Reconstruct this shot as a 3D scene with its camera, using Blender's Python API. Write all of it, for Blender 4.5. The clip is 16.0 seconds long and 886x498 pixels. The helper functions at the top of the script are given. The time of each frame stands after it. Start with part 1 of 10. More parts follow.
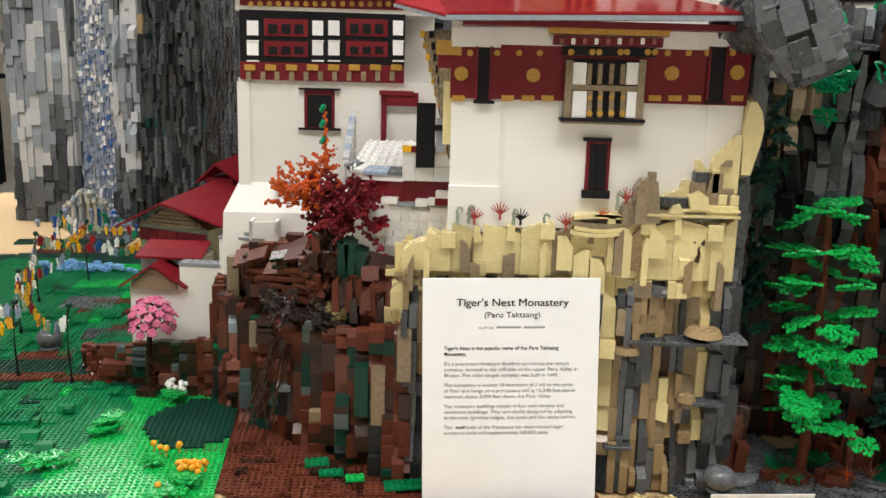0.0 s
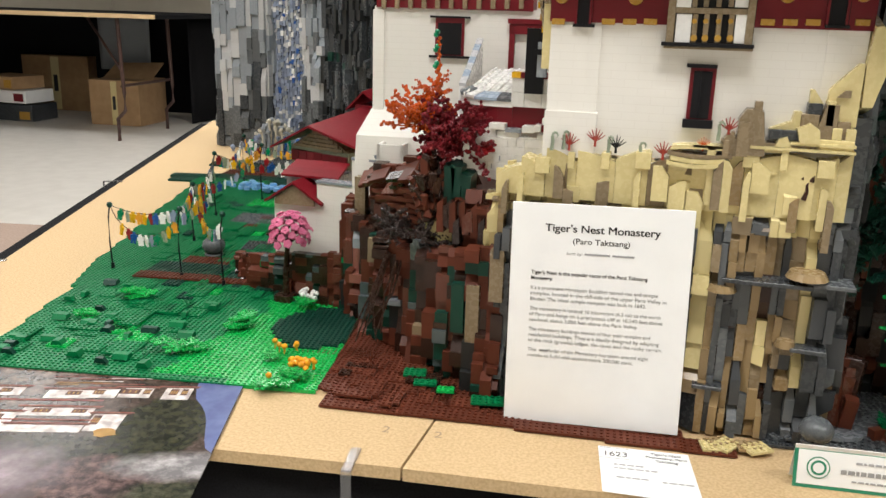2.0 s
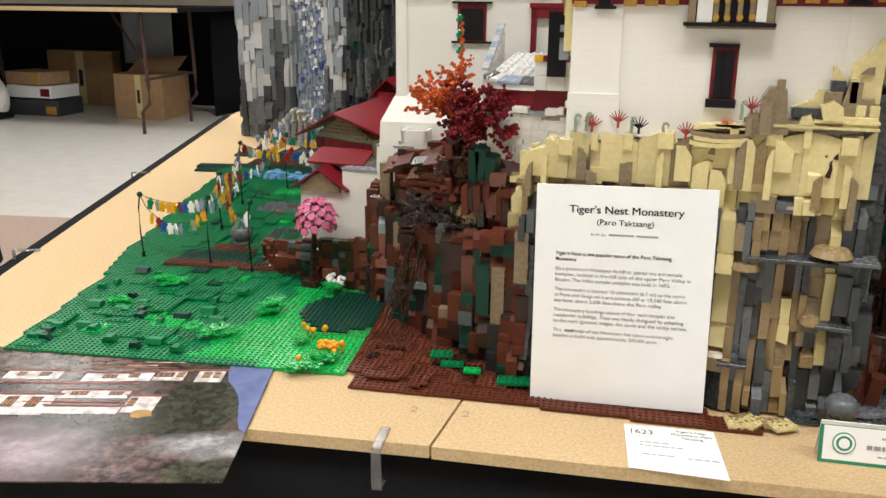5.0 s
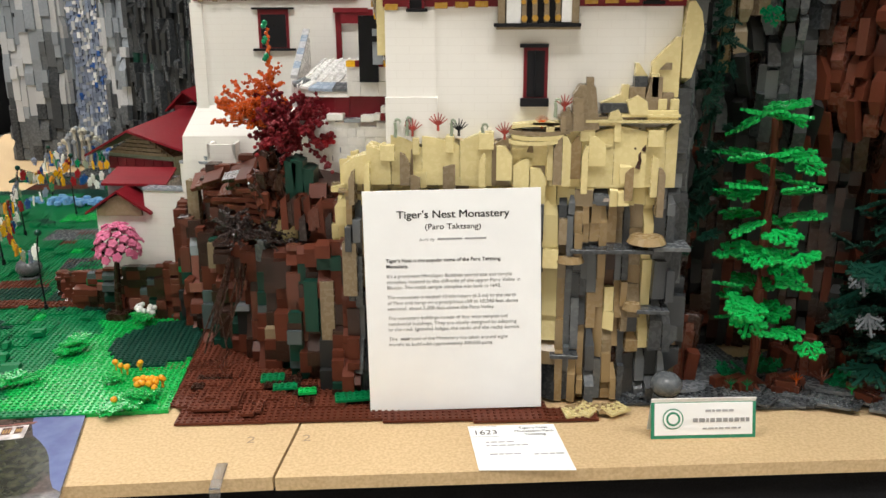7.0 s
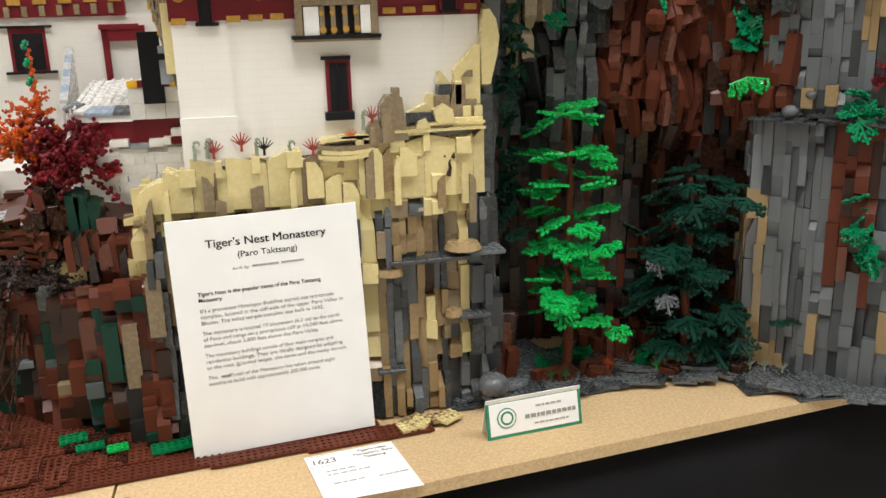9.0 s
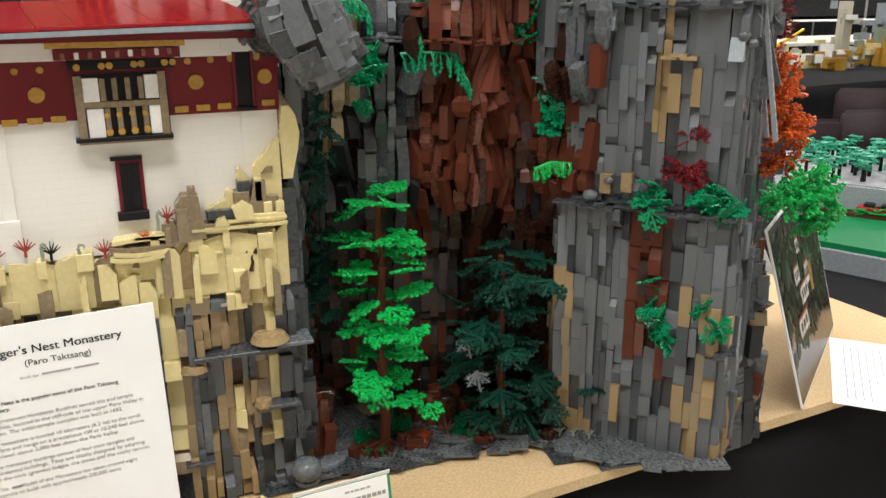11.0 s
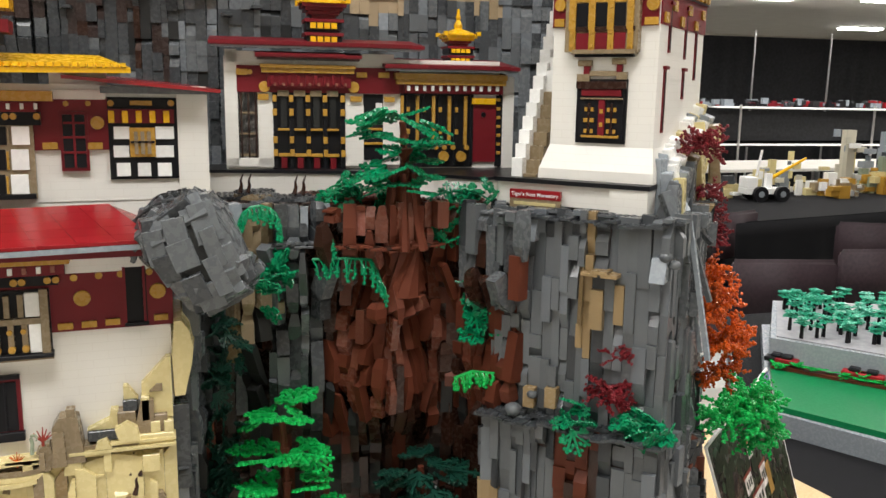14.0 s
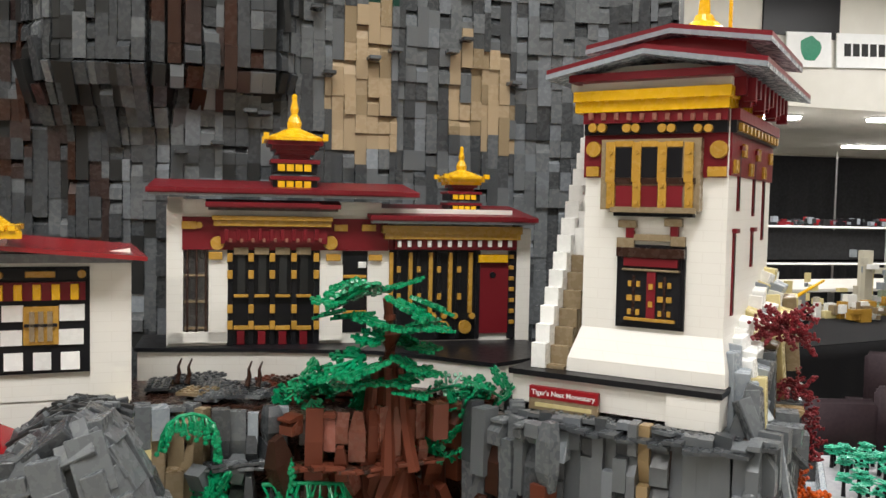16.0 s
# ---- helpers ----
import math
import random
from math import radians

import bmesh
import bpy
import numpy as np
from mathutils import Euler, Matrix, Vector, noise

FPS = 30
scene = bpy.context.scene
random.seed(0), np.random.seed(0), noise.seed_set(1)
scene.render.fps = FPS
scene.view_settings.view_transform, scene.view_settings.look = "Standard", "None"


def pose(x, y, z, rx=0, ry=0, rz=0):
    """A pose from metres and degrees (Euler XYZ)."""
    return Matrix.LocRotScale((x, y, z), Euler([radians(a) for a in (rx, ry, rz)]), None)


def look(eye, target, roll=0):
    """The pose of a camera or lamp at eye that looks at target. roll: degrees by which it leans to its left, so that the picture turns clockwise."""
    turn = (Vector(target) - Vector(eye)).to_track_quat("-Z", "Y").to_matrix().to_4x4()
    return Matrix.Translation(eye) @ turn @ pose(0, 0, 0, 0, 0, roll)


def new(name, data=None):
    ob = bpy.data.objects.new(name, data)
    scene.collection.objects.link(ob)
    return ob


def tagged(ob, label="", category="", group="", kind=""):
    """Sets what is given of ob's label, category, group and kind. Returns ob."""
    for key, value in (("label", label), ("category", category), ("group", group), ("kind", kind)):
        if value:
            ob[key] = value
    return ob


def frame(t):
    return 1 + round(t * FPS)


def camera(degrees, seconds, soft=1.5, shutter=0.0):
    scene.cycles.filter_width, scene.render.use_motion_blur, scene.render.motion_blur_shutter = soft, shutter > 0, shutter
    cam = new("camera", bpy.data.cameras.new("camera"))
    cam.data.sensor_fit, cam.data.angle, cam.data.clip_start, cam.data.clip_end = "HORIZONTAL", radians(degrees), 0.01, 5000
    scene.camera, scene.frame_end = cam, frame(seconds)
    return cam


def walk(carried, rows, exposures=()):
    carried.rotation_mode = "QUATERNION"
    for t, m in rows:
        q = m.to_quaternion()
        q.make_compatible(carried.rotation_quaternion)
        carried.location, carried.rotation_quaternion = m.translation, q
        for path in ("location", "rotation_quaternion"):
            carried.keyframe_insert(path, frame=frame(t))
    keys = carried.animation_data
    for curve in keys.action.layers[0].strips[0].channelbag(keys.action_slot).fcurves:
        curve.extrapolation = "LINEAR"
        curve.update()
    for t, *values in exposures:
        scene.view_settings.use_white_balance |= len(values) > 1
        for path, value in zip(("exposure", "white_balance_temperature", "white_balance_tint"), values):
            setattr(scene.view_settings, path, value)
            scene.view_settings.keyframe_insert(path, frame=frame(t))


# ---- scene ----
cam = camera(55.4, 16.0)
PATH = [
    (0, (0.061, -0.864, 0.524), (-0.028, 1.092, 0.116), 1.6),
    (0.5, (0.114, -0.863, 0.518), (-0.131, 1.064, 0.045), 2.0),
    (1, (0.177, -0.863, 0.511), (-0.207, 1.034, 0.006), 2.0),
    (1.5, (0.202, -0.866, 0.51), (-0.277, 1.005, -0.009), 1.9),
    (2, (0.202, -0.872, 0.504), (-0.351, 0.972, -0.04), 1.7),
    (2.5, (0.2, -0.871, 0.499), (-0.405, 0.948, -0.072), 1.4),
    (3, (0.197, -0.875, 0.496), (-0.45, 0.927, -0.085), 0.9),
    (3.2, (0.199, -0.875, 0.497), (-0.457, 0.92, -0.091), 0.7),
    (5.3, (0.204, -0.892, 0.5), (-0.365, 0.942, -0.058), 0.5),
    (5.5, (0.202, -0.893, 0.493), (-0.327, 0.957, -0.054), 0.5),
    (6, (0.201, -0.884, 0.496), (-0.224, 0.989, -0.062), 0.3),
    (6.5, (0.186, -0.873, 0.496), (-0.101, 1.025, -0.066), -0.1),
    (7, (0.166, -0.865, 0.495), (0.019, 1.052, -0.056), -0.2),
    (7.5, (0.147, -0.859, 0.493), (0.125, 1.064, -0.056), -0.3),
    (8, (0.124, -0.846, 0.491), (0.225, 1.074, -0.057), -0.5),
    (8.5, (0.113, -0.832, 0.494), (0.355, 1.075, -0.06), -0.8),
    (9, (0.106, -0.832, 0.495), (0.505, 1.054, -0.039), -1.5),
    (9.5, (0.122, -0.842, 0.502), (0.673, 1.009, -0.015), -2.0),
    (9.7, (0.132, -0.847, 0.505), (0.735, 0.99, -0.007), -2.1),
    (11.8, (0.286, -0.823, 0.709), (0.909, 0.967, 0.073), 0.5),
    (12, (0.302, -0.825, 0.716), (0.914, 0.979, 0.109), 0.6),
    (12.5, (0.327, -0.827, 0.726), (0.912, 1.009, 0.188), 0.7),
    (13, (0.345, -0.83, 0.734), (0.917, 1.025, 0.254), 0.8),
    (13.5, (0.361, -0.827, 0.748), (0.947, 1.04, 0.334), 0.8),
    (14, (0.371, -0.788, 0.754), (0.985, 1.08, 0.389), 0.9),
    (14.5, (0.376, -0.708, 0.766), (1.027, 1.158, 0.458), 1.3),
    (15, (0.392, -0.628, 0.786), (1.082, 1.233, 0.534), 1.2),
    (15.5, (0.41, -0.572, 0.798), (1.096, 1.298, 0.618), 0.9),
    (16, (0.458, -0.537, 0.806), (1.068, 1.365, 0.7), 1.1),
]
walk(cam, [(t, look(eye, target, roll)) for t, eye, target, roll in PATH])

# ---- world and light ----
world = bpy.data.worlds.new("world")
scene.world = world
world.use_nodes = True
world.node_tree.nodes["Background"].inputs[0].default_value = (0.9, 0.95, 1.0, 1)
world.node_tree.nodes["Background"].inputs[1].default_value = 0.02

FLOOR_Z, CEIL_Z = -0.74, 2.9


def area_lamp(x, y, power, sx=1.2, sy=0.6):
    d = bpy.data.lights.new("ceiling_lamp", "AREA")
    d.shape, d.size, d.size_y, d.energy, d.color = "RECTANGLE", sx, sy, power, (0.99, 0.975, 0.962)
    ob = new("ceiling_lamp", d)
    ob.matrix_world = pose(x, y, CEIL_Z - 0.07)
    return ob


# The far-left and two far-right lamps are added to brighten floor and balcony.
LAMPS = ((-2.2, -0.9), (0.2, -0.9), (2.6, -0.9), (-2.2, 1.6), (0.3, 1.6), (2.8, 1.6), (-2.6, 4.6), (-4.9, 4.4), (3.4, 4.0), (6.6, 4.0), (10.2, 4.0))
for lx, ly in LAMPS:
    area_lamp(lx, ly, 44)

# ---- materials ----


def nodes_of(name):
    m = bpy.data.materials.new(name)
    m.use_nodes = True
    return m, m.node_tree, m.node_tree.nodes["Principled BSDF"]


def plastic(name, col, rough=0.28, vary=0.12, spec=0.4, hue=0.0):
    """Moulded ABS: each piece a touch lighter or darker, with faint scuffs."""
    m, t, b = nodes_of(name)
    info = t.nodes.new("ShaderNodeObjectInfo")
    geo = t.nodes.new("ShaderNodeNewGeometry")
    add = t.nodes.new("ShaderNodeMath"); add.operation = "ADD"
    t.links.new(info.outputs["Random"], add.inputs[0]); t.links.new(geo.outputs["Random Per Island"], add.inputs[1])
    fr = t.nodes.new("ShaderNodeMath"); fr.operation = "FRACT"
    t.links.new(add.outputs[0], fr.inputs[0])
    mp = t.nodes.new("ShaderNodeMapRange")
    mp.inputs[3].default_value, mp.inputs[4].default_value = 1 - vary, 1 + vary
    t.links.new(fr.outputs[0], mp.inputs[0])
    hs = t.nodes.new("ShaderNodeHueSaturation")
    hs.inputs["Color"].default_value = (*col, 1)
    t.links.new(mp.outputs[0], hs.inputs["Value"])
    t.links.new(hs.outputs[0], b.inputs["Base Color"])
    n = t.nodes.new("ShaderNodeTexNoise"); n.inputs["Scale"].default_value = 160; n.inputs["Detail"].default_value = 3
    tc = t.nodes.new("ShaderNodeTexCoord"); t.links.new(tc.outputs["Object"], n.inputs["Vector"])
    mr = t.nodes.new("ShaderNodeMapRange"); mr.inputs[3].default_value, mr.inputs[4].default_value = rough - 0.08, rough + 0.12
    t.links.new(n.outputs[0], mr.inputs[0]); t.links.new(mr.outputs[0], b.inputs["Roughness"])
    b.inputs["Specular IOR Level"].default_value = spec
    return m


def surface(name, a, c, scale, rough=0.7, bump=0.0, detail=6, spec=0.4, coord="Object", fine=0.0):
    """Two colours mixed by noise, with relief."""
    m, t, b = nodes_of(name)
    tc = t.nodes.new("ShaderNodeTexCoord")
    n = t.nodes.new("ShaderNodeTexNoise"); n.inputs["Scale"].default_value = scale; n.inputs["Detail"].default_value = detail
    t.links.new(tc.outputs[coord], n.inputs["Vector"])
    r = t.nodes.new("ShaderNodeValToRGB")
    r.color_ramp.elements[0].position, r.color_ramp.elements[1].position = 0.35, 0.65
    r.color_ramp.elements[0].color, r.color_ramp.elements[1].color = (*a, 1), (*c, 1)
    t.links.new(n.outputs[0], r.inputs[0]); t.links.new(r.outputs[0], b.inputs["Base Color"])
    b.inputs["Roughness"].default_value = rough
    b.inputs["Specular IOR Level"].default_value = spec
    if bump:
        bp = t.nodes.new("ShaderNodeBump"); bp.inputs["Strength"].default_value = bump; bp.inputs["Distance"].default_value = 0.002
        n2 = t.nodes.new("ShaderNodeTexNoise"); n2.inputs["Scale"].default_value = fine or scale * 6; n2.inputs["Detail"].default_value = 4
        t.links.new(tc.outputs[coord], n2.inputs["Vector"])
        t.links.new(n2.outputs[0], bp.inputs["Height"]); t.links.new(bp.outputs[0], b.inputs["Normal"])
    return m


M = {}
for key, col in {
    "white": (0.80, 0.77, 0.70), "black": (0.012, 0.012, 0.014), "dred": (0.16, 0.010, 0.016), "red": (0.29, 0.011, 0.016), "roofred": (0.19, 0.010, 0.017),
    "yellow": (0.80, 0.45, 0.01), "gold": (0.45, 0.25, 0.04), "tan": (0.67, 0.57, 0.285), "dtan": (0.25, 0.19, 0.115),
    "lgrey": (0.27, 0.30, 0.33), "dgrey": (0.051, 0.056, 0.061), "mgrey": (0.116, 0.126, 0.134), "buff": (0.36, 0.275, 0.175), "soot": (0.021, 0.022, 0.022), "brown": (0.112, 0.031, 0.017),
    "dbrown": (0.034, 0.014, 0.009), "rust": (0.13, 0.042, 0.026), "green": (0.001, 0.165, 0.054), "bgreen": (0.006, 0.37, 0.07),
    "dgreen": (0.006, 0.045, 0.03), "teal": (0.002, 0.22, 0.09), "orange": (0.55, 0.09, 0.01), "pink": (0.66, 0.16, 0.30),
    "blue": (0.02, 0.09, 0.33), "sand": (0.28, 0.33, 0.24), "twhite": (0.85, 0.85, 0.83), "ochre": (0.30, 0.21, 0.105), "steelblue": (0.30, 0.37, 0.46), "crumb": (0.5, 0.42, 0.36), "slate": (0.075, 0.10, 0.105), "umber": (0.038, 0.025, 0.023), "pale": (0.50, 0.51, 0.52), "bgrey": (0.150, 0.165, 0.182), "salmon": (0.26, 0.10, 0.075),
}.items():
    M[key] = plastic("plastic_" + key, col, *{"red": (0.4, 0.08, 0.22), "roofred": (0.42, 0.12, 0.1), "black": (0.3, 0.1, 0.14), "dred": (0.36, 0.1, 0.25), "green": (0.36, 0.14, 0.25), "dgreen": (0.36, 0.14, 0.25), "soot": (0.4, 0.2, 0.25), "brown": (0.4, 0.14, 0.16)}.get(key, (0.25, 0.1)))
def brick_wall(name, col, across=0.032, rise=0.0096):
    """White walls: flush courses of moulded bricks with hairline joints."""
    m = plastic(name, col, 0.33, 0.02)
    t = m.node_tree
    b = t.nodes["Principled BSDF"]
    tc = t.nodes.new("ShaderNodeTexCoord")
    sep = t.nodes.new("ShaderNodeSeparateXYZ"); t.links.new(tc.outputs["Object"], sep.inputs[0])
    add = t.nodes.new("ShaderNodeMath"); add.operation = "ADD"
    t.links.new(sep.outputs[0], add.inputs[0]); t.links.new(sep.outputs[1], add.inputs[1])
    com = t.nodes.new("ShaderNodeCombineXYZ"); t.links.new(add.outputs[0], com.inputs[0]); t.links.new(sep.outputs[2], com.inputs[1])
    br = t.nodes.new("ShaderNodeTexBrick")
    br.inputs["Scale"].default_value, br.inputs["Brick Width"].default_value, br.inputs["Row Height"].default_value = 1.0, across, rise
    br.inputs["Mortar Size"].default_value, br.inputs["Mortar Smooth"].default_value = 0.0003, 0.3
    br.inputs["Color1"].default_value, br.inputs["Color2"].default_value = (1, 1, 1, 1), (0.97, 0.97, 0.97, 1)
    br.inputs["Mortar"].default_value = (0.8, 0.78, 0.75, 1)
    t.links.new(com.outputs[0], br.inputs["Vector"])
    mix = t.nodes.new("ShaderNodeMix"); mix.data_type, mix.blend_type = "RGBA", "MULTIPLY"
    mix.inputs[0].default_value = 0.38
    old = b.inputs["Base Color"].links[0].from_socket
    t.links.new(old, mix.inputs[6]); t.links.new(br.outputs["Color"], mix.inputs[7]); t.links.new(mix.outputs[2], b.inputs["Base Color"])
    bp = t.nodes.new("ShaderNodeBump"); bp.inputs["Strength"].default_value, bp.inputs["Distance"].default_value, bp.invert = 0.07, 0.0004, True
    t.links.new(br.outputs["Fac"], bp.inputs["Height"]); t.links.new(bp.outputs[0], b.inputs["Normal"])
    return m


M["white"] = brick_wall("white_bricks", (0.80, 0.78, 0.73))
M["clear"] = plastic("clear_blue", (0.42, 0.50, 0.68), 0.12, 0.3)
M["clear"].node_tree.nodes["Principled BSDF"].inputs["Transmission Weight"].default_value = 0.45
M["steel"] = surface("brushed_steel", (0.5, 0.5, 0.5), (0.6, 0.6, 0.6), 30, 0.35)
M["steel"].node_tree.nodes["Principled BSDF"].inputs["Metallic"].default_value = 1.0
M["legs"] = surface("brown_enamel", (0.05, 0.025, 0.02), (0.07, 0.035, 0.028), 40, 0.4)
M["card"] = surface("cardboard", (0.36, 0.22, 0.11), (0.42, 0.27, 0.14), 12, 0.8)
M["plum"] = surface("plum_plastic", (0.024, 0.015, 0.019), (0.034, 0.021, 0.025), 60, 0.6, 0.1, spec=0.2)
M["ink"] = surface("ink", (0.02, 0.02, 0.02), (0.03, 0.03, 0.03), 50, 0.7)
M["greyink"] = surface("grey_ink", (0.35, 0.35, 0.36), (0.4, 0.4, 0.41), 50, 0.7)
M["greenink"] = surface("green_ink", (0.02, 0.22, 0.12), (0.03, 0.26, 0.15), 50, 0.5)
M["curtain"] = surface("black_drape", (0.009, 0.009, 0.010), (0.016, 0.016, 0.018), 30, 0.95, 0.2)
m, t, b = nodes_of("lit_diffuser")
b.inputs["Emission Color"].default_value, b.inputs["Emission Strength"].default_value = (1.0, 0.97, 0.92, 1), 6.0
M["lit"] = m
m, t, b = nodes_of("lit_tube")
b.inputs["Emission Color"].default_value, b.inputs["Emission Strength"].default_value = (1.0, 0.97, 0.92, 1), 22.0
M["lit_tube"] = m
M["roofgloss"] = plastic("glossy_red_tile", (0.27, 0.010, 0.015), 0.2, 0.06, 0.5)
M["board"] = surface("particle_board", (0.52, 0.36, 0.19), (0.64, 0.47, 0.265), 260, 0.75, 0.25)
M["cloth"] = surface("black_cloth", (0.008, 0.008, 0.009), (0.014, 0.014, 0.016), 500, 0.9, 0.3, spec=0.12)
M["paper"] = surface("white_paper", (0.87, 0.88, 0.88), (0.90, 0.91, 0.91), 20, 0.6)
M["floor"] = surface("vinyl_floor", (0.60, 0.575, 0.53), (0.66, 0.635, 0.59), 8, 0.35, 0.02)
M["wall"] = surface("painted_wall", (0.62, 0.58, 0.50), (0.66, 0.62, 0.54), 3, 0.8)
M["ceil"] = surface("ceiling_paint", (0.72, 0.70, 0.64), (0.76, 0.74, 0.68), 5, 0.85)

# ---- mesh helpers ----


def mesh_of(bm, name, mat):
    me = bpy.data.meshes.new(name)
    bm.to_mesh(me)
    bm.free()
    for one in mat if isinstance(mat, (list, tuple)) else [mat]:
        me.materials.append(one)
    return me


def part(name, bm, mat, parent=None, label=""):
    ob = new(name, mesh_of(bm, name, mat))
    if parent is not None:
        ob.parent = parent
    return tagged(ob, label)


def add_box(bm, x0, x1, y0, y1, z0, z1, bev=0.0, m=None):
    vs = [bm.verts.new((x, y, z)) for z in (z0, z1) for y in (y0, y1) for x in (x0, x1)]
    if m is not None:
        for v in vs:
            v.co = m @ v.co
    fs = [bm.faces.new([vs[i] for i in q]) for q in ((0, 2, 3, 1), (4, 5, 7, 6), (0, 1, 5, 4), (2, 6, 7, 3), (0, 4, 6, 2), (1, 3, 7, 5))]
    if bev:
        es = {e for f in fs for e in f.edges}
        bmesh.ops.bevel(bm, geom=list(es), offset=bev, segments=1, affect="EDGES")
    return vs


def box(name, x0, x1, y0, y1, z0, z1, mat, parent=None, bev=0.0, label=""):
    bm = bmesh.new()
    add_box(bm, min(x0, x1), max(x0, x1), min(y0, y1), max(y0, y1), min(z0, z1), max(z0, z1), bev)
    return part(name, bm, M[mat] if isinstance(mat, str) else mat, parent, label)


def B(parent, name, u0, u1, v0, v1, n0, n1, mat, label=""):
    """A block on a front: along, up and outwards in millimetres."""
    big = (u1 - u0) * (v1 - v0) > 900
    return box(name, u0 / 1000, u1 / 1000, -n1 / 1000, -n0 / 1000, v0 / 1000, v1 / 1000, mat, parent, 0.0004 if not big and n1 - n0 > 2 else 0.0, label)


def D(parent, name, u, v, r, n0, n1, mat):
    """A round tile or knob on a front, in millimetres."""
    bm = bmesh.new()
    bmesh.ops.create_cone(bm, cap_ends=True, segments=18, radius1=r / 1000, radius2=r * 0.93 / 1000, depth=(n1 - n0) / 1000,
                          matrix=Matrix.Translation((u / 1000, -(n0 + n1) / 2000, v / 1000)) @ pose(0, 0, 0, 90))
    return part(name, bm, M[mat], parent)


def prism(name, pts, z0, z1, mat, parent=None, label=""):
    bm = bmesh.new()
    lo, hi = [bm.verts.new((x, y, z0)) for x, y in pts], [bm.verts.new((x, y, z1)) for x, y in pts]
    bm.faces.new(list(reversed(lo))), bm.faces.new(hi)
    for k in range(len(pts)):
        bm.faces.new((lo[k - 1], lo[k], hi[k], hi[k - 1]))
    bmesh.ops.recalc_face_normals(bm, faces=bm.faces)
    return part(name, bm, M[mat], parent, label)


def tube(bm, pts, r0, r1=None, seg=8):
    """A round bar through points, tapering from r0 to r1."""
    r1 = r0 if r1 is None else r1
    rings = []
    for k, p in enumerate(pts):
        p = Vector(p)
        a, c = Vector(pts[max(k - 1, 0)]), Vector(pts[min(k + 1, len(pts) - 1)])
        q = (c - a).to_track_quat("Z", "Y").to_matrix()
        r = r0 + (r1 - r0) * k / max(len(pts) - 1, 1)
        rings.append([bm.verts.new(p + q @ Vector((r * math.cos(6.2832 * s / seg), r * math.sin(6.2832 * s / seg), 0))) for s in range(seg)])
    for a, c in zip(rings, rings[1:]):
        for s in range(seg):
            bm.faces.new((a[s - 1], a[s], c[s], c[s - 1]))
    bm.faces.new(list(reversed(rings[0]))), bm.faces.new(rings[-1])


def slab(bm, pts, thick, up=Vector((0, 0, 1))):
    """A flat sheet through four corners, with thickness below it."""
    a = [bm.verts.new(p) for p in pts]
    c = [bm.verts.new(Vector(p) - up * thick) for p in pts]
    bm.faces.new(a), bm.faces.new(list(reversed(c)))
    for k in range(len(pts)):
        bm.faces.new((a[k - 1], c[k - 1], c[k], a[k]))
    bmesh.ops.recalc_face_normals(bm, faces=bm.faces)


def thing(name, m, label, category, group="", kind=""):
    ob = new(name)
    ob.empty_display_size = 0.02
    ob.matrix_world = m
    return tagged(ob, label, category, group, kind)


# ---- the hall ----
tagged(box("floor", -9, 14, -4, 11, FLOOR_Z - 0.1, FLOOR_Z, "floor"), "pale waxed vinyl hall floor", "floor", kind="structure")
tagged(box("ceiling", -9, 14, -4, 11, CEIL_Z, CEIL_Z + 0.1, "ceil"), "off-white painted hall ceiling", "ceiling", kind="structure")
for nm, q in (("wall_west", (-9.2, -9, -4, 11)), ("wall_east", (14, 14.2, -4, 11)), ("wall_south", (-9, 14, -4.2, -4)), ("wall_north", (-9, 14, 11, 11.2))):
    tagged(box(nm, *q, FLOOR_Z, CEIL_Z, "wall"), "plain beige painted hall wall", "wall", kind="structure")

# ---- the display table ----
table = thing("display_table", pose(0, 0, 0), "display table of bare particle boards over a black cloth", "table")
prism("tabletop", [(-0.0845, -0.061), (-0.0845, 2.45), (-1.89, 2.45), (-0.982, 0.115), (-0.90, -0.19)], -0.016, 0, "board", table)
prism("tabletop", [(-0.0815, -0.061), (1.56, 0.150), (1.575, 0.30), (1.545, 0.52), (1.40, 2.3), (-0.0815, 2.45)], -0.0165, -0.0005, "board", table)


def drape(name, pts, z0, z1, parent, mat="cloth", seed=3, wave=0.012, step=0.05):
    """Cloth hanging in shallow folds along a line."""
    rnd = random.Random(seed)
    bm = bmesh.new()
    run, cols = 0.0, []
    for a, c in zip(pts, pts[1:]):
        a, c = Vector((*a, 0)), Vector((*c, 0))
        side = Vector(((c - a).y, -(c - a).x, 0)).normalized()
        n = max(2, int((c - a).length / step))
        for k in range(n + (c is pts[-1])):
            p = a.lerp(c, k / n)
            sway = wave * math.sin(run * 23 + 1.7 * math.sin(run * 7.3)) + rnd.uniform(-0.3, 0.3) * wave
            cols.append([bm.verts.new(p + side * (sway * f) + Vector((0, 0, z1 + (z0 - z1) * f))) for f in (0, 0.12, 0.5, 1)])
            run += (c - a).length / n
    for a, c in zip(cols, cols[1:]):
        for k in range(3):
            bm.faces.new((a[k], a[k + 1], c[k + 1], c[k]))
    ob = part(name, bm, M[mat], parent)
    so = ob.modifiers.new("thickness", "SOLIDIFY")
    so.thickness = 0.003
    for f in ob.data.polygons:
        f.use_smooth = True
    return ob


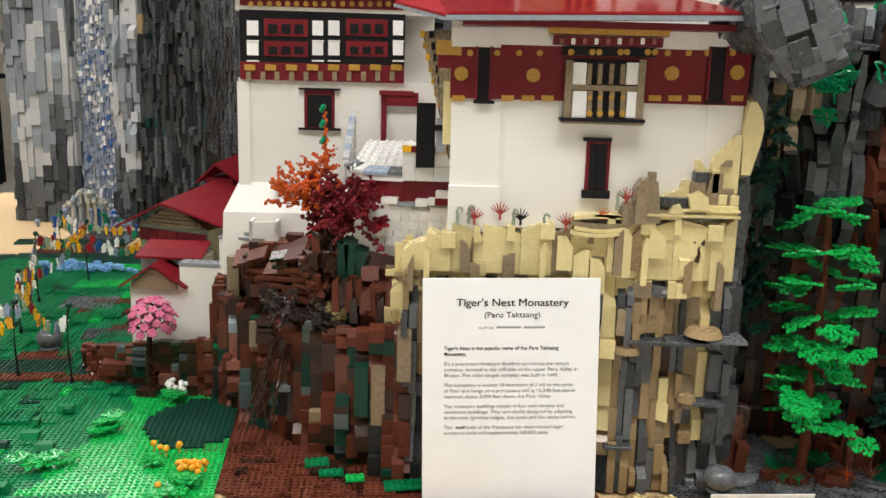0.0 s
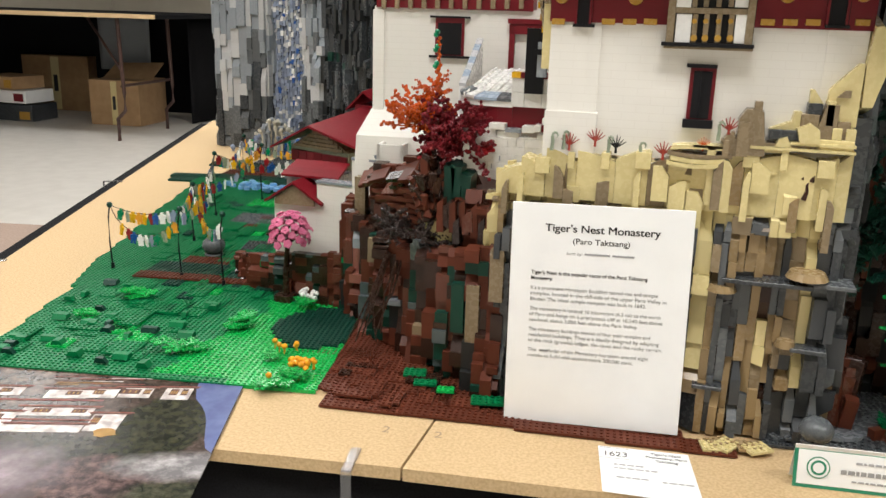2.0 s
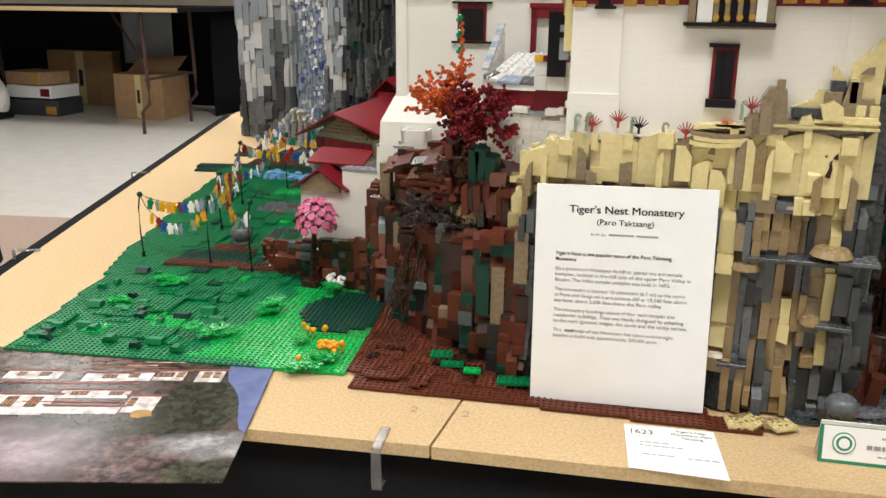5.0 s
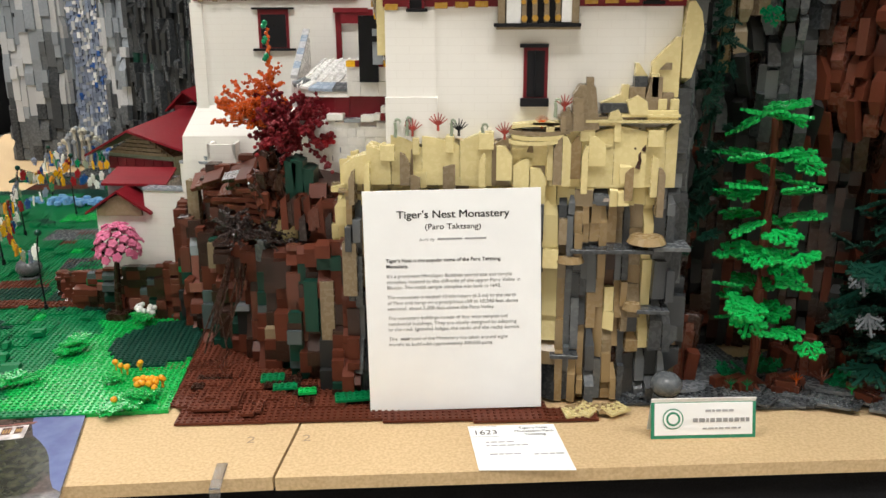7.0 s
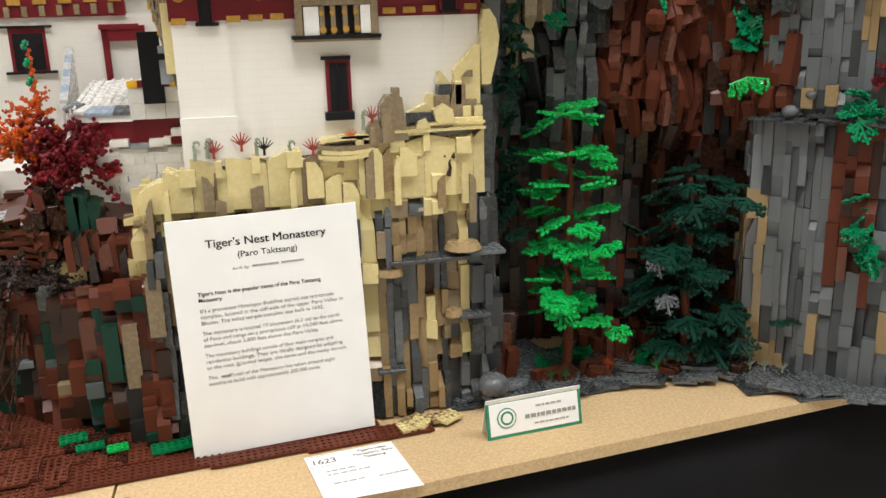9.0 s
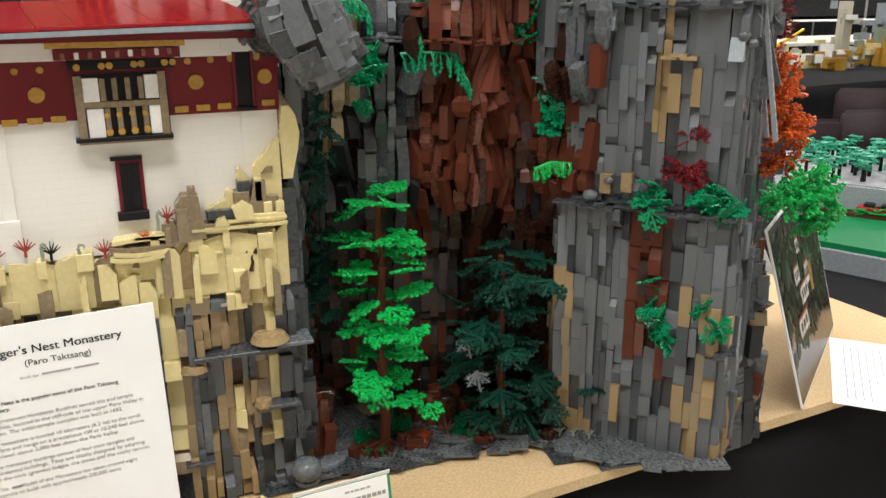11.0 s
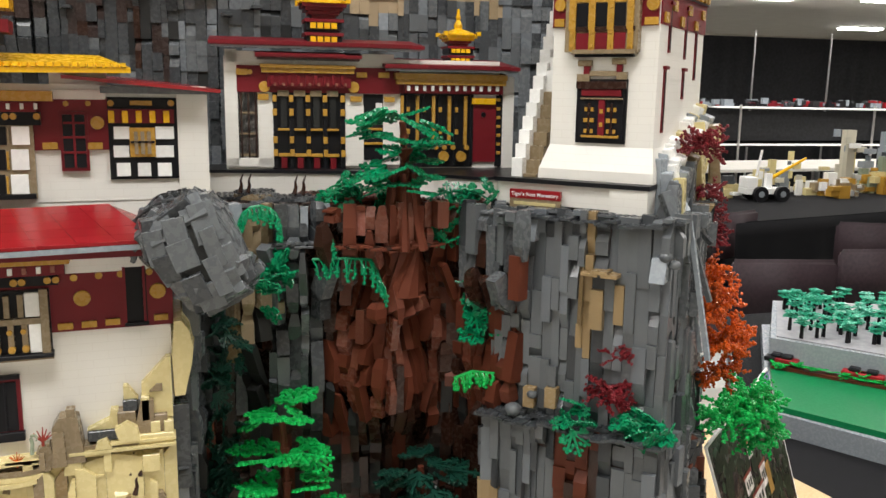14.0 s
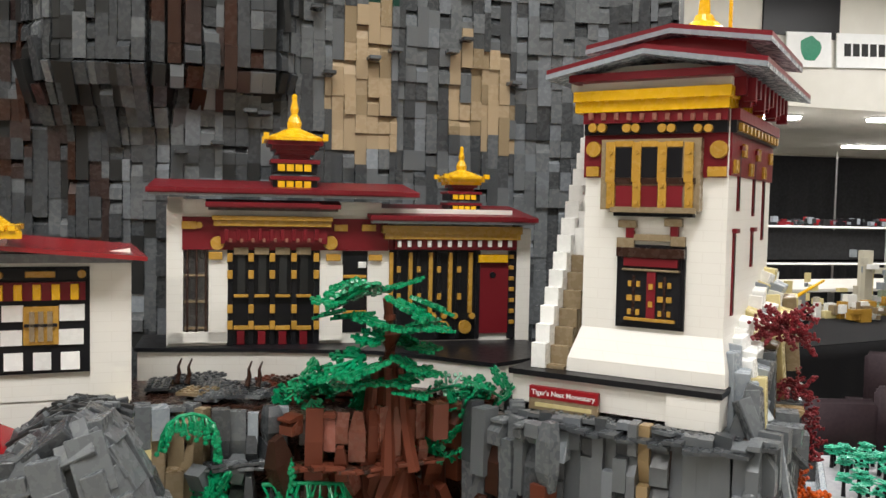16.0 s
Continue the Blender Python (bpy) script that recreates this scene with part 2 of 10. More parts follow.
drape("table_skirt", [(-1.96, 2.47), (-1.035, 0.105), (-0.912, -0.176), (-0.083, -0.048), (1.58, 0.165), (1.59, 0.30), (1.56, 0.52), (1.42, 2.3)], FLOOR_Z + 0.004, -0.018, table)
bm = bmesh.new()
slab(bm, [(-1.032, 0.108, -0.0175), (-0.9, 0.108, -0.0175), (-1.82, 2.46, -0.0175), (-1.955, 2.46, -0.0175)], 0.003)
part("cloth_edge", bm, M["cloth"], table)


def table_clip(x, y, rz, label):
    t = thing("tablecloth_clip", pose(x, y, 0, 0, 0, rz), label, "clip", "tablecloth clips")
    for nm, q in (("jaw", (-0.006, 0.006, -0.022, 0.03, 0.0012, 0.0032)), ("spine", (-0.006, 0.006, -0.024, -0.022, -0.05, 0.0032)), ("jaw", (-0.006, 0.006, -0.022, 0.0, -0.052, -0.05))):
        box(nm, *q, M["clip"], t, 0.0005)


M["clip"] = plastic("clear_clip", (0.75, 0.76, 0.78), 0.15, 0.0)
M["clip"].node_tree.nodes["Principled BSDF"].inputs["Transmission Weight"].default_value = 0.95
table_clip(-0.142, -0.070, 9.5, "clear plastic clip holding the black tablecloth")
table_clip(-1.115, 0.40, -68, "clear plastic clip on the table's side edge")
table_clip(-1.405, 1.14, -68, "clear plastic clip on the table's side edge")

# ---- the main house ----
house = thing("monastery_house", pose(0.03, 0.158, 0, 0, 0, 2.6), "white brick-built monastery house with dark red frieze and carved balcony", "house", "model monastery houses")
B(house, "wall", -7.8, 338.0, 341.1, 495.9, -60, 0, "white")
B(house, "wall", -10.2, 48.9, 390.4, 491.8, 0, 2.5, "white")
B(house, "wall", -11.2, 51.4, 335.6, 391.1, 0, 8, "white")
B(house, "wall", 296.1, 338.0, 345.7, 500.0, 0, 1.6, "white")
B(house, "cornice", -12.5, 338.2, 558.8, 585.5, -60, 3, "white")
B(house, "cornice", -11.7, 45.8, 555.1, 577.8, 3, 5.5, "white")
B(house, "cornice", 278.8, 335.6, 563.0, 585.6, 3, 5.5, "white")
B(house, "frieze", -12.1, 341.1, 495.5, 558.7, -60, 2.5, "dred")
D(house, "stud_ornament", 10.0, 548.1, 3.8, 2, 5, "gold")
D(house, "stud_ornament", 41.8, 549.0, 3.8, 2, 5, "gold")
D(house, "stud_ornament", 67.6, 549.6, 3.8, 2, 5, "gold")
D(house, "stud_ornament", 92.0, 550.3, 3.9, 2, 5, "gold")
D(house, "stud_ornament", 241.8, 554.3, 3.9, 2, 5, "gold")
D(house, "stud_ornament", 266.5, 555.1, 3.9, 2, 5, "gold")
D(house, "stud_ornament", 288.5, 555.6, 3.9, 2, 5, "gold")
D(house, "stud_ornament", 317.9, 556.4, 3.9, 2, 5, "gold")
D(house, "disc_ornament", 0.4, 523.9, 8.6, 2, 5, "gold")
D(house, "disc_ornament", 85.3, 524.4, 8.7, 2, 5, "gold")
D(house, "disc_ornament", 248.8, 531.2, 8.9, 2, 5, "gold")
D(house, "disc_ornament", 325.8, 534.2, 8.9, 2, 5, "gold")
B(house, "ornament_tile", -9.5, 5.6, 491.8, 498.8, 2, 5, "gold")
B(house, "ornament_tile", 48.7, 63.8, 493.4, 500.4, 2, 5, "gold")
B(house, "ornament_tile", 72.8, 88.0, 494.1, 501.0, 2, 5, "gold")
B(house, "ornament_tile", 96.1, 111.2, 494.7, 501.7, 2, 5, "gold")
B(house, "ornament_tile", 223.3, 238.4, 498.2, 505.2, 2, 5, "gold")
B(house, "ornament_tile", 246.9, 262.1, 498.8, 505.8, 2, 5, "gold")
B(house, "ornament_tile", 270.6, 285.7, 499.5, 506.5, 2, 5, "gold")
B(house, "ornament_tile", 320.7, 335.7, 500.9, 507.8, 2, 5, "gold")
B(house, "slit_window", 16.9, 36.7, 490.7, 559.0, 0, 4.5, "black")
B(house, "slit_window", 290.8, 314.2, 498.8, 567.3, 0, 4.5, "black")
B(house, "window_frame", 16.7, 19.6, 493.4, 556.0, 4.5, 6.5, "dred")
B(house, "window_frame", 33.7, 36.5, 493.9, 556.5, 4.5, 6.5, "dred")
B(house, "window_frame", 290.1, 293.0, 500.9, 563.4, 4.5, 6.5, "dred")
B(house, "window_frame", 310.3, 313.1, 501.5, 563.9, 4.5, 6.5, "dred")
B(house, "window_sill", 15.5, 40.5, 489.9, 493.7, 2, 8, "black")
B(house, "window_sill", 290.3, 315.3, 497.4, 501.2, 2, 8, "black")
B(house, "balcony_back", 122.8, 217.2, 475.1, 544.6, 0, 6, "black")
B(house, "balcony_post", 122.3, 130.8, 474.3, 543.3, 6, 13, "dtan")
B(house, "balcony_post", 207.7, 216.1, 476.5, 545.6, 6, 13, "dtan")
B(house, "shutter_panel", 130.1, 146.9, 514.9, 540.5, 6, 11, "twhite")
B(house, "shutter_panel", 132.2, 149.2, 475.9, 508.0, 6, 11, "twhite")
B(house, "shutter_panel", 193.7, 212.5, 516.6, 542.2, 6, 11, "twhite")
B(house, "shutter_panel", 196.3, 215.1, 477.7, 509.8, 6, 11, "twhite")
B(house, "balcony_rail", 130.0, 208.7, 508.8, 515.2, 6, 12, "dtan")
B(house, "balcony_sill", 118.0, 218.6, 472.7, 476.9, 0, 17, "black")
B(house, "balcony_sill", 121.0, 218.4, 469.7, 472.5, 0, 12, "dtan")
B(house, "baluster", 147.9, 153.5, 515.7, 539.5, 6, 11, "dtan")
B(house, "baluster", 150.1, 155.7, 476.7, 508.3, 6, 11, "dtan")
B(house, "baluster", 160.1, 165.7, 516.0, 539.8, 6, 11, "dtan")
B(house, "baluster", 162.4, 168.0, 477.0, 508.7, 6, 11, "dtan")
B(house, "baluster", 173.7, 179.3, 516.4, 540.2, 6, 11, "dtan")
B(house, "baluster", 176.0, 181.7, 477.4, 509.0, 6, 11, "dtan")
B(house, "baluster", 186.8, 192.4, 516.7, 540.5, 6, 11, "dtan")
B(house, "baluster", 189.2, 194.9, 477.8, 509.4, 6, 11, "dtan")
D(house, "baluster_knob", 153.1, 482.0, 3.9, 9, 13, "gold")
D(house, "baluster_knob", 152.0, 500.4, 2.9, 9, 13, "gold")
D(house, "baluster_knob", 165.4, 482.3, 3.9, 9, 13, "gold")
D(house, "baluster_knob", 164.2, 500.8, 2.9, 9, 13, "gold")
D(house, "baluster_knob", 179.1, 482.6, 3.9, 9, 13, "gold")
D(house, "baluster_knob", 177.8, 501.2, 2.9, 9, 13, "gold")
D(house, "baluster_knob", 192.3, 483.0, 3.9, 9, 13, "gold")
D(house, "baluster_knob", 190.9, 501.6, 2.9, 9, 13, "gold")
B(house, "fascia", 99.9, 239.1, 572.4, 583.9, 0, 19, "gold")
B(house, "fascia", 96.1, 239.6, 581.9, 586.3, 0, 23, "gold")
B(house, "dentil_band", 106.4, 233.9, 560.0, 570.8, 0, 12, "dred")
B(house, "dentil", 113.3, 117.9, 560.3, 567.4, 12, 15, "salmon")
B(house, "dentil", 126.7, 131.4, 560.6, 567.8, 12, 15, "twhite")
B(house, "dentil", 140.2, 144.7, 561.0, 568.1, 12, 15, "salmon")
B(house, "dentil", 153.5, 158.1, 561.3, 568.5, 12, 15, "twhite")
B(house, "dentil", 166.9, 171.6, 561.7, 568.8, 12, 15, "salmon")
B(house, "dentil", 180.3, 185.0, 562.1, 569.3, 12, 15, "twhite")
B(house, "dentil", 193.7, 198.3, 562.4, 569.6, 12, 15, "salmon")
B(house, "dentil", 207.2, 211.8, 562.8, 570.0, 12, 15, "twhite")
B(house, "dentil", 220.5, 225.2, 563.1, 570.4, 12, 15, "salmon")
B(house, "beam", 118.3, 226.9, 548.8, 559.3, 0, 9, "black")
D(house, "beam_end", 127.6, 552.0, 3.8, 8, 12, "gold")
D(house, "beam_end", 152.2, 552.7, 3.8, 8, 12, "gold")
D(house, "beam_end", 160.1, 552.9, 3.9, 8, 12, "gold")
D(house, "beam_end", 185.1, 553.6, 3.9, 8, 12, "gold")
D(house, "beam_end", 192.7, 553.8, 3.9, 8, 12, "gold")
D(house, "beam_end", 216.8, 554.5, 3.9, 8, 12, "gold")
D(house, "beam_end", 225.1, 554.7, 3.9, 8, 12, "gold")
B(house, "window_frame", 154.1, 182.9, 387.3, 450.1, 0, 3, "dred")
B(house, "pane", 158.1, 178.9, 391.3, 445.4, 0, 4, "black")
B(house, "lintel", 149.3, 183.1, 449.0, 453.2, 0, 7, "black")
B(house, "window_sill", 150.7, 184.5, 380.2, 389.9, 0, 8, "black")
B(house, "mullion", 166.8, 168.8, 391.6, 445.6, 3, 6, "black")
bm = bmesh.new()
slab(bm, [(-0.018, -0.044, 0.589), (0.328, -0.050, 0.597), (0.280, 0.070, 0.622), (-0.03, 0.075, 0.615)], 0.003)
roof = part("roof", bm, M["red"], house, "glossy dark red tiled roof")
c00, c10, c11, c01 = Vector((-0.018, -0.044, 0.5893)), Vector((0.328, -0.050, 0.5973)), Vector((0.280, 0.070, 0.6223)), Vector((-0.03, 0.075, 0.6153))
for i in range(9):
    for j in range(5):
        bm = bmesh.new()
        q = []
        for u, v in ((i + 0.008, j + 0.01), (i + 0.992, j + 0.01), (i + 0.992, j + 0.99), (i + 0.008, j + 0.99)):
            u, v = u / 9, v / 5
            q.append(c00.lerp(c10, u).lerp(c01.lerp(c11, u), v) + Vector((0, 0, 0.0008)))
        slab(bm, q, 0.0008)
        part("roof_tile", bm, M["roofgloss"], roof)
for k in range(9):
    box("roof_tile", -0.016 + k * 0.0382, 0.0215 + k * 0.0382, -0.0455 - k * 0.00065, -0.0445 - k * 0.00065, 0.5895 + k * 0.0009, 0.5925 + k * 0.0009, "red", roof)
bm = bmesh.new()
slab(bm, [(-0.02, -0.046, 0.588), (0.331, -0.052, 0.596), (0.331, -0.036, 0.596), (-0.02, -0.03, 0.588)], 0.0055)
part("eave", bm, M["lgrey"], house)
bm = bmesh.new()
slab(bm, [(0.328, -0.050, 0.597), (0.336, 0.0, 0.598), (0.318, 0.06, 0.606), (0.280, 0.070, 0.622)], 0.004)
part("roof", bm, M["roofgloss"], house)
box("eave", 0.0, 0.318, -0.03, 0.08, 0.579, 0.5865, "dred", house)
bm = bmesh.new()
slab(bm, [(-0.085, 0.09, 0.612), (-0.018, -0.044, 0.589), (-0.03, 0.075, 0.615), (-0.07, 0.12, 0.618)], 0.003)
part("roof", bm, M["red"], house)
bm = bmesh.new()
slab(bm, [(-0.087, 0.09, 0.609), (-0.02, -0.044, 0.5855), (-0.012, -0.03, 0.5855), (-0.07, 0.1, 0.608)], 0.004)
part("eave", bm, M["lgrey"], house)
# carved side bay towards the courtyard
bm = bmesh.new()
vs = [bm.verts.new(c) for c in ((-0.008, 0.0, 0.42), (-0.008, 0.0, 0.575), (-0.05, 0.09, 0.575), (-0.012, 0.03, 0.42))]
vb = [bm.verts.new(v.co + Vector((0.05, 0.05, 0))) for v in vs]
bm.faces.new(vs), bm.faces.new(list(reversed(vb)))
for k in range(4):
    bm.faces.new((vs[k - 1], vb[k - 1], vb[k], vs[k]))
bmesh.ops.recalc_face_normals(bm, faces=bm.faces)
bay = part("side_bay", bm, M["dtan"], house, "tan and gold carved bay window")
for k in range(11):
    f = k / 10
    box("bay_bead", -0.052 + 0.04 * f, -0.046 + 0.04 * f, 0.078 - 0.055 * f, 0.084 - 0.055 * f, 0.568 - 0.145 * f, 0.576 - 0.145 * f, "gold" if k % 2 else "yellow", bay)
    box("bay_bead", -0.04 + 0.03 * f, -0.035 + 0.03 * f, 0.055 - 0.04 * f, 0.06 - 0.04 * f, 0.566 - 0.14 * f, 0.575 - 0.14 * f, "black", bay)
for q, m in (((-0.03, 0.0, -0.004, 0.006, 0.545, 0.562), "gold"), ((-0.028, 0.0, -0.002, 0.006, 0.53, 0.545), "dred"), ((-0.02, 0.0, 0.0, 0.006, 0.44, 0.515), "tan"), ((-0.055, -0.030, 0.10, 0.11, 0.40, 0.485), "black"), ((-0.028, -0.016, 0.02, 0.03, 0.428, 0.47), "lgrey"), ((-0.03, -0.013, 0.016, 0.02, 0.455, 0.462), "black")):
    box("bay_panel", *q, m, house)

# ---- the lodge behind the courtyard ----
lodge = thing("monastery_lodge", pose(-0.33, 0.465, 0, 0, 0, 6), "white brick-built lodge with black lattice window band", "house", "model monastery houses")
B(lodge, "wall", 2.6, 465.6, 339.9, 508.9, -60, 0, "white")
B(lodge, "wall", 0.6, 19.4, 335.8, 503.0, 0, 3, "white")
B(lodge, "cornice", 5.1, 258.9, 611.6, 647.1, -60, 3, "white")
B(lodge, "frieze", 7.9, 258.9, 617.4, 635.2, 0, 5, "dred")
D(lodge, "stud_ornament", 25.4, 619.7, 4.2, 4, 9, "gold")
D(lodge, "stud_ornament", 39.3, 620.1, 4.2, 4, 9, "gold")
D(lodge, "stud_ornament", 53.2, 620.5, 4.2, 4, 9, "gold")
D(lodge, "stud_ornament", 67.2, 621.0, 4.2, 4, 9, "gold")
D(lodge, "stud_ornament", 81.1, 621.4, 4.2, 4, 9, "gold")
D(lodge, "stud_ornament", 95.1, 621.9, 4.3, 4, 9, "gold")
D(lodge, "stud_ornament", 109.1, 622.3, 4.3, 4, 9, "gold")
D(lodge, "stud_ornament", 123.1, 622.7, 4.3, 4, 9, "gold")
D(lodge, "stud_ornament", 137.1, 623.2, 4.3, 4, 9, "gold")
D(lodge, "stud_ornament", 151.1, 623.6, 4.3, 4, 9, "gold")
D(lodge, "stud_ornament", 165.1, 624.1, 4.3, 4, 9, "gold")
D(lodge, "stud_ornament", 179.2, 624.5, 4.3, 4, 9, "gold")
D(lodge, "stud_ornament", 193.3, 624.9, 4.3, 4, 9, "gold")
D(lodge, "stud_ornament", 207.4, 625.4, 4.3, 4, 9, "gold")
D(lodge, "stud_ornament", 221.5, 625.8, 4.3, 4, 9, "gold")
D(lodge, "stud_ornament", 235.6, 626.3, 4.3, 4, 9, "gold")
D(lodge, "stud_ornament", 249.7, 626.7, 4.3, 4, 9, "gold")
B(lodge, "window_band", 6.2, 261.8, 533.3, 611.7, -60, 2, "black")
B(lodge, "pane_panel", 17.8, 35.5, 573.1, 595.2, 2, 4, "twhite")
B(lodge, "pane_ledge", 17.0, 36.5, 563.5, 565.9, 2, 5, "twhite")
B(lodge, "pane_panel", 17.2, 35.0, 543.0, 564.7, 2, 4, "twhite")
B(lodge, "pane_ledge", 16.4, 36.0, 533.3, 535.7, 2, 5, "twhite")
B(lodge, "pane_panel", 118.2, 134.8, 576.0, 598.2, 2, 4, "twhite")
B(lodge, "pane_ledge", 117.6, 136.0, 566.4, 568.8, 2, 5, "twhite")
B(lodge, "pane_panel", 118.0, 134.7, 545.8, 567.6, 2, 4, "twhite")
B(lodge, "pane_ledge", 117.4, 136.0, 536.1, 538.5, 2, 5, "twhite")
B(lodge, "pane_panel", 142.8, 160.0, 576.8, 599.0, 2, 4, "twhite")
B(lodge, "pane_ledge", 142.2, 161.3, 567.1, 569.5, 2, 5, "twhite")
B(lodge, "pane_panel", 142.7, 160.1, 546.5, 568.3, 2, 4, "twhite")
B(lodge, "pane_ledge", 142.2, 161.4, 536.8, 539.2, 2, 5, "twhite")
B(lodge, "pane_panel", 242.9, 259.0, 579.7, 602.0, 2, 4, "twhite")
B(lodge, "pane_ledge", 242.5, 260.6, 570.0, 572.4, 2, 5, "twhite")
B(lodge, "pane_panel", 243.3, 259.5, 549.4, 571.3, 2, 4, "twhite")
B(lodge, "pane_ledge", 243.0, 261.1, 539.6, 542.0, 2, 5, "twhite")
B(lodge, "lattice_frame", 44.0, 111.4, 573.4, 599.1, 2, 4, "dred")
B(lodge, "lattice_pane", 50.9, 64.7, 576.4, 590.7, 3, 5, "black")
B(lodge, "lattice_pane", 70.9, 84.7, 577.0, 591.3, 3, 5, "black")
B(lodge, "lattice_pane", 90.8, 104.7, 577.6, 591.9, 3, 5, "black")
B(lodge, "lattice_frame", 43.5, 111.2, 542.6, 565.6, 2, 4, "dred")
B(lodge, "lattice_pane", 50.4, 64.3, 545.6, 557.1, 3, 5, "black")
B(lodge, "lattice_pane", 70.5, 84.4, 546.2, 557.7, 3, 5, "black")
B(lodge, "lattice_pane", 90.6, 104.5, 546.8, 558.3, 3, 5, "black")
B(lodge, "lattice_frame", 169.9, 234.8, 577.1, 602.9, 2, 4, "dred")
B(lodge, "lattice_pane", 176.7, 189.7, 580.1, 594.5, 3, 5, "black")
B(lodge, "lattice_pane", 195.8, 208.8, 580.7, 595.1, 3, 5, "black")
B(lodge, "lattice_pane", 215.0, 228.0, 581.2, 595.7, 3, 5, "black")
B(lodge, "lattice_frame", 170.0, 235.2, 546.1, 569.2, 2, 4, "dred")
B(lodge, "lattice_pane", 176.9, 189.9, 549.2, 560.8, 3, 5, "black")
B(lodge, "lattice_pane", 196.1, 209.1, 549.8, 561.3, 3, 5, "black")
B(lodge, "lattice_pane", 215.4, 228.4, 550.3, 561.9, 3, 5, "black")
B(lodge, "trim_band", 6.6, 261.5, 506.3, 533.2, -60, 4, "dred")
B(lodge, "ornament_tile", 12.8, 30.0, 519.8, 528.9, 4, 7, "gold")
B(lodge, "ornament_tile", 45.1, 62.3, 520.6, 529.8, 4, 7, "gold")
B(lodge, "ornament_tile", 77.4, 94.7, 521.5, 530.7, 4, 7, "gold")
B(lodge, "ornament_tile", 109.8, 127.2, 522.4, 531.6, 4, 7, "gold")
B(lodge, "ornament_tile", 142.3, 159.7, 523.3, 532.5, 4, 7, "gold")
B(lodge, "ornament_tile", 174.9, 192.3, 524.2, 533.4, 4, 7, "gold")
B(lodge, "ornament_tile", 207.6, 225.1, 525.1, 534.3, 4, 7, "gold")
B(lodge, "ornament_tile", 240.4, 257.9, 526.0, 535.2, 4, 7, "gold")
B(lodge, "dentil", 16.0, 23.4, 503.9, 517.9, 4, 9, "dtan")
B(lodge, "dentil", 38.1, 45.5, 504.5, 518.5, 4, 9, "dtan")
B(lodge, "dentil", 60.3, 67.7, 505.1, 519.1, 4, 9, "dtan")
B(lodge, "dentil", 82.5, 89.9, 505.7, 519.7, 4, 9, "dtan")
B(lodge, "dentil", 104.7, 112.1, 506.3, 520.3, 4, 9, "dtan")
B(lodge, "dentil", 127.0, 134.4, 506.9, 520.9, 4, 9, "dtan")
B(lodge, "dentil", 149.3, 156.8, 507.5, 521.5, 4, 9, "dtan")
B(lodge, "dentil", 171.7, 179.1, 508.1, 522.2, 4, 9, "dtan")
B(lodge, "dentil", 194.1, 201.6, 508.7, 522.8, 4, 9, "dtan")
B(lodge, "dentil", 216.5, 224.0, 509.3, 523.4, 4, 9, "dtan")
B(lodge, "dentil", 239.0, 246.5, 509.9, 524.0, 4, 9, "dtan")
B(lodge, "window_frame", 104.9, 152.6, 432.6, 492.6, 0, 2, "dred")
B(lodge, "pane", 109.4, 148.3, 435.2, 485.1, 0, 3, "black")
B(lodge, "lintel", 96.2, 162.2, 492.6, 495.7, 0, 6, "black")
B(lodge, "window_sill", 95.7, 162.4, 429.8, 433.5, 0, 6, "black")
B(lodge, "door_frame", 226.1, 234.9, 405.1, 491.6, 0, 8, "dred")
B(lodge, "door_frame", 225.7, 284.9, 471.2, 492.3, 0, 8, "dred")
B(lodge, "stone_lintel", 223.1, 277.1, 487.2, 494.7, 0, 10, "dred")
bm = bmesh.new()
v = [bm.verts.new(c) for c in ((0.0, 0.0, 0.345), (0.30, 0.0, 0.345), (0.30, -0.03, 0.30), (-0.02, -0.03, 0.30), (0.30, -0.036, 0.2), (-0.024, -0.036, 0.2))]
w = [bm.verts.new((c.co.x, 0.06, c.co.z)) for c in v]
for q in ((v[0], v[3], v[2], v[1]), (v[3], v[5], v[4], v[2]), (w[0], w[1], w[2], w[3]), (w[3], w[2], w[4], w[5]), (v[0], w[0], w[3], v[3]), (v[3], w[3], w[5], v[5]), (v[0], v[1], w[1], w[0]), (v[5], w[5], w[4], v[4]), (v[1], v[2], w[2], w[1]), (v[2], v[4], w[4], w[2])):
    bm.faces.new(q)
bmesh.ops.recalc_face_normals(bm, faces=bm.faces)
part("battered_base", bm, M["white"], lodge)
box("wall", 0.0, 0.31, 0.06, 0.2, 0.28, 0.61, "white", lodge)
box("roof", -0.03, 0.30, -0.03, 0.2, 0.655, 0.668, "red", lodge)
box("wall", 0.0, 0.31, 0.0, 0.2, 0.61, 0.655, "white", lodge)
for q in ((0.026, 0.070, -0.068, -0.030, 0.27, 0.292), ):
    box("parapet", q[0], q[1], q[2], q[2] + 0.005, q[4], q[5], "white", lodge)
    box("parapet", q[0], q[0] + 0.005, q[2], q[3], q[4], q[5], "white", lodge)
    box("parapet", q[1] - 0.005, q[1], q[2], q[3], q[4], q[5], "white", lodge)
    box("parapet", q[0], q[1], q[2], q[3] + 0.002, q[4] - 0.05, q[4] + 0.001, "white", lodge)
box("grille_tile", 0.06, 0.098, -0.03, -0.004, 0.344, 0.348, "lgrey", lodge)

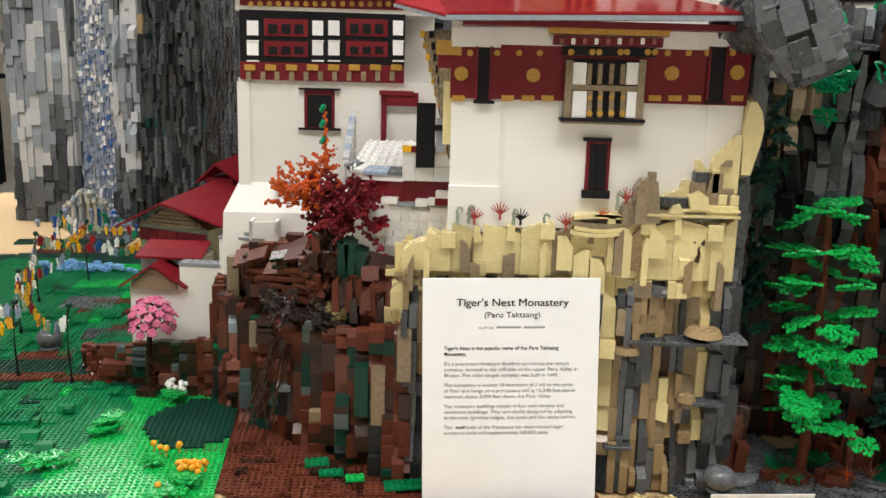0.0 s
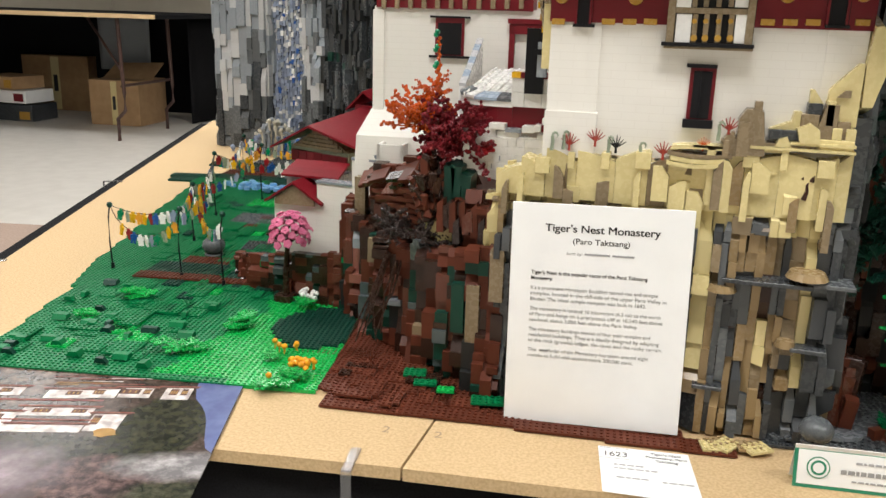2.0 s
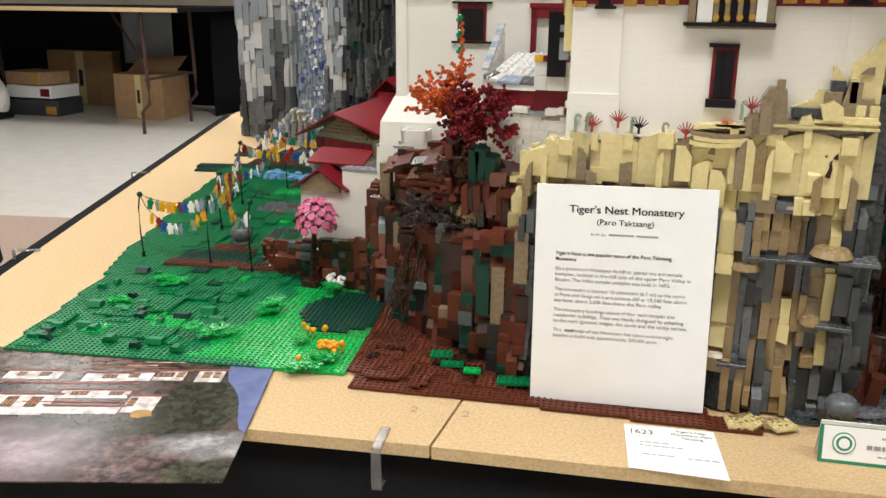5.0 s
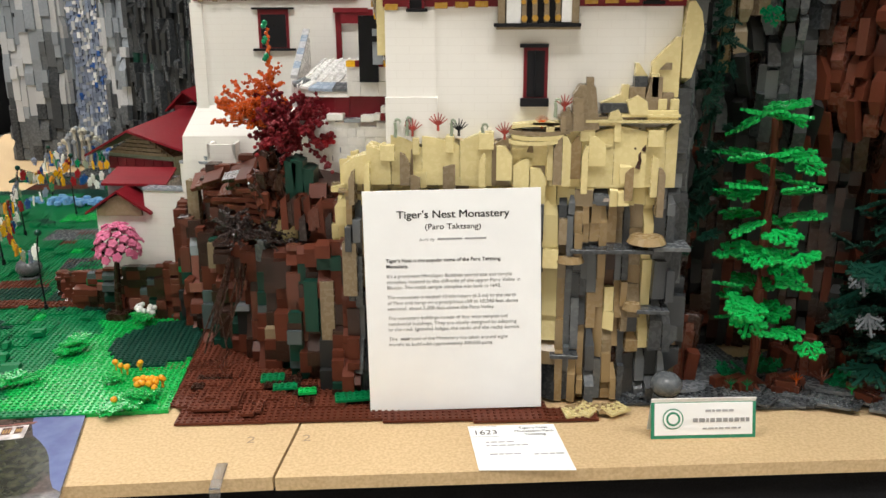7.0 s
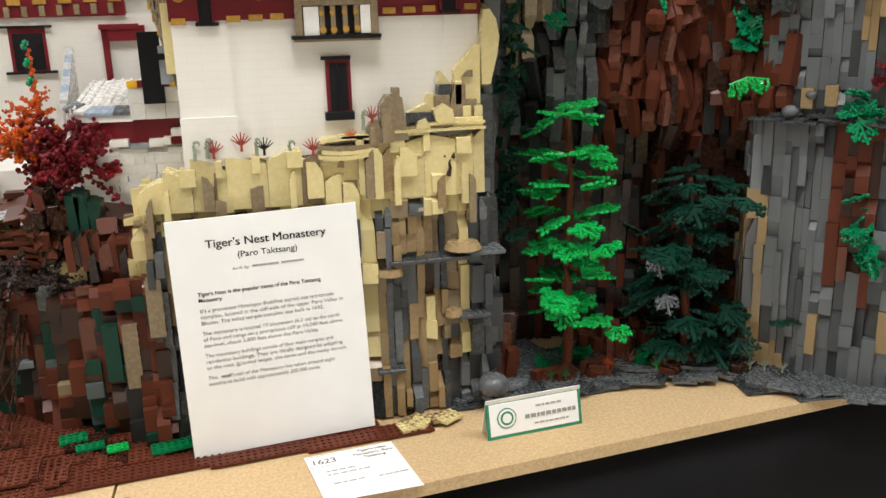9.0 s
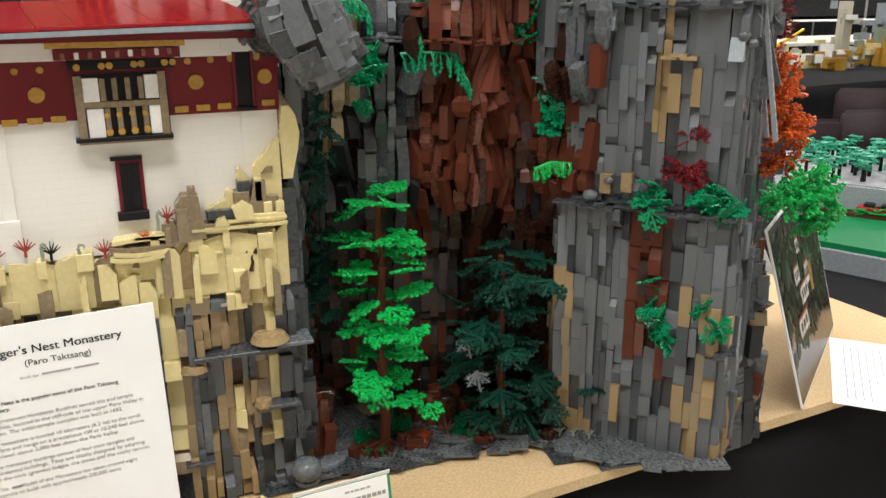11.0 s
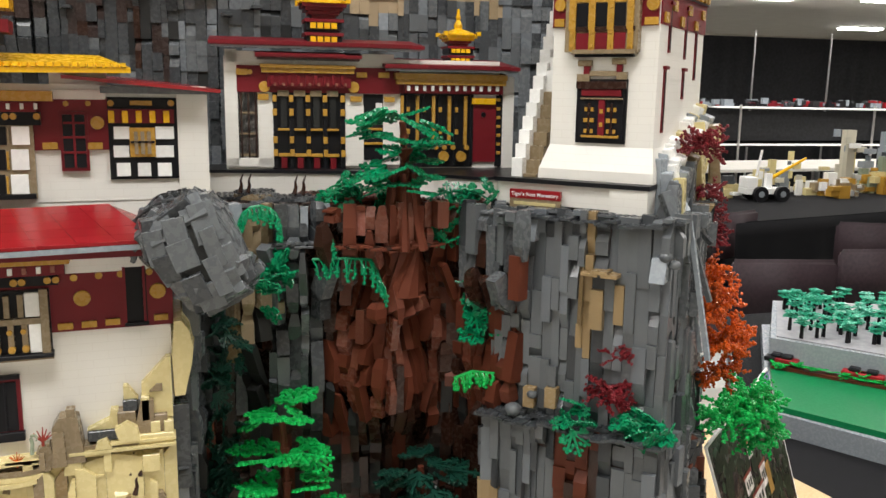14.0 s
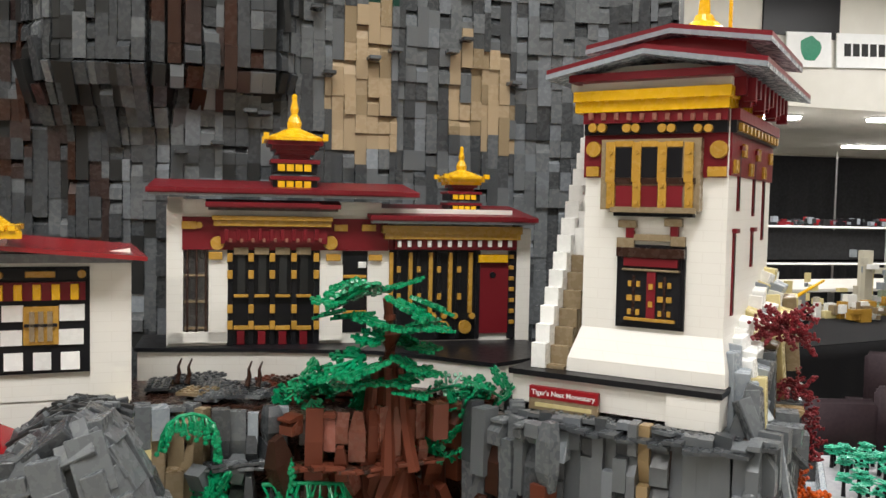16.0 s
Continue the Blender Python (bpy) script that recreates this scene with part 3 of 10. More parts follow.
# ---- courtyard between the houses ----
court = thing("courtyard_wall", pose(0, 0, 0), "white curved courtyard wall with grey coping and dark red band", "wall")
COURT = ((-0.134, 0.318), (-0.128, 0.300), (-0.117, 0.286), (-0.103, 0.276), (-0.087, 0.270), (-0.069, 0.267), (-0.048, 0.266))
for k, ((xa, ya), (xb, yb)) in enumerate(zip(COURT, COURT[1:])):
    ang, ln = math.degrees(math.atan2(yb - ya, xb - xa)), math.dist((xa, ya), (xb, yb))
    drop = 0.0016 * min(k, 3)
    for nm, y0, z0, z1, m in (("wall", 0.0, 0.379, 0.3945 - drop, "twhite"), ("red_band", 0.003, 0.352, 0.379, "dred")):
        box(nm, 0, ln + 0.001, y0, 0.016, z0, z1, m, court).matrix_local = pose(xa, ya, 0, 0, 0, ang)
    bm = bmesh.new()
    slab(bm, [(0.0004, -0.002, 0.3955 - drop), (ln + 0.0004, -0.002, 0.3955 - drop), (ln + 0.0004, 0.016, 0.4025 - drop), (0.0004, 0.016, 0.4025 - drop)], 0.004)
    part("coping", bm, M[("lgrey", "mgrey", "twhite", "steelblue", "steelblue", "mgrey")[k]], court).matrix_local = pose(xa, ya, 0, 0, 0, ang)
box("red_band", -0.048, 0.018, 0.270, 0.286, 0.352, 0.382, "dred", court)
for k in range(7):
    f = k / 7
    bm = bmesh.new()
    x0, y0, x1, y1 = -0.134 - 0.011 * f, 0.318 + 0.135 * f, -0.134 - 0.011 * (f + 1 / 7), 0.318 + 0.135 * (f + 1 / 7)
    slab(bm, [(x0 - 0.004, y0, 0.404 + 0.060 * f), (x0 + 0.006, y0, 0.404 + 0.060 * f), (x1 + 0.006, y1 - 0.0006, 0.404 + 0.060 * (f + 1 / 7)), (x1 - 0.004, y1 - 0.0006, 0.404 + 0.060 * (f + 1 / 7))], 0.004)
    part("coping", bm, M["steelblue" if k % 2 else "pale"], court)
    box("wall", min(x0, x1) - 0.002, max(x0, x1) + 0.004, y0, y1, 0.36, 0.399 + 0.060 * f, "twhite", court)
for k in range(9):
    bm = bmesh.new()
    x = -0.122 + k * 0.0125
    slab(bm, [(x, 0.286, 0.394), (x + 0.0122, 0.286, 0.394), (x + 0.0122, 0.455, 0.418), (x, 0.455, 0.418)], 0.006)
    part("paving", bm, M["twhite"], court)
    bm = bmesh.new()
    slab(bm, [(x + 0.004, 0.286, 0.3962), (x + 0.0075, 0.286, 0.3962), (x + 0.0075, 0.455, 0.4202), (x + 0.004, 0.455, 0.4202)], 0.003)
    part("paving_rib", bm, M["twhite"], court)
for x0, x1, z0, z1 in ((-0.048, -0.030, 0.381, 0.4005), (-0.030, -0.006, 0.381, 0.4005), (-0.006, 0.018, 0.381, 0.4005), (-0.048, -0.014, 0.401, 0.4195), (-0.014, 0.018, 0.401, 0.4195)):
    box("gate_brick", x0 + 0.0002, x1 - 0.0002, 0.262, 0.276, z0, z1, "twhite", court, 0.0004)
for x0, x1, m in ((-0.048, -0.036, "yellow"), (-0.036, 0.002, "dred"), (0.002, 0.013, "yellow"), (0.013, 0.019, "dred")):
    box("gate_coping", x0, x1, 0.260, 0.278, 0.4197, 0.4275, m, court)
rnd = random.Random(5)
rough = thing("rough_wall", pose(0, 0, 0), "white wall of smooth stacked bricks with a broken top below the courtyard", "wall")
for r in range(5):
    x = -0.106 - rnd.uniform(0, 0.008)
    while x < 0.012:
        w = rnd.choice((0.012, 0.016, 0.024, 0.032))
        x1 = min(x + w, 0.016)
        z1 = 0.304 + r * 0.0115
        if r == 4:
            z1 -= rnd.choice((0.0, 0.006, 0.003, 0.009))
        box("brick", x + 0.0002, x1 - 0.0002, 0.255 + rnd.choice((0, 0, 0.0008)), 0.272, 0.2927 + r * 0.0115, z1, "twhite", rough, 0.0003)
        if rnd.random() < 0.3:
            box("slot", x + w * 0.3, x + w * 0.36, 0.2545, 0.256, 0.295 + r * 0.0115, 0.302 + r * 0.0115, "lgrey", rough)
        x = x1
for x0, x1, z0, z1, m in ((-0.075, -0.053, 0.350, 0.358, "twhite"), (-0.052, -0.030, 0.347, 0.352, "lgrey"), (-0.029, -0.012, 0.348, 0.357, "twhite"), (-0.012, -0.003, 0.350, 0.359, "twhite"), (-0.002, 0.016, 0.360, 0.369, "twhite"), (-0.002, 0.016, 0.350, 0.360, "dred")):
    box("cap_brick", x0, x1, 0.252, 0.272, z0, z1, m, rough, 0.0004)

# ---- the upper hall ----
hall = thing("monastery_hall", pose(0.16, 0.292, 0, 0, 0, 3), "white upper hall with black lattice window and yellow roof", "house", "model monastery houses")
B(hall, "wall", -60.0, 260.6, 619.3, 756.5, -90, 0, "white")
B(hall, "wall", 225.5, 261.3, 615.7, 747.7, 0, 4, "white")
B(hall, "window_frame", 146.6, 225.2, 645.0, 742.4, 0, 3, "black")
B(hall, "pane_panel", 152.5, 170.1, 693.2, 707.9, 3, 5, "twhite")
B(hall, "pane_panel", 199.7, 220.9, 693.0, 708.0, 3, 5, "twhite")
B(hall, "pane_panel", 151.3, 168.9, 671.5, 685.5, 3, 5, "twhite")
B(hall, "pane_panel", 198.6, 219.9, 671.0, 685.2, 3, 5, "twhite")
B(hall, "pane_panel", 153.9, 169.4, 648.8, 664.7, 3, 5, "twhite")
B(hall, "pane_panel", 177.7, 192.6, 648.4, 664.4, 3, 5, "twhite")
B(hall, "pane_panel", 200.6, 216.6, 647.9, 664.1, 3, 5, "twhite")
B(hall, "lattice_frame", 169.9, 199.1, 671.8, 706.7, 3, 6, "gold")
B(hall, "lattice_pane", 175.0, 179.3, 675.2, 702.2, 6, 8, "dtan")
B(hall, "lattice_pane", 182.3, 186.7, 675.1, 702.2, 6, 8, "dtan")
B(hall, "lattice_pane", 189.7, 194.1, 675.1, 702.2, 6, 8, "dtan")
B(hall, "lattice_rail", 170.7, 198.1, 688.3, 691.0, 6, 8, "black")
B(hall, "window_header", 146.9, 221.7, 712.0, 728.6, 3, 6, "dred")
B(hall, "header_tile", 147.3, 154.0, 712.5, 726.6, 6, 9, "yellow")
B(hall, "header_tile", 162.5, 169.3, 712.5, 726.7, 6, 9, "yellow")
B(hall, "header_tile", 177.9, 184.8, 712.6, 726.8, 6, 9, "yellow")
B(hall, "header_tile", 193.5, 200.4, 712.6, 727.0, 6, 9, "yellow")
B(hall, "header_tile", 209.2, 216.2, 712.7, 727.1, 6, 9, "yellow")
B(hall, "beam", 149.1, 222.5, 730.4, 741.5, 0, 6, "black")
B(hall, "beam_end", 171.9, 196.8, 733.1, 738.9, 6, 10, "gold")
D(hall, "beam_end", 150.7, 735.4, 3.8, 6, 10, "gold")
D(hall, "beam_end", 218.6, 736.1, 4.0, 6, 10, "gold")
B(hall, "frieze", -57.5, 148.5, 680.4, 740.2, 0, 2.5, "dred")
D(hall, "disc_ornament", 135.1, 712.3, 8.0, 2, 5, "gold")
B(hall, "ornament_tile", 74.7, 91.0, 681.6, 689.5, 2, 5, "gold")
B(hall, "ornament_tile", 122.9, 139.7, 681.2, 689.3, 2, 5, "gold")
D(hall, "stud_ornament", 102.1, 734.4, 3.3, 2, 5, "gold")
D(hall, "stud_ornament", 126.0, 734.7, 3.3, 2, 5, "gold")
B(hall, "window_frame", 93.8, 124.5, 656.0, 725.4, 0, 5, "dred")
B(hall, "pane", 97.2, 121.2, 660.1, 721.9, 0, 6, "black")
B(hall, "mullion", 97.8, 123.4, 711.0, 713.6, 5, 7, "dred")
B(hall, "mullion", 96.7, 122.3, 694.3, 697.0, 5, 7, "dred")
B(hall, "mullion", 95.5, 121.2, 676.7, 679.3, 5, 7, "dred")
B(hall, "mullion", 107.9, 110.4, 660.2, 721.9, 5, 7, "dred")
B(hall, "balcony_body", -60.5, 66.2, 624.6, 710.8, 0, 8, "dtan")
B(hall, "shutter_panel", 44.0, 62.3, 687.4, 708.4, 8, 11, "twhite")
B(hall, "balcony_pane", 2.6, 11.8, 687.5, 708.3, 8, 9, "black")
B(hall, "balcony_pane", 15.7, 25.0, 687.4, 708.3, 8, 9, "black")
B(hall, "balcony_pane", 28.9, 38.3, 687.4, 708.3, 8, 9, "black")
B(hall, "baluster", -0.2, 2.1, 687.7, 706.3, 9, 12, "dtan")
B(hall, "baluster", 12.9, 15.2, 687.6, 706.3, 9, 12, "dtan")
B(hall, "baluster", 26.0, 28.4, 687.6, 706.3, 9, 12, "dtan")
B(hall, "baluster", 39.3, 41.7, 687.5, 706.3, 9, 12, "dtan")
B(hall, "shutter_panel", 41.9, 60.2, 658.7, 682.2, 8, 11, "twhite")
B(hall, "balcony_pane", 0.3, 9.6, 659.3, 682.4, 8, 9, "black")
B(hall, "balcony_pane", 13.5, 22.8, 659.1, 682.3, 8, 9, "black")
B(hall, "balcony_pane", 26.7, 36.2, 658.9, 682.2, 8, 9, "black")
B(hall, "baluster", -2.5, -0.2, 659.6, 680.5, 9, 12, "gold")
B(hall, "baluster", 10.6, 12.9, 659.4, 680.4, 9, 12, "gold")
B(hall, "baluster", 23.8, 26.2, 659.2, 680.3, 9, 12, "gold")
B(hall, "baluster", 37.2, 39.5, 659.0, 680.2, 9, 12, "gold")
B(hall, "shutter_panel", 39.7, 58.1, 630.7, 653.5, 8, 11, "twhite")
B(hall, "balcony_pane", -2.1, 7.2, 631.6, 654.1, 8, 9, "black")
B(hall, "balcony_pane", 11.1, 20.5, 631.3, 653.9, 8, 9, "black")
B(hall, "balcony_pane", 24.5, 34.0, 631.0, 653.7, 8, 9, "black")
B(hall, "baluster", -4.9, -2.5, 632.1, 652.4, 9, 12, "gold")
B(hall, "baluster", 8.3, 10.6, 631.8, 652.1, 9, 12, "gold")
B(hall, "baluster", 21.6, 23.9, 631.5, 651.9, 9, 12, "gold")
B(hall, "baluster", 35.0, 37.3, 631.1, 651.6, 9, 12, "gold")
B(hall, "balcony_sill", -63.4, 65.2, 625.2, 631.2, 8, 13, "black")
B(hall, "beam", -55.5, 74.8, 709.6, 724.7, 0, 10, "black")
D(hall, "beam_end", 8.7, 719.4, 3.8, 9, 13, "gold")
D(hall, "beam_end", 14.5, 719.4, 3.8, 9, 13, "gold")
D(hall, "beam_end", 38.8, 719.5, 3.9, 9, 13, "gold")
D(hall, "beam_end", 46.7, 719.6, 3.9, 9, 13, "gold")
D(hall, "beam_end", 71.2, 719.7, 4.0, 9, 13, "gold")
B(hall, "dentil_band", -53.9, 70.0, 724.8, 736.0, 0, 12, "dred")
B(hall, "dentil", 13.0, 16.8, 727.4, 734.1, 12, 15, "twhite")
B(hall, "dentil", 26.8, 30.6, 727.5, 734.2, 12, 15, "twhite")
B(hall, "dentil", 40.7, 44.6, 727.6, 734.3, 12, 15, "twhite")
B(hall, "dentil", 54.8, 58.7, 727.7, 734.5, 12, 15, "twhite")
B(hall, "dentil", 69.0, 72.9, 727.8, 734.6, 12, 15, "twhite")
B(hall, "fascia", -51.4, 89.2, 737.1, 748.6, 0, 20, "gold")
B(hall, "cornice", 86.6, 145.5, 739.3, 750.6, -90, 5, "white")
B(hall, "wall", 85.2, 147.5, 750.2, 778.5, -90, -8, "white")
box("wall", -0.06, 0.26, 0.001, 0.088, 0.56, 0.62, "white", hall)
bm = bmesh.new()
slab(bm, [(0.10, -0.03, 0.767), (0.275, -0.03, 0.753), (0.262, 0.11, 0.758), (0.10, 0.11, 0.772)], 0.004)
part("roof", bm, M["roofgloss"], hall, "dark red sloping roof")
box("eave", 0.14, 0.262, -0.02, 0.1, 0.747, 0.755, "mgrey", hall)
bm = bmesh.new()
slab(bm, [(-0.09, -0.05, 0.772), (0.174, -0.05, 0.776), (0.14, 0.05, 0.792), (-0.09, 0.05, 0.792)], 0.006)
yroof = part("roof", bm, M["yellow"], hall, "bright yellow ridged upper roof")
for k in range(30):
    box("roof_rib", -0.08 + k * 0.0084, -0.0745 + k * 0.0084, -0.052, 0.045 - 0.003 * max(k - 20, 0), 0.7735 + 0.0001 * k, 0.778 + 0.0001 * k, "yellow", yroof)
for z0, z1, w, m in ((0.80, 0.812, 0.05, "black"), (0.812, 0.826, 0.06, "dred"), (0.826, 0.838, 0.045, "twhite"), (0.838, 0.85, 0.062, "yellow"), (0.85, 0.88, 0.03, "dred"), (0.88, 0.89, 0.07, "yellow")):
    box("turret", -w - 0.01, w - 0.01, -0.02, 0.03, z0, z1, m, hall)

# ---- the temple ----
temple = thing("temple", pose(0.451, 0.437, 0, 0, 0, -4), "white temple with gilded black lattice windows and dark red roofs", "temple")
B(temple, "wall", 1.5, 17.8, 646.7, 808.5, -70, 0, "white")
B(temple, "wall", 1.6, 65.9, 646.2, 658.4, -70, 0, "white")
B(temple, "wall", 1.4, 238.6, 791.1, 806.4, -70, 0, "white")
B(temple, "wall", 405.4, 422.8, 620.6, 778.4, -70, 0, "white")
B(temple, "wall", 10.4, 411.7, 631.1, 794.7, -70, -8, "black")
B(temple, "window", 16.8, 45.0, 655.6, 763.9, -8, -4, "black")
B(temple, "window_bar", 18.9, 43.7, 720.5, 723.1, -4, -2, "dtan")
B(temple, "window_bar", 19.0, 43.9, 691.1, 693.7, -4, -2, "dtan")
B(temple, "window_bar", 19.1, 44.0, 661.6, 664.2, -4, -2, "dtan")
B(temple, "window_bar", 21.1, 23.5, 657.5, 761.8, -4, -1, "dbrown")
B(temple, "window_bar", 31.0, 33.4, 657.4, 761.9, -4, -1, "dbrown")
B(temple, "window_bar", 40.9, 43.4, 657.2, 761.9, -4, -1, "dbrown")
B(temple, "panel", 45.2, 66.1, 645.7, 735.3, -8, 0, "white")
B(temple, "panel", 168.3, 194.6, 646.7, 733.3, -8, 0, "white")
B(temple, "panel", 223.4, 248.5, 647.9, 736.6, -8, 0, "white")
B(temple, "frieze", 16.9, 247.1, 750.5, 787.0, -70, 1, "dred")
B(temple, "frieze", 247.5, 405.4, 751.6, 764.5, -70, 0, "dred")
B(temple, "ornament_tile", 16.3, 32.2, 773.5, 782.0, 1, 4, "gold")
B(temple, "ornament_tile", 45.1, 60.0, 739.5, 748.1, 1, 4, "gold")
B(temple, "ornament_tile", 174.8, 191.6, 738.5, 746.5, 1, 4, "gold")
B(temple, "ornament_tile", 183.7, 199.2, 772.8, 780.4, 1, 4, "gold")
B(temple, "ornament_tile", 215.7, 231.9, 773.2, 780.8, 1, 4, "gold")
B(temple, "ornament_tile", 223.9, 239.7, 738.7, 745.9, 1, 4, "gold")
D(temple, "disc_ornament", 35.1, 777.9, 3.7, 1, 4, "gold")
D(temple, "disc_ornament", 54.5, 758.0, 7.9, 2, 5, "gold")
D(temple, "disc_ornament", 179.8, 759.0, 8.4, 2, 5, "gold")
B(temple, "fascia", 48.9, 181.1, 784.0, 789.1, 0, 14, "gold")
B(temple, "fascia", 50.5, 179.7, 777.4, 783.9, 0, 11, "gold")
B(temple, "dentil_band", 57.9, 175.5, 757.7, 776.9, 0, 7, "dred")
B(temple, "dentil", 62.5, 66.6, 760.9, 773.8, 7, 10, "dred")
B(temple, "dentil", 67.0, 70.4, 759.3, 763.5, 7, 10, "salmon")
B(temple, "dentil", 74.5, 78.6, 761.0, 773.9, 7, 10, "dred")
B(temple, "dentil", 79.1, 82.4, 759.3, 763.6, 7, 10, "salmon")
B(temple, "dentil", 86.6, 90.8, 761.1, 774.0, 7, 10, "dred")
B(temple, "dentil", 91.2, 94.6, 759.4, 763.8, 7, 10, "salmon")
B(temple, "dentil", 98.8, 103.0, 761.2, 774.2, 7, 10, "dred")
B(temple, "dentil", 103.4, 106.8, 759.5, 763.9, 7, 10, "salmon")
B(temple, "dentil", 111.0, 115.3, 761.3, 774.3, 7, 10, "dred")
B(temple, "dentil", 115.7, 119.1, 759.6, 764.0, 7, 10, "salmon")
B(temple, "dentil", 123.3, 127.6, 761.4, 774.5, 7, 10, "dred")
B(temple, "dentil", 128.1, 131.5, 759.7, 764.1, 7, 10, "salmon")
B(temple, "dentil", 135.8, 140.0, 761.5, 774.6, 7, 10, "dred")
B(temple, "dentil", 140.5, 144.0, 759.8, 764.2, 7, 10, "salmon")
B(temple, "dentil", 148.2, 152.6, 761.6, 774.8, 7, 10, "dred")
B(temple, "dentil", 153.1, 156.5, 759.9, 764.3, 7, 10, "salmon")
B(temple, "dentil", 160.8, 165.1, 761.7, 774.9, 7, 10, "dred")
B(temple, "dentil", 165.7, 169.1, 760.0, 764.4, 7, 10, "salmon")
B(temple, "lattice_window", 64.8, 168.5, 639.5, 753.7, -8, -3, "black")
B(temple, "lattice_knob", 65.0, 70.9, 737.3, 746.8, -3, 3, "gold")
B(temple, "lattice_knob", 65.1, 71.0, 718.2, 727.8, -3, 3, "gold")
B(temple, "lattice_knob", 65.3, 71.2, 679.6, 689.1, -3, 3, "gold")
B(temple, "lattice_knob", 65.4, 71.3, 661.3, 670.9, -3, 3, "gold")
B(temple, "lattice_post", 65.2, 71.1, 641.1, 753.6, -3, 0, "black")
B(temple, "lattice_knob", 88.1, 94.0, 737.4, 746.9, -3, 3, "gold")
B(temple, "lattice_knob", 88.2, 94.2, 718.2, 727.8, -3, 3, "gold")
B(temple, "lattice_knob", 88.5, 94.4, 679.3, 688.9, -3, 3, "gold")
B(temple, "lattice_knob", 88.6, 94.6, 660.9, 670.5, -3, 3, "gold")
B(temple, "lattice_post", 88.4, 94.4, 640.6, 753.7, -3, 0, "black")
B(temple, "lattice_knob", 111.5, 117.5, 737.4, 747.0, -3, 3, "gold")
B(temple, "lattice_knob", 111.6, 117.6, 718.1, 727.8, -3, 3, "gold")
B(temple, "lattice_knob", 112.0, 118.0, 679.0, 688.7, -3, 3, "gold")
B(temple, "lattice_knob", 112.1, 118.1, 660.5, 670.2, -3, 3, "gold")
B(temple, "lattice_post", 112.0, 118.0, 640.1, 753.9, -3, 0, "black")
B(temple, "lattice_knob", 135.6, 141.6, 737.5, 747.2, -3, 3, "gold")
B(temple, "lattice_knob", 135.8, 141.8, 718.1, 727.8, -3, 3, "gold")
B(temple, "lattice_knob", 136.1, 142.2, 678.7, 688.5, -3, 3, "gold")
B(temple, "lattice_knob", 136.3, 142.4, 660.1, 669.8, -3, 3, "gold")
B(temple, "lattice_post", 136.2, 142.3, 639.5, 754.0, -3, 0, "black")
B(temple, "lattice_knob", 160.8, 167.0, 737.5, 747.3, -3, 3, "gold")
B(temple, "lattice_knob", 161.0, 167.2, 718.0, 727.8, -3, 3, "gold")
B(temple, "lattice_knob", 161.5, 167.6, 678.4, 688.2, -3, 3, "gold")
B(temple, "lattice_knob", 161.7, 167.9, 659.6, 669.5, -3, 3, "gold")
B(temple, "lattice_post", 161.6, 167.8, 639.0, 754.2, -3, 0, "black")
B(temple, "lattice_arch", 72.1, 88.1, 745.1, 753.3, -3, 2, "dtan")
B(temple, "lattice_rail", 72.4, 88.4, 697.3, 700.4, -3, 3, "gold")
B(temple, "lattice_rail", 72.6, 88.6, 660.6, 665.0, -3, 3, "gold")
B(temple, "lattice_base", 76.0, 84.5, 643.8, 659.6, -3, 2, "dred")
B(temple, "lattice_glass", 76.4, 84.9, 701.2, 744.0, -3, -1, "soot")
B(temple, "lattice_arch", 94.8, 111.0, 745.2, 753.5, -3, 2, "dtan")
B(temple, "lattice_rail", 95.2, 111.4, 697.1, 700.2, -3, 3, "gold")
B(temple, "lattice_rail", 95.4, 111.7, 660.2, 664.6, -3, 3, "gold")
B(temple, "lattice_base", 99.0, 107.5, 643.3, 659.2, -3, 2, "dred")
B(temple, "lattice_glass", 99.4, 107.9, 701.1, 744.1, -3, -1, "soot")
B(temple, "lattice_arch", 117.9, 134.3, 745.3, 753.6, -3, 2, "dtan")
B(temple, "lattice_rail", 118.3, 134.7, 697.0, 700.0, -3, 3, "gold")
B(temple, "lattice_rail", 118.6, 135.0, 659.8, 664.3, -3, 3, "gold")
B(temple, "lattice_base", 122.2, 130.9, 642.8, 658.8, -3, 2, "dred")
B(temple, "lattice_glass", 122.6, 131.2, 700.9, 744.2, -3, -1, "soot")
B(temple, "lattice_arch", 141.2, 157.8, 745.4, 753.8, -3, 2, "dtan")
B(temple, "lattice_rail", 141.6, 158.2, 696.8, 699.9, -3, 3, "gold")
B(temple, "lattice_rail", 142.0, 158.6, 659.4, 663.9, -3, 3, "gold")
B(temple, "lattice_base", 145.7, 154.4, 642.3, 658.4, -3, 2, "dred")
B(temple, "lattice_glass", 146.0, 154.8, 700.8, 744.3, -3, -1, "soot")
B(temple, "window", 194.3, 223.7, 654.8, 749.8, -8, -3, "black")
B(temple, "window_bar", 194.6, 222.1, 718.5, 722.1, -3, 0, "gold")
B(temple, "window_bar", 194.9, 222.4, 697.8, 701.4, -3, 0, "gold")
B(temple, "window_bar", 195.1, 222.7, 677.0, 680.6, -3, 0, "gold")
B(temple, "pane_panel", 212.4, 221.9, 730.2, 737.4, -3, 0, "twhite")
B(temple, "lattice_window", 249.0, 359.8, 643.8, 752.6, -8, -3, "black")
B(temple, "lattice_post", 248.8, 253.4, 677.7, 748.5, -3, 2, "gold")
B(temple, "lattice_post", 258.1, 262.7, 647.5, 750.3, -3, 0, "black")
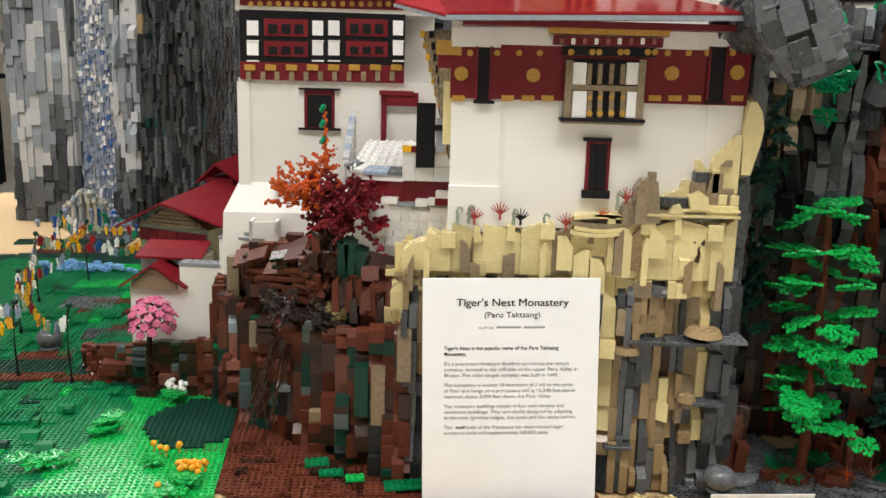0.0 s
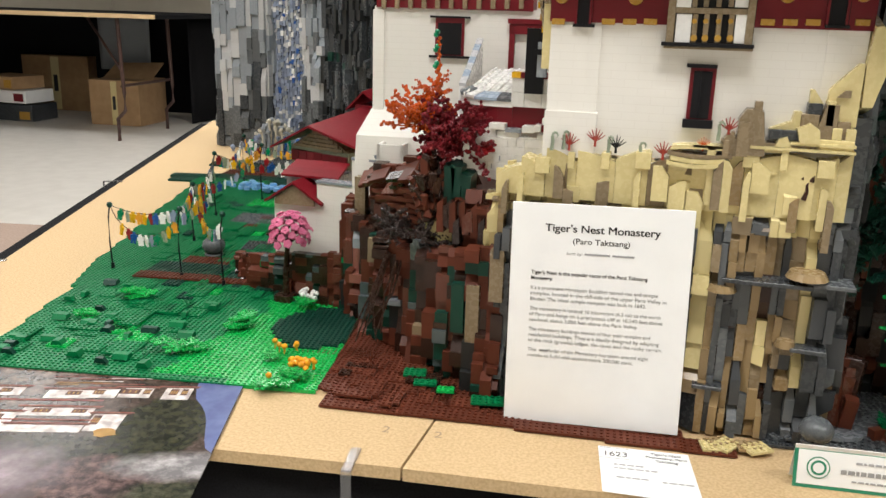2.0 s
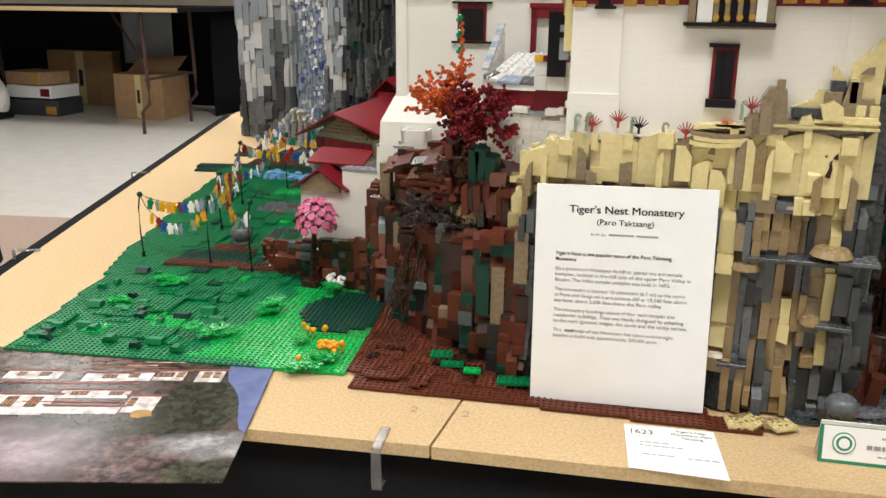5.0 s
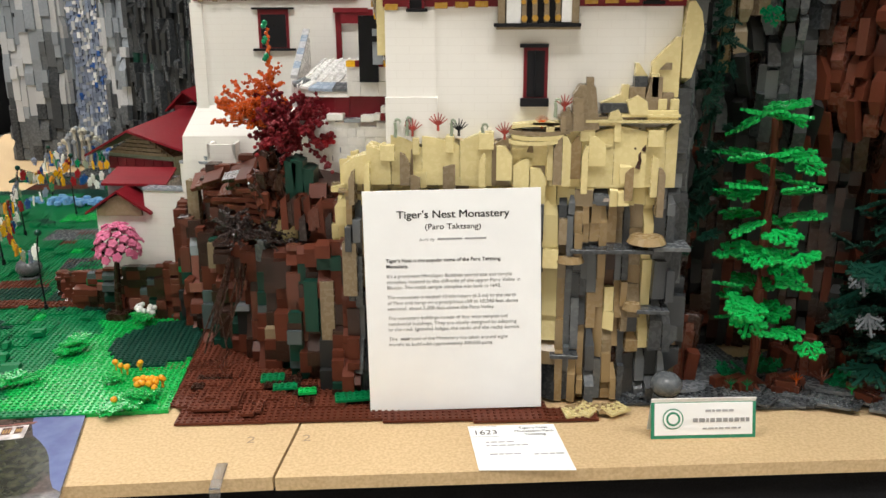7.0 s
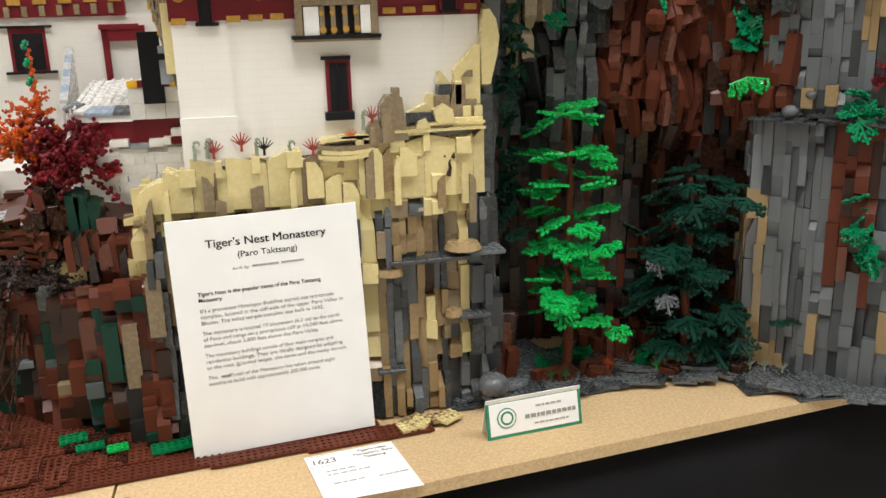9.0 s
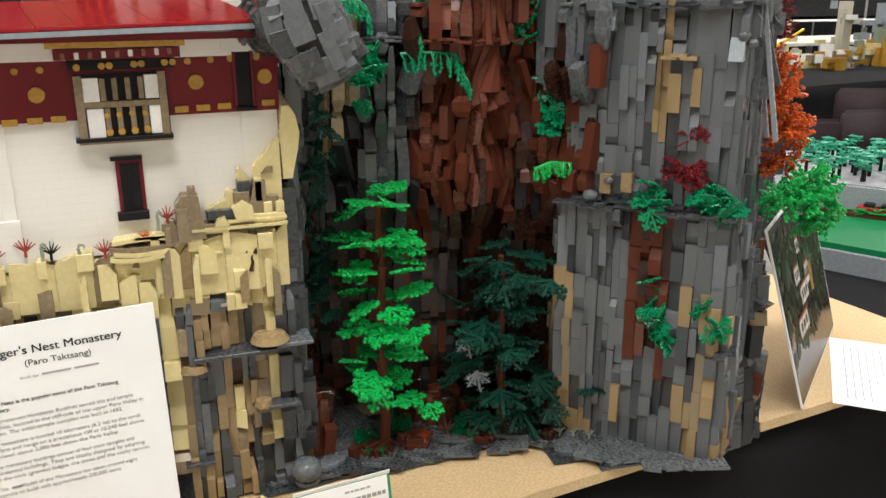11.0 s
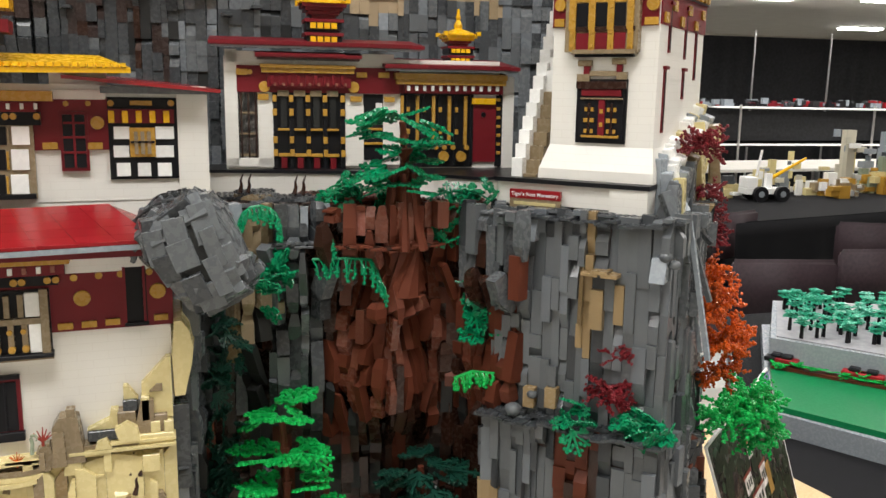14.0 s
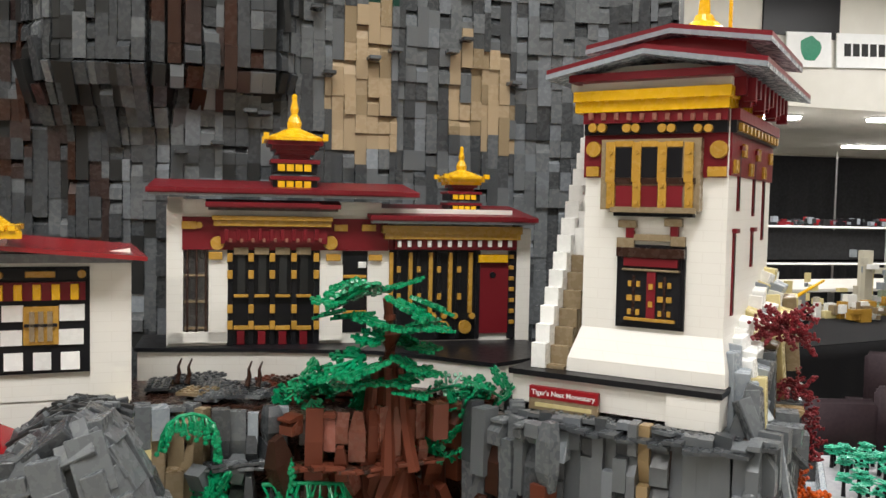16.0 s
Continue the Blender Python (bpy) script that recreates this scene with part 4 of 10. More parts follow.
B(temple, "lattice_post", 271.8, 276.5, 677.4, 748.7, -3, 2, "gold")
B(temple, "lattice_post", 281.3, 286.0, 647.0, 750.4, -3, 0, "black")
B(temple, "lattice_post", 296.1, 300.8, 677.1, 748.8, -3, 2, "gold")
B(temple, "lattice_post", 305.8, 310.5, 646.5, 750.5, -3, 0, "black")
B(temple, "lattice_post", 320.1, 324.9, 676.8, 748.9, -3, 2, "gold")
B(temple, "lattice_post", 330.0, 334.8, 646.1, 750.7, -3, 0, "black")
B(temple, "lattice_post", 345.0, 349.8, 676.5, 749.0, -3, 2, "gold")
B(temple, "lattice_post", 355.0, 359.8, 645.6, 750.8, -3, 0, "black")
B(temple, "lattice_knob", 257.5, 262.1, 725.1, 732.3, 0, 3, "gold")
B(temple, "lattice_knob", 281.6, 286.2, 725.0, 732.3, 0, 3, "gold")
B(temple, "lattice_knob", 305.9, 310.6, 725.0, 732.4, 0, 3, "gold")
B(temple, "lattice_knob", 330.5, 335.3, 725.0, 732.4, 0, 3, "gold")
B(temple, "lattice_knob", 258.0, 262.7, 693.2, 700.5, 0, 3, "gold")
B(temple, "lattice_knob", 282.1, 286.8, 693.0, 700.3, 0, 3, "gold")
B(temple, "lattice_knob", 306.5, 311.2, 692.8, 700.2, 0, 3, "gold")
B(temple, "lattice_knob", 331.2, 335.9, 692.6, 700.0, 0, 3, "gold")
D(temple, "rail_knob", 290.0, 673.7, 3.7, -2, 3, "gold")
D(temple, "rail_knob", 302.7, 673.5, 3.8, -2, 3, "gold")
D(temple, "rail_knob", 315.5, 673.3, 3.8, -2, 3, "gold")
D(temple, "rail_knob", 328.8, 673.2, 3.8, -2, 3, "gold")
D(temple, "rail_knob", 349.9, 672.9, 3.9, -2, 3, "gold")
D(temple, "rail_knob", 314.5, 660.1, 8.1, -1, 4, "gold")
D(temple, "rail_knob", 341.2, 659.6, 8.2, -1, 4, "gold")
B(temple, "door", 359.7, 395.4, 651.2, 737.8, -8, -1, "dred")
B(temple, "door_header", 356.7, 393.1, 737.2, 746.5, -8, 4, "yellow")
B(temple, "door_post", 395.4, 407.2, 644.6, 751.0, -8, -1, "black")
B(temple, "post_knob", 395.2, 401.1, 741.8, 746.5, -1, 2, "gold")
B(temple, "post_knob", 395.5, 401.4, 728.6, 733.3, -1, 2, "gold")
B(temple, "post_knob", 395.9, 401.8, 715.5, 720.2, -1, 2, "gold")
B(temple, "post_knob", 396.2, 402.1, 702.3, 707.0, -1, 2, "gold")
B(temple, "post_knob", 396.5, 402.4, 689.1, 693.8, -1, 2, "gold")
B(temple, "post_knob", 396.8, 402.7, 675.9, 680.6, -1, 2, "gold")
B(temple, "post_knob", 397.2, 403.1, 662.6, 667.4, -1, 2, "gold")
D(temple, "door_ring", 375.5, 722.0, 3.9, -2, 1, "black")
B(temple, "fascia", 238.1, 406.8, 771.5, 780.6, 0, 16, "gold")
B(temple, "fascia", 241.4, 405.6, 764.6, 771.4, 0, 13, "gold")
B(temple, "dentil_band", 253.8, 402.6, 753.0, 764.4, 0, 8, "dred")
B(temple, "dentil", 256.4, 261.0, 755.4, 763.0, 8, 11, "twhite")
B(temple, "dentil", 268.3, 272.9, 755.5, 763.1, 8, 11, "twhite")
B(temple, "dentil", 280.2, 284.8, 755.6, 763.2, 8, 11, "twhite")
B(temple, "dentil", 292.2, 296.9, 755.6, 763.3, 8, 11, "twhite")
B(temple, "dentil", 304.3, 309.0, 755.7, 763.4, 8, 11, "twhite")
B(temple, "dentil", 316.5, 321.2, 755.8, 763.5, 8, 11, "twhite")
B(temple, "dentil", 328.7, 333.4, 755.9, 763.6, 8, 11, "twhite")
B(temple, "dentil", 341.0, 345.7, 756.0, 763.7, 8, 11, "twhite")
B(temple, "dentil", 353.4, 358.1, 756.0, 763.9, 8, 11, "twhite")
B(temple, "dentil", 365.8, 370.6, 756.1, 764.0, 8, 11, "twhite")
B(temple, "dentil", 378.3, 383.1, 756.2, 764.1, 8, 11, "twhite")
B(temple, "dentil", 390.9, 395.7, 756.3, 764.2, 8, 11, "twhite")


def roof_slab(parent, u0, u1, z, n0, n1, rise, mat="dred", under="lgrey"):
    bm = bmesh.new()
    slab(bm, [(u0, -n1, z), (u1, -n1, z), (u1, n0, z + rise), (u0, n0, z + rise)], 0.005)
    r = part("roof", bm, M[mat], parent)
    box("eave", u0 + 0.003, u1 - 0.003, -n1 + 0.002, -n1 + 0.02, z - 0.008, z - 0.004, under, parent)
    for k in range(int((u1 - u0) / 0.031)):
        box("roof_tile", u0 + k * 0.031 + 0.0004, u0 + k * 0.031 + 0.0306, -n1 - 0.001, -n1 + 0.012, z - 0.0035, z + 0.0012, mat, r)
    return r


roof_slab(temple, -0.019, 0.278, 0.818, 0.08, 0.028, 0.012, "dred")
roof_slab(temple, 0.042, 0.189, 0.803, 0.0, 0.022, 0.004, "dred", "dbrown")
roof_slab(temple, 0.222, 0.423, 0.791, 0.09, 0.026, 0.014, "dred")
box("wall", 0.0, 0.40, 0.004, 0.075, 0.62, 0.80, "white", temple)


def spire(parent, u, z, w, h, roofed):
    """A gilded roof turret: black tiers, red cornice, yellow pagoda top."""
    t = part("spire", bmesh.new(), M["black"], parent, "gilded yellow roof turret on black and red tiers")
    y = 0.035
    for k in range(2):
        box("tier", u - w * 0.38, u + w * 0.38, y - w * 0.38, y + w * 0.38, z + h * 0.13 * k * 1.3, z + h * 0.10 + h * 0.13 * k * 1.3, "black", t)
        box("tier", u - w * 0.42, u + w * 0.42, y - w * 0.42, y + w * 0.42, z + h * 0.10 + h * 0.13 * k * 1.3, z + h * 0.14 + h * 0.13 * k * 1.3, "dred", t)
        for s in range(4):
            box("bead", u - w * 0.3 + s * w * 0.15, u - w * 0.18 + s * w * 0.15, y - w * 0.42, y - w * 0.36, z + h * 0.02 + h * 0.17 * k, z + h * 0.09 + h * 0.17 * k, "yellow", t)
    for k in range(4):
        g = w * (0.26 + 0.07 * k)
        box("cornice", u - g, u + g, y - g, y + g, z + h * (0.32 + 0.045 * k), z + h * (0.365 + 0.045 * k), "dred" if roofed else ("dred", "dred", "yellow", "yellow")[k], t)
    bm = bmesh.new()
    prof = ((0.52, 0.50), (0.52, 0.53), (0.34, 0.575), (0.2, 0.62), (0.12, 0.64), (0.13, 0.70), (0.09, 0.76), (0.055, 0.79), (0.075, 0.84), (0.06, 0.88), (0.045, 0.93), (0.05, 0.98), (0.02, 1.0))
    seg = 16
    rings = []
    for r, q in prof:
        ring = []
        for s in range(seg):
            a = 6.2832 * (s + 0.5) / seg
            c, d = math.cos(a), math.sin(a)
            k = r * w / max(abs(c), abs(d)) if r > 0.3 else r * w
            ring.append(bm.verts.new((u + c * k, y + d * k, z + h * q)))
        rings.append(ring)
    for a, c in zip(rings, rings[1:]):
        for s in range(seg):
            bm.faces.new((a[s - 1], a[s], c[s], c[s - 1]))
    bm.faces.new(list(reversed(rings[0]))), bm.faces.new(rings[-1])
    part("finial", bm, M["yellow"], t)
    for a in (-1, 1):
        for d in (-1, 1):
            box("corner_point", u + a * w * 0.5 - 0.003, u + a * w * 0.5 + 0.003, y + d * w * 0.5 - 0.003, y + d * w * 0.5 + 0.003, z + h * 0.5, z + h * 0.57, "yellow", t)


spire(temple, 0.140, 0.819, 0.066, 0.112, True)
spire(temple, 0.343, 0.797, 0.050, 0.080, False)

terrace = thing("temple_terrace", pose(0.451, 0.437, 0, 0, 0, -4), "white terrace wall with black coping below the temple", "terrace")
prism("terrace_wall", [(-0.03, 0.0), (0.10, -0.018), (0.225, -0.050), (0.28, -0.088), (0.335, -0.14), (0.42, -0.10), (0.42, 0.09), (-0.03, 0.09)], 0.60, 0.638, "white", terrace)
prism("coping", [(-0.033, -0.003), (0.10, -0.021), (0.225, -0.053), (0.28, -0.091), (0.335, -0.143), (0.42, -0.10), (0.42, 0.09), (-0.033, 0.09)], 0.6382, 0.6425, "black", terrace)

# ---- the tower ----
tower = thing("tower", pose(0.820, 0.200, 0, 0, 0, -48), "white stair tower with yellow cornice and tiered red roofs", "tower")
B(tower, "wall", 17.0, 148.3, 690.1, 895.9, -150, 0, "white")
bm = bmesh.new()
rings = [[bm.verts.new(c) for c in ((a, -n, z), (b, -n, z), (b, 0.16, z), (a, 0.16, z))] for a, b, n, z in ((0.008, 0.1545, 0.014, 0.6505), (0.0085, 0.154, 0.013, 0.663), (0.0168, 0.1486, 0.0006, 0.692))]
for lo, hi in zip(rings, rings[1:]):
    for k in range(4):
        bm.faces.new((lo[k - 1], lo[k], hi[k], hi[k - 1]))
bm.faces.new(rings[0]), bm.faces.new(rings[-1])
bmesh.ops.recalc_face_normals(bm, faces=bm.faces)
part("plinth", bm, M["white"], tower)
B(tower, "window_frame", 51.2, 114.3, 695.8, 772.5, 0, 3, "black")
B(tower, "pane", 55.0, 111.0, 699.0, 760.0, 3, 4, "black")
B(tower, "window_post", 80.5, 88.5, 702.0, 748.0, 4, 6, "dred")
for u in (68.0, 96.5):
    B(tower, "window_post", u - 1.2, u + 1.2, 702.0, 744.0, 4, 5, "dbrown")
for u in (64.5, 72.5, 93.0, 101.0):
    for k in range(3):
        B(tower, "gilt_tile", u - 1.6 - 0.9 * (k == 1), u + 1.6 + 0.9 * (k == 1), 708.0 + 13.0 * k, 713.0 + 13.0 * k, 4, 6, "gold")
for k in range(2):
    B(tower, "gilt_tile", 82.5, 86.5, 716.0 + 16.0 * k, 721.0 + 16.0 * k, 6, 7, "gold")
B(tower, "window_rail", 60.0, 107.0, 702.5, 705.5, 4, 7, "gold")
B(tower, "window_rail", 57.0, 110.0, 748.5, 750.5, 4, 7, "dtan")
B(tower, "window_header", 58.0, 108.0, 752.5, 760.5, 3, 6, "dred")
B(tower, "window_header", 51.5, 114.0, 761.0, 769.7, 3, 8, "dbrown")
B(tower, "bracket", 50.6, 67.0, 768.7, 778.4, 0, 5, "dtan")
B(tower, "bracket", 66.9, 100.4, 776.0, 782.2, 0, 5, "dtan")
B(tower, "bracket", 100.5, 113.5, 772.0, 781.0, 0, 5, "dtan")
B(tower, "bracket", 59.0, 66.7, 778.5, 788.6, 0, 5, "dred")
B(tower, "bracket", 100.2, 107.1, 780.8, 789.8, 0, 5, "dred")
B(tower, "bracket", 51.7, 68.9, 787.7, 794.8, 0, 6, "dtan")
B(tower, "bracket", 94.4, 110.7, 789.8, 797.1, 0, 6, "dtan")
B(tower, "balcony_body", 36.2, 126.6, 804.1, 868.2, 0, 12, "dtan")
B(tower, "balcony_pane", 50.2, 65.6, 833.4, 860.3, 12, 13, "black")
B(tower, "balcony_panel", 51.1, 66.5, 806.5, 826.0, 12, 13, "dred")
B(tower, "balcony_pane", 73.6, 88.5, 833.5, 859.9, 12, 13, "black")
B(tower, "balcony_panel", 74.5, 89.5, 806.9, 826.1, 12, 13, "dred")
B(tower, "balcony_pane", 96.3, 110.7, 833.5, 859.6, 12, 13, "black")
B(tower, "balcony_panel", 97.3, 111.8, 807.3, 826.2, 12, 13, "dred")
B(tower, "balcony_post", 41.3, 50.0, 829.2, 865.8, 12, 15, "gold")
B(tower, "balcony_post", 42.7, 50.5, 805.0, 829.2, 12, 15, "gold")
B(tower, "balcony_post", 65.8, 74.2, 829.3, 865.3, 12, 15, "gold")
B(tower, "balcony_post", 67.1, 74.7, 805.5, 829.3, 12, 15, "gold")
B(tower, "balcony_post", 89.1, 97.2, 829.4, 864.8, 12, 15, "gold")
B(tower, "balcony_post", 90.4, 97.8, 805.9, 829.4, 12, 15, "gold")
B(tower, "balcony_post", 112.8, 120.7, 829.4, 864.4, 12, 15, "gold")
B(tower, "balcony_post", 114.2, 121.3, 806.4, 829.4, 12, 15, "gold")
B(tower, "balcony_rail", 42.6, 122.8, 827.5, 833.0, 12, 14, "dbrown")
for u in (46.4, 70.9, 94.1, 117.7):
    for k in range(4):
        D(tower, "post_stud", u, 811.0 + 15.0 * k, 1.9, 15, 16.5, "gold")
B(tower, "balcony_sill", 46.1, 124.5, 801.7, 807.0, 0, 15, "dtan")
B(tower, "balcony_sill", 48.1, 120.8, 798.4, 802.5, 0, 9, "black")
B(tower, "balcony_arch", 49.1, 66.2, 861.5, 866.4, 12, 14, "gold")
B(tower, "balcony_arch", 72.5, 89.1, 861.1, 866.0, 12, 14, "gold")
B(tower, "balcony_arch", 95.2, 111.2, 860.7, 865.5, 12, 14, "gold")
B(tower, "frieze", 15.7, 146.9, 833.9, 883.3, -150, 2, "dred")
D(tower, "disc_ornament", 25.4, 860.1, 7.6, 2, 5, "gold")
D(tower, "disc_ornament", 139.8, 858.3, 8.1, 2, 5, "gold")
B(tower, "ornament_tile", 18.8, 31.4, 834.6, 844.0, 2, 5, "gold")
B(tower, "ornament_tile", 130.8, 147.0, 834.6, 843.3, 2, 5, "gold")
B(tower, "beam", 16.6, 147.0, 873.1, 883.7, -150, 6, "black")
D(tower, "beam_end", 25.7, 879.7, 4.4, 6, 10, "gold")
D(tower, "beam_end", 34.6, 879.4, 4.4, 6, 10, "gold")
D(tower, "beam_end", 58.1, 878.7, 4.3, 6, 10, "gold")
D(tower, "beam_end", 66.6, 878.5, 4.2, 6, 10, "gold")
D(tower, "beam_end", 90.7, 877.8, 4.1, 6, 10, "gold")
D(tower, "beam_end", 98.9, 877.6, 4.0, 6, 10, "gold")
D(tower, "beam_end", 122.4, 876.9, 3.9, 6, 10, "gold")
D(tower, "beam_end", 131.4, 876.6, 3.9, 6, 10, "gold")
B(tower, "dentil_band", 16.5, 147.3, 883.4, 893.6, -150, 9, "dred")
B(tower, "dentil", 22.2, 26.6, 886.7, 893.4, 9, 12, "salmon")
B(tower, "dentil", 34.6, 39.0, 886.3, 892.9, 9, 12, "salmon")
B(tower, "dentil", 46.8, 51.1, 885.9, 892.5, 9, 12, "salmon")
B(tower, "dentil", 58.8, 63.1, 885.5, 892.0, 9, 12, "salmon")
B(tower, "dentil", 70.7, 74.8, 885.1, 891.6, 9, 12, "salmon")
B(tower, "dentil", 82.3, 86.4, 884.7, 891.2, 9, 12, "salmon")
B(tower, "dentil", 93.8, 97.9, 884.3, 890.7, 9, 12, "salmon")
B(tower, "dentil", 105.1, 109.1, 883.9, 890.3, 9, 12, "salmon")
B(tower, "dentil", 116.3, 120.2, 883.5, 889.9, 9, 12, "salmon")
B(tower, "dentil", 127.2, 131.1, 883.2, 889.5, 9, 12, "salmon")
B(tower, "dentil", 138.0, 141.9, 882.8, 889.1, 9, 12, "salmon")
B(tower, "cornice", 9.2, 149.1, 893.4, 904.3, -150, 12, "yellow")
B(tower, "cornice", 8.7, 151.1, 903.4, 912.7, -155, 16, "yellow")
B(tower, "wall", 14.3, 149.9, 912.8, 921.3, -150, 8, "white")
B(tower, "eave_board", 6.1, 154.7, 920.7, 927.5, -155, 22, "dred")
for v, z0, z1 in ((0.025, 0.71, 0.785), (0.11, 0.75, 0.785), (0.165, 0.775, 0.845), (0.036, 0.805, 0.86), (0.11, 0.80, 0.86)):
    slit = box("slit_window", 0.1482, 0.1498, v, v + 0.009, z0, z1, "dred", tower)
    box("pane", 0.1498, 0.1503, v + 0.0025, v + 0.0065, z0 + 0.003, z1 - 0.003, "black", slit)
    box("lintel", 0.1482, 0.1525, v - 0.003, v + 0.012, z1, z1 + 0.004, "dred", slit)
box("side_frieze", 0.1482, 0.1502, 0.0, 0.212, 0.836, 0.873, "dred", tower)
box("side_beam", 0.1482, 0.1535, 0.0, 0.212, 0.873, 0.884, "black", tower)
box("side_cornice", 0.1482, 0.156, 0.0, 0.212, 0.884, 0.894, "dred", tower)
for k in range(11):
    box("side_bead", 0.1535, 0.157, 0.008 + k * 0.0185, 0.016 + k * 0.0185, 0.875, 0.882, "gold", tower)
for k in range(6):
    box("side_tile", 0.1502, 0.1525, 0.008 + k * 0.035, 0.024 + k * 0.035, 0.838 + 0.016 * (k % 2), 0.85 + 0.016 * (k % 2), "gold", tower)
flank = thing("white_rubble_bank", pose(0.820, 0.200, 0, 0, 0, -48), "bank of rough white and tan bricks climbing beside the tower", "rock")
frnd = random.Random(6)
for k in range(13):
    for r in range(3):
        v, u = 0.012 + k * 0.016, 0.153 + r * 0.011
        b1 = box("brick", -0.007, 0.007, -0.009, 0.009, -0.08, 0.0, frnd.choice(("tan", "lgrey", "mgrey", "dtan")) if r > 1 else frnd.choice(("twhite", "twhite", "twhite", "tan", "lgrey")), flank, 0.0008)
        b1.matrix_local = pose(u, v, 0.676 + 0.0056 * k - 0.012 * r + frnd.uniform(-0.004, 0.006), frnd.uniform(-14, 14), frnd.uniform(-10, 22), frnd.uniform(-12, 12))


def gable(parent, u0, um, u1, z0, zm, n1, n0, th, mat, edge):
    for a, c, za, zc in ((u0, um, z0, zm), (um, u1, zm, z0)):
        bm = bmesh.new()
        slab(bm, [(a, -n1, za), (c, -n1, zc), (c, n0, zc), (a, n0, za)], th)
        part("roof", bm, M[mat], parent)
        bm = bmesh.new()
        slab(bm, [(a, -n1 - 0.002, za - th), (c, -n1 - 0.002, zc - th), (c, n0, zc - th), (a, n0, za - th)], th)
        part("eave", bm, M[edge], parent)


gable(tower, -0.013, 0.078, 0.182, 0.932, 0.950, 0.030, 0.24, 0.0045, "dred", "lgrey")
gable(tower, 0.01, 0.090, 0.178, 0.960, 0.974, -0.01, 0.20, 0.0045, "dred", "lgrey")
box("gable_wall", 0.0, 0.150, 0.0, 0.21, 0.915, 0.936, "white", tower)
box("wall", 0.018, 0.1481, 0.12, 0.212, 0.650, 0.9, "white", tower)
box("upper_wall", 0.035, 0.155, 0.02, 0.18, 0.93, 0.962, "dred", tower)
for k in range(19):
    box("eave_tooth", 0.150 + (k % 2) * 0.006, 0.160 + (k % 2) * 0.006, 0.0 + k * 0.011, 0.008 + k * 0.011, 0.905 - (k % 3) * 0.004, 0.921, "dred", tower)
tsp = part("spire", bmesh.new(), M["yellow"], tower, "bright yellow roof finial")
for r, z0, z1 in ((0.024, 0.972, 0.977), (0.018, 0.977, 0.982), (0.011, 0.982, 0.989), (0.006, 0.989, 1.005)):
    bm = bmesh.new()
    bmesh.ops.create_cone(bm, cap_ends=True, segments=16, radius1=r, radius2=r * 0.75, depth=z1 - z0, matrix=Matrix.Translation((0.108, 0.06, (z0 + z1) / 2)))
    part("finial", bm, M["yellow"], tsp)
box("pole", 0.131, 0.134, 0.058, 0.062, 0.965, 1.01, "yellow", tower)
# platform and stair
plat = thing("tower_platform", pose(0.820, 0.200, 0, 0, 0, -48), "white platform with black coping carrying the tower", "platform")
box("platform_wall", -0.042, 0.152, -0.026, 0.18, 0.618, 0.6445, "white", plat)
box("platform_wall", 0.108, 0.154, -0.030, 0.18, 0.615, 0.6445, "white", plat)
box("coping", -0.044, 0.156, -0.032, 0.18, 0.6447, 0.650, "black", plat)
for k in range(24):
    box("footing_tile", -0.036 + k * 0.0082, -0.0292 + k * 0.0082, -0.022, -0.01, 0.609, 0.6145, "dgrey", plat)
stair = thing("tower_stair", pose(0.820, 0.200, 0, 0, 0, -48), "tan stair with stepped white parapet beside the tower", "stair")
for k in range(15):
    z, v = 0.650 + k * 0.0172, -0.016 + k * 0.0096
    box("parapet_step", -0.028, -0.013, v, v + 0.0094, 0.650, z + 0.024, "twhite", stair, 0.0004)
    if k < 7:
        box("tread", -0.0128, 0.006, v + 0.002, v + 0.0114, 0.650, z + 0.004, "dtan", stair, 0.0004)
    else:
        box("parapet_step", -0.0128, 0.012, v, v + 0.0094, 0.650, z + 0.014, "twhite", stair, 0.0004)
sign = thing("name_tile", pose(0.820, 0.200, 0, 0, 0, -48), "small dark red and tan name tile with white lettering", "sign")
box("plate", -0.020, 0.048, -0.036, -0.0305, 0.6255, 0.6365, "red", sign)
box("plate", -0.020, 0.048, -0.0355, -0.0305, 0.6145, 0.6253, "dtan", sign)

# ---- lettering ----


M["bodyink"] = surface("soft_ink", (0.28, 0.28, 0.28), (0.34, 0.34, 0.34), 50, 0.7)


def text_mesh(name, words, size, mat, parent, m, bold=0.0, align="CENTER", shear=0.0, fit=0.0):
    c = bpy.data.curves.new(name, "FONT")
    c.body, c.size, c.align_x, c.offset, c.shear = words, size, align, bold, shear
    c.extrude = 0.0001
    tmp = bpy.data.objects.new(name, c)
    scene.collection.objects.link(tmp)
    me = bpy.data.meshes.new_from_object(tmp.evaluated_get(bpy.context.evaluated_depsgraph_get()))
    bpy.data.objects.remove(tmp)
    me.materials.clear()
    me.materials.append(M[mat])
    if fit:
        xs = [v.co.x for v in me.vertices]
        me.transform(Matrix.Diagonal((fit / (max(xs) - min(xs)), 1, 1, 1)))
    ob = new(name, me)
    ob.parent = parent
    ob.matrix_local = m
    return ob


UP = pose(0, 0, 0, 90)
text_mesh("lettering", "Tiger's Nest Monestary", 0.0066, "twhite", sign, pose(0.014, -0.0362, 0.6288) @ UP, 0.0001)
box("lettering_bar", -0.014, 0.042, -0.0359, -0.0354, 0.6175, 0.6215, "tan", sign)

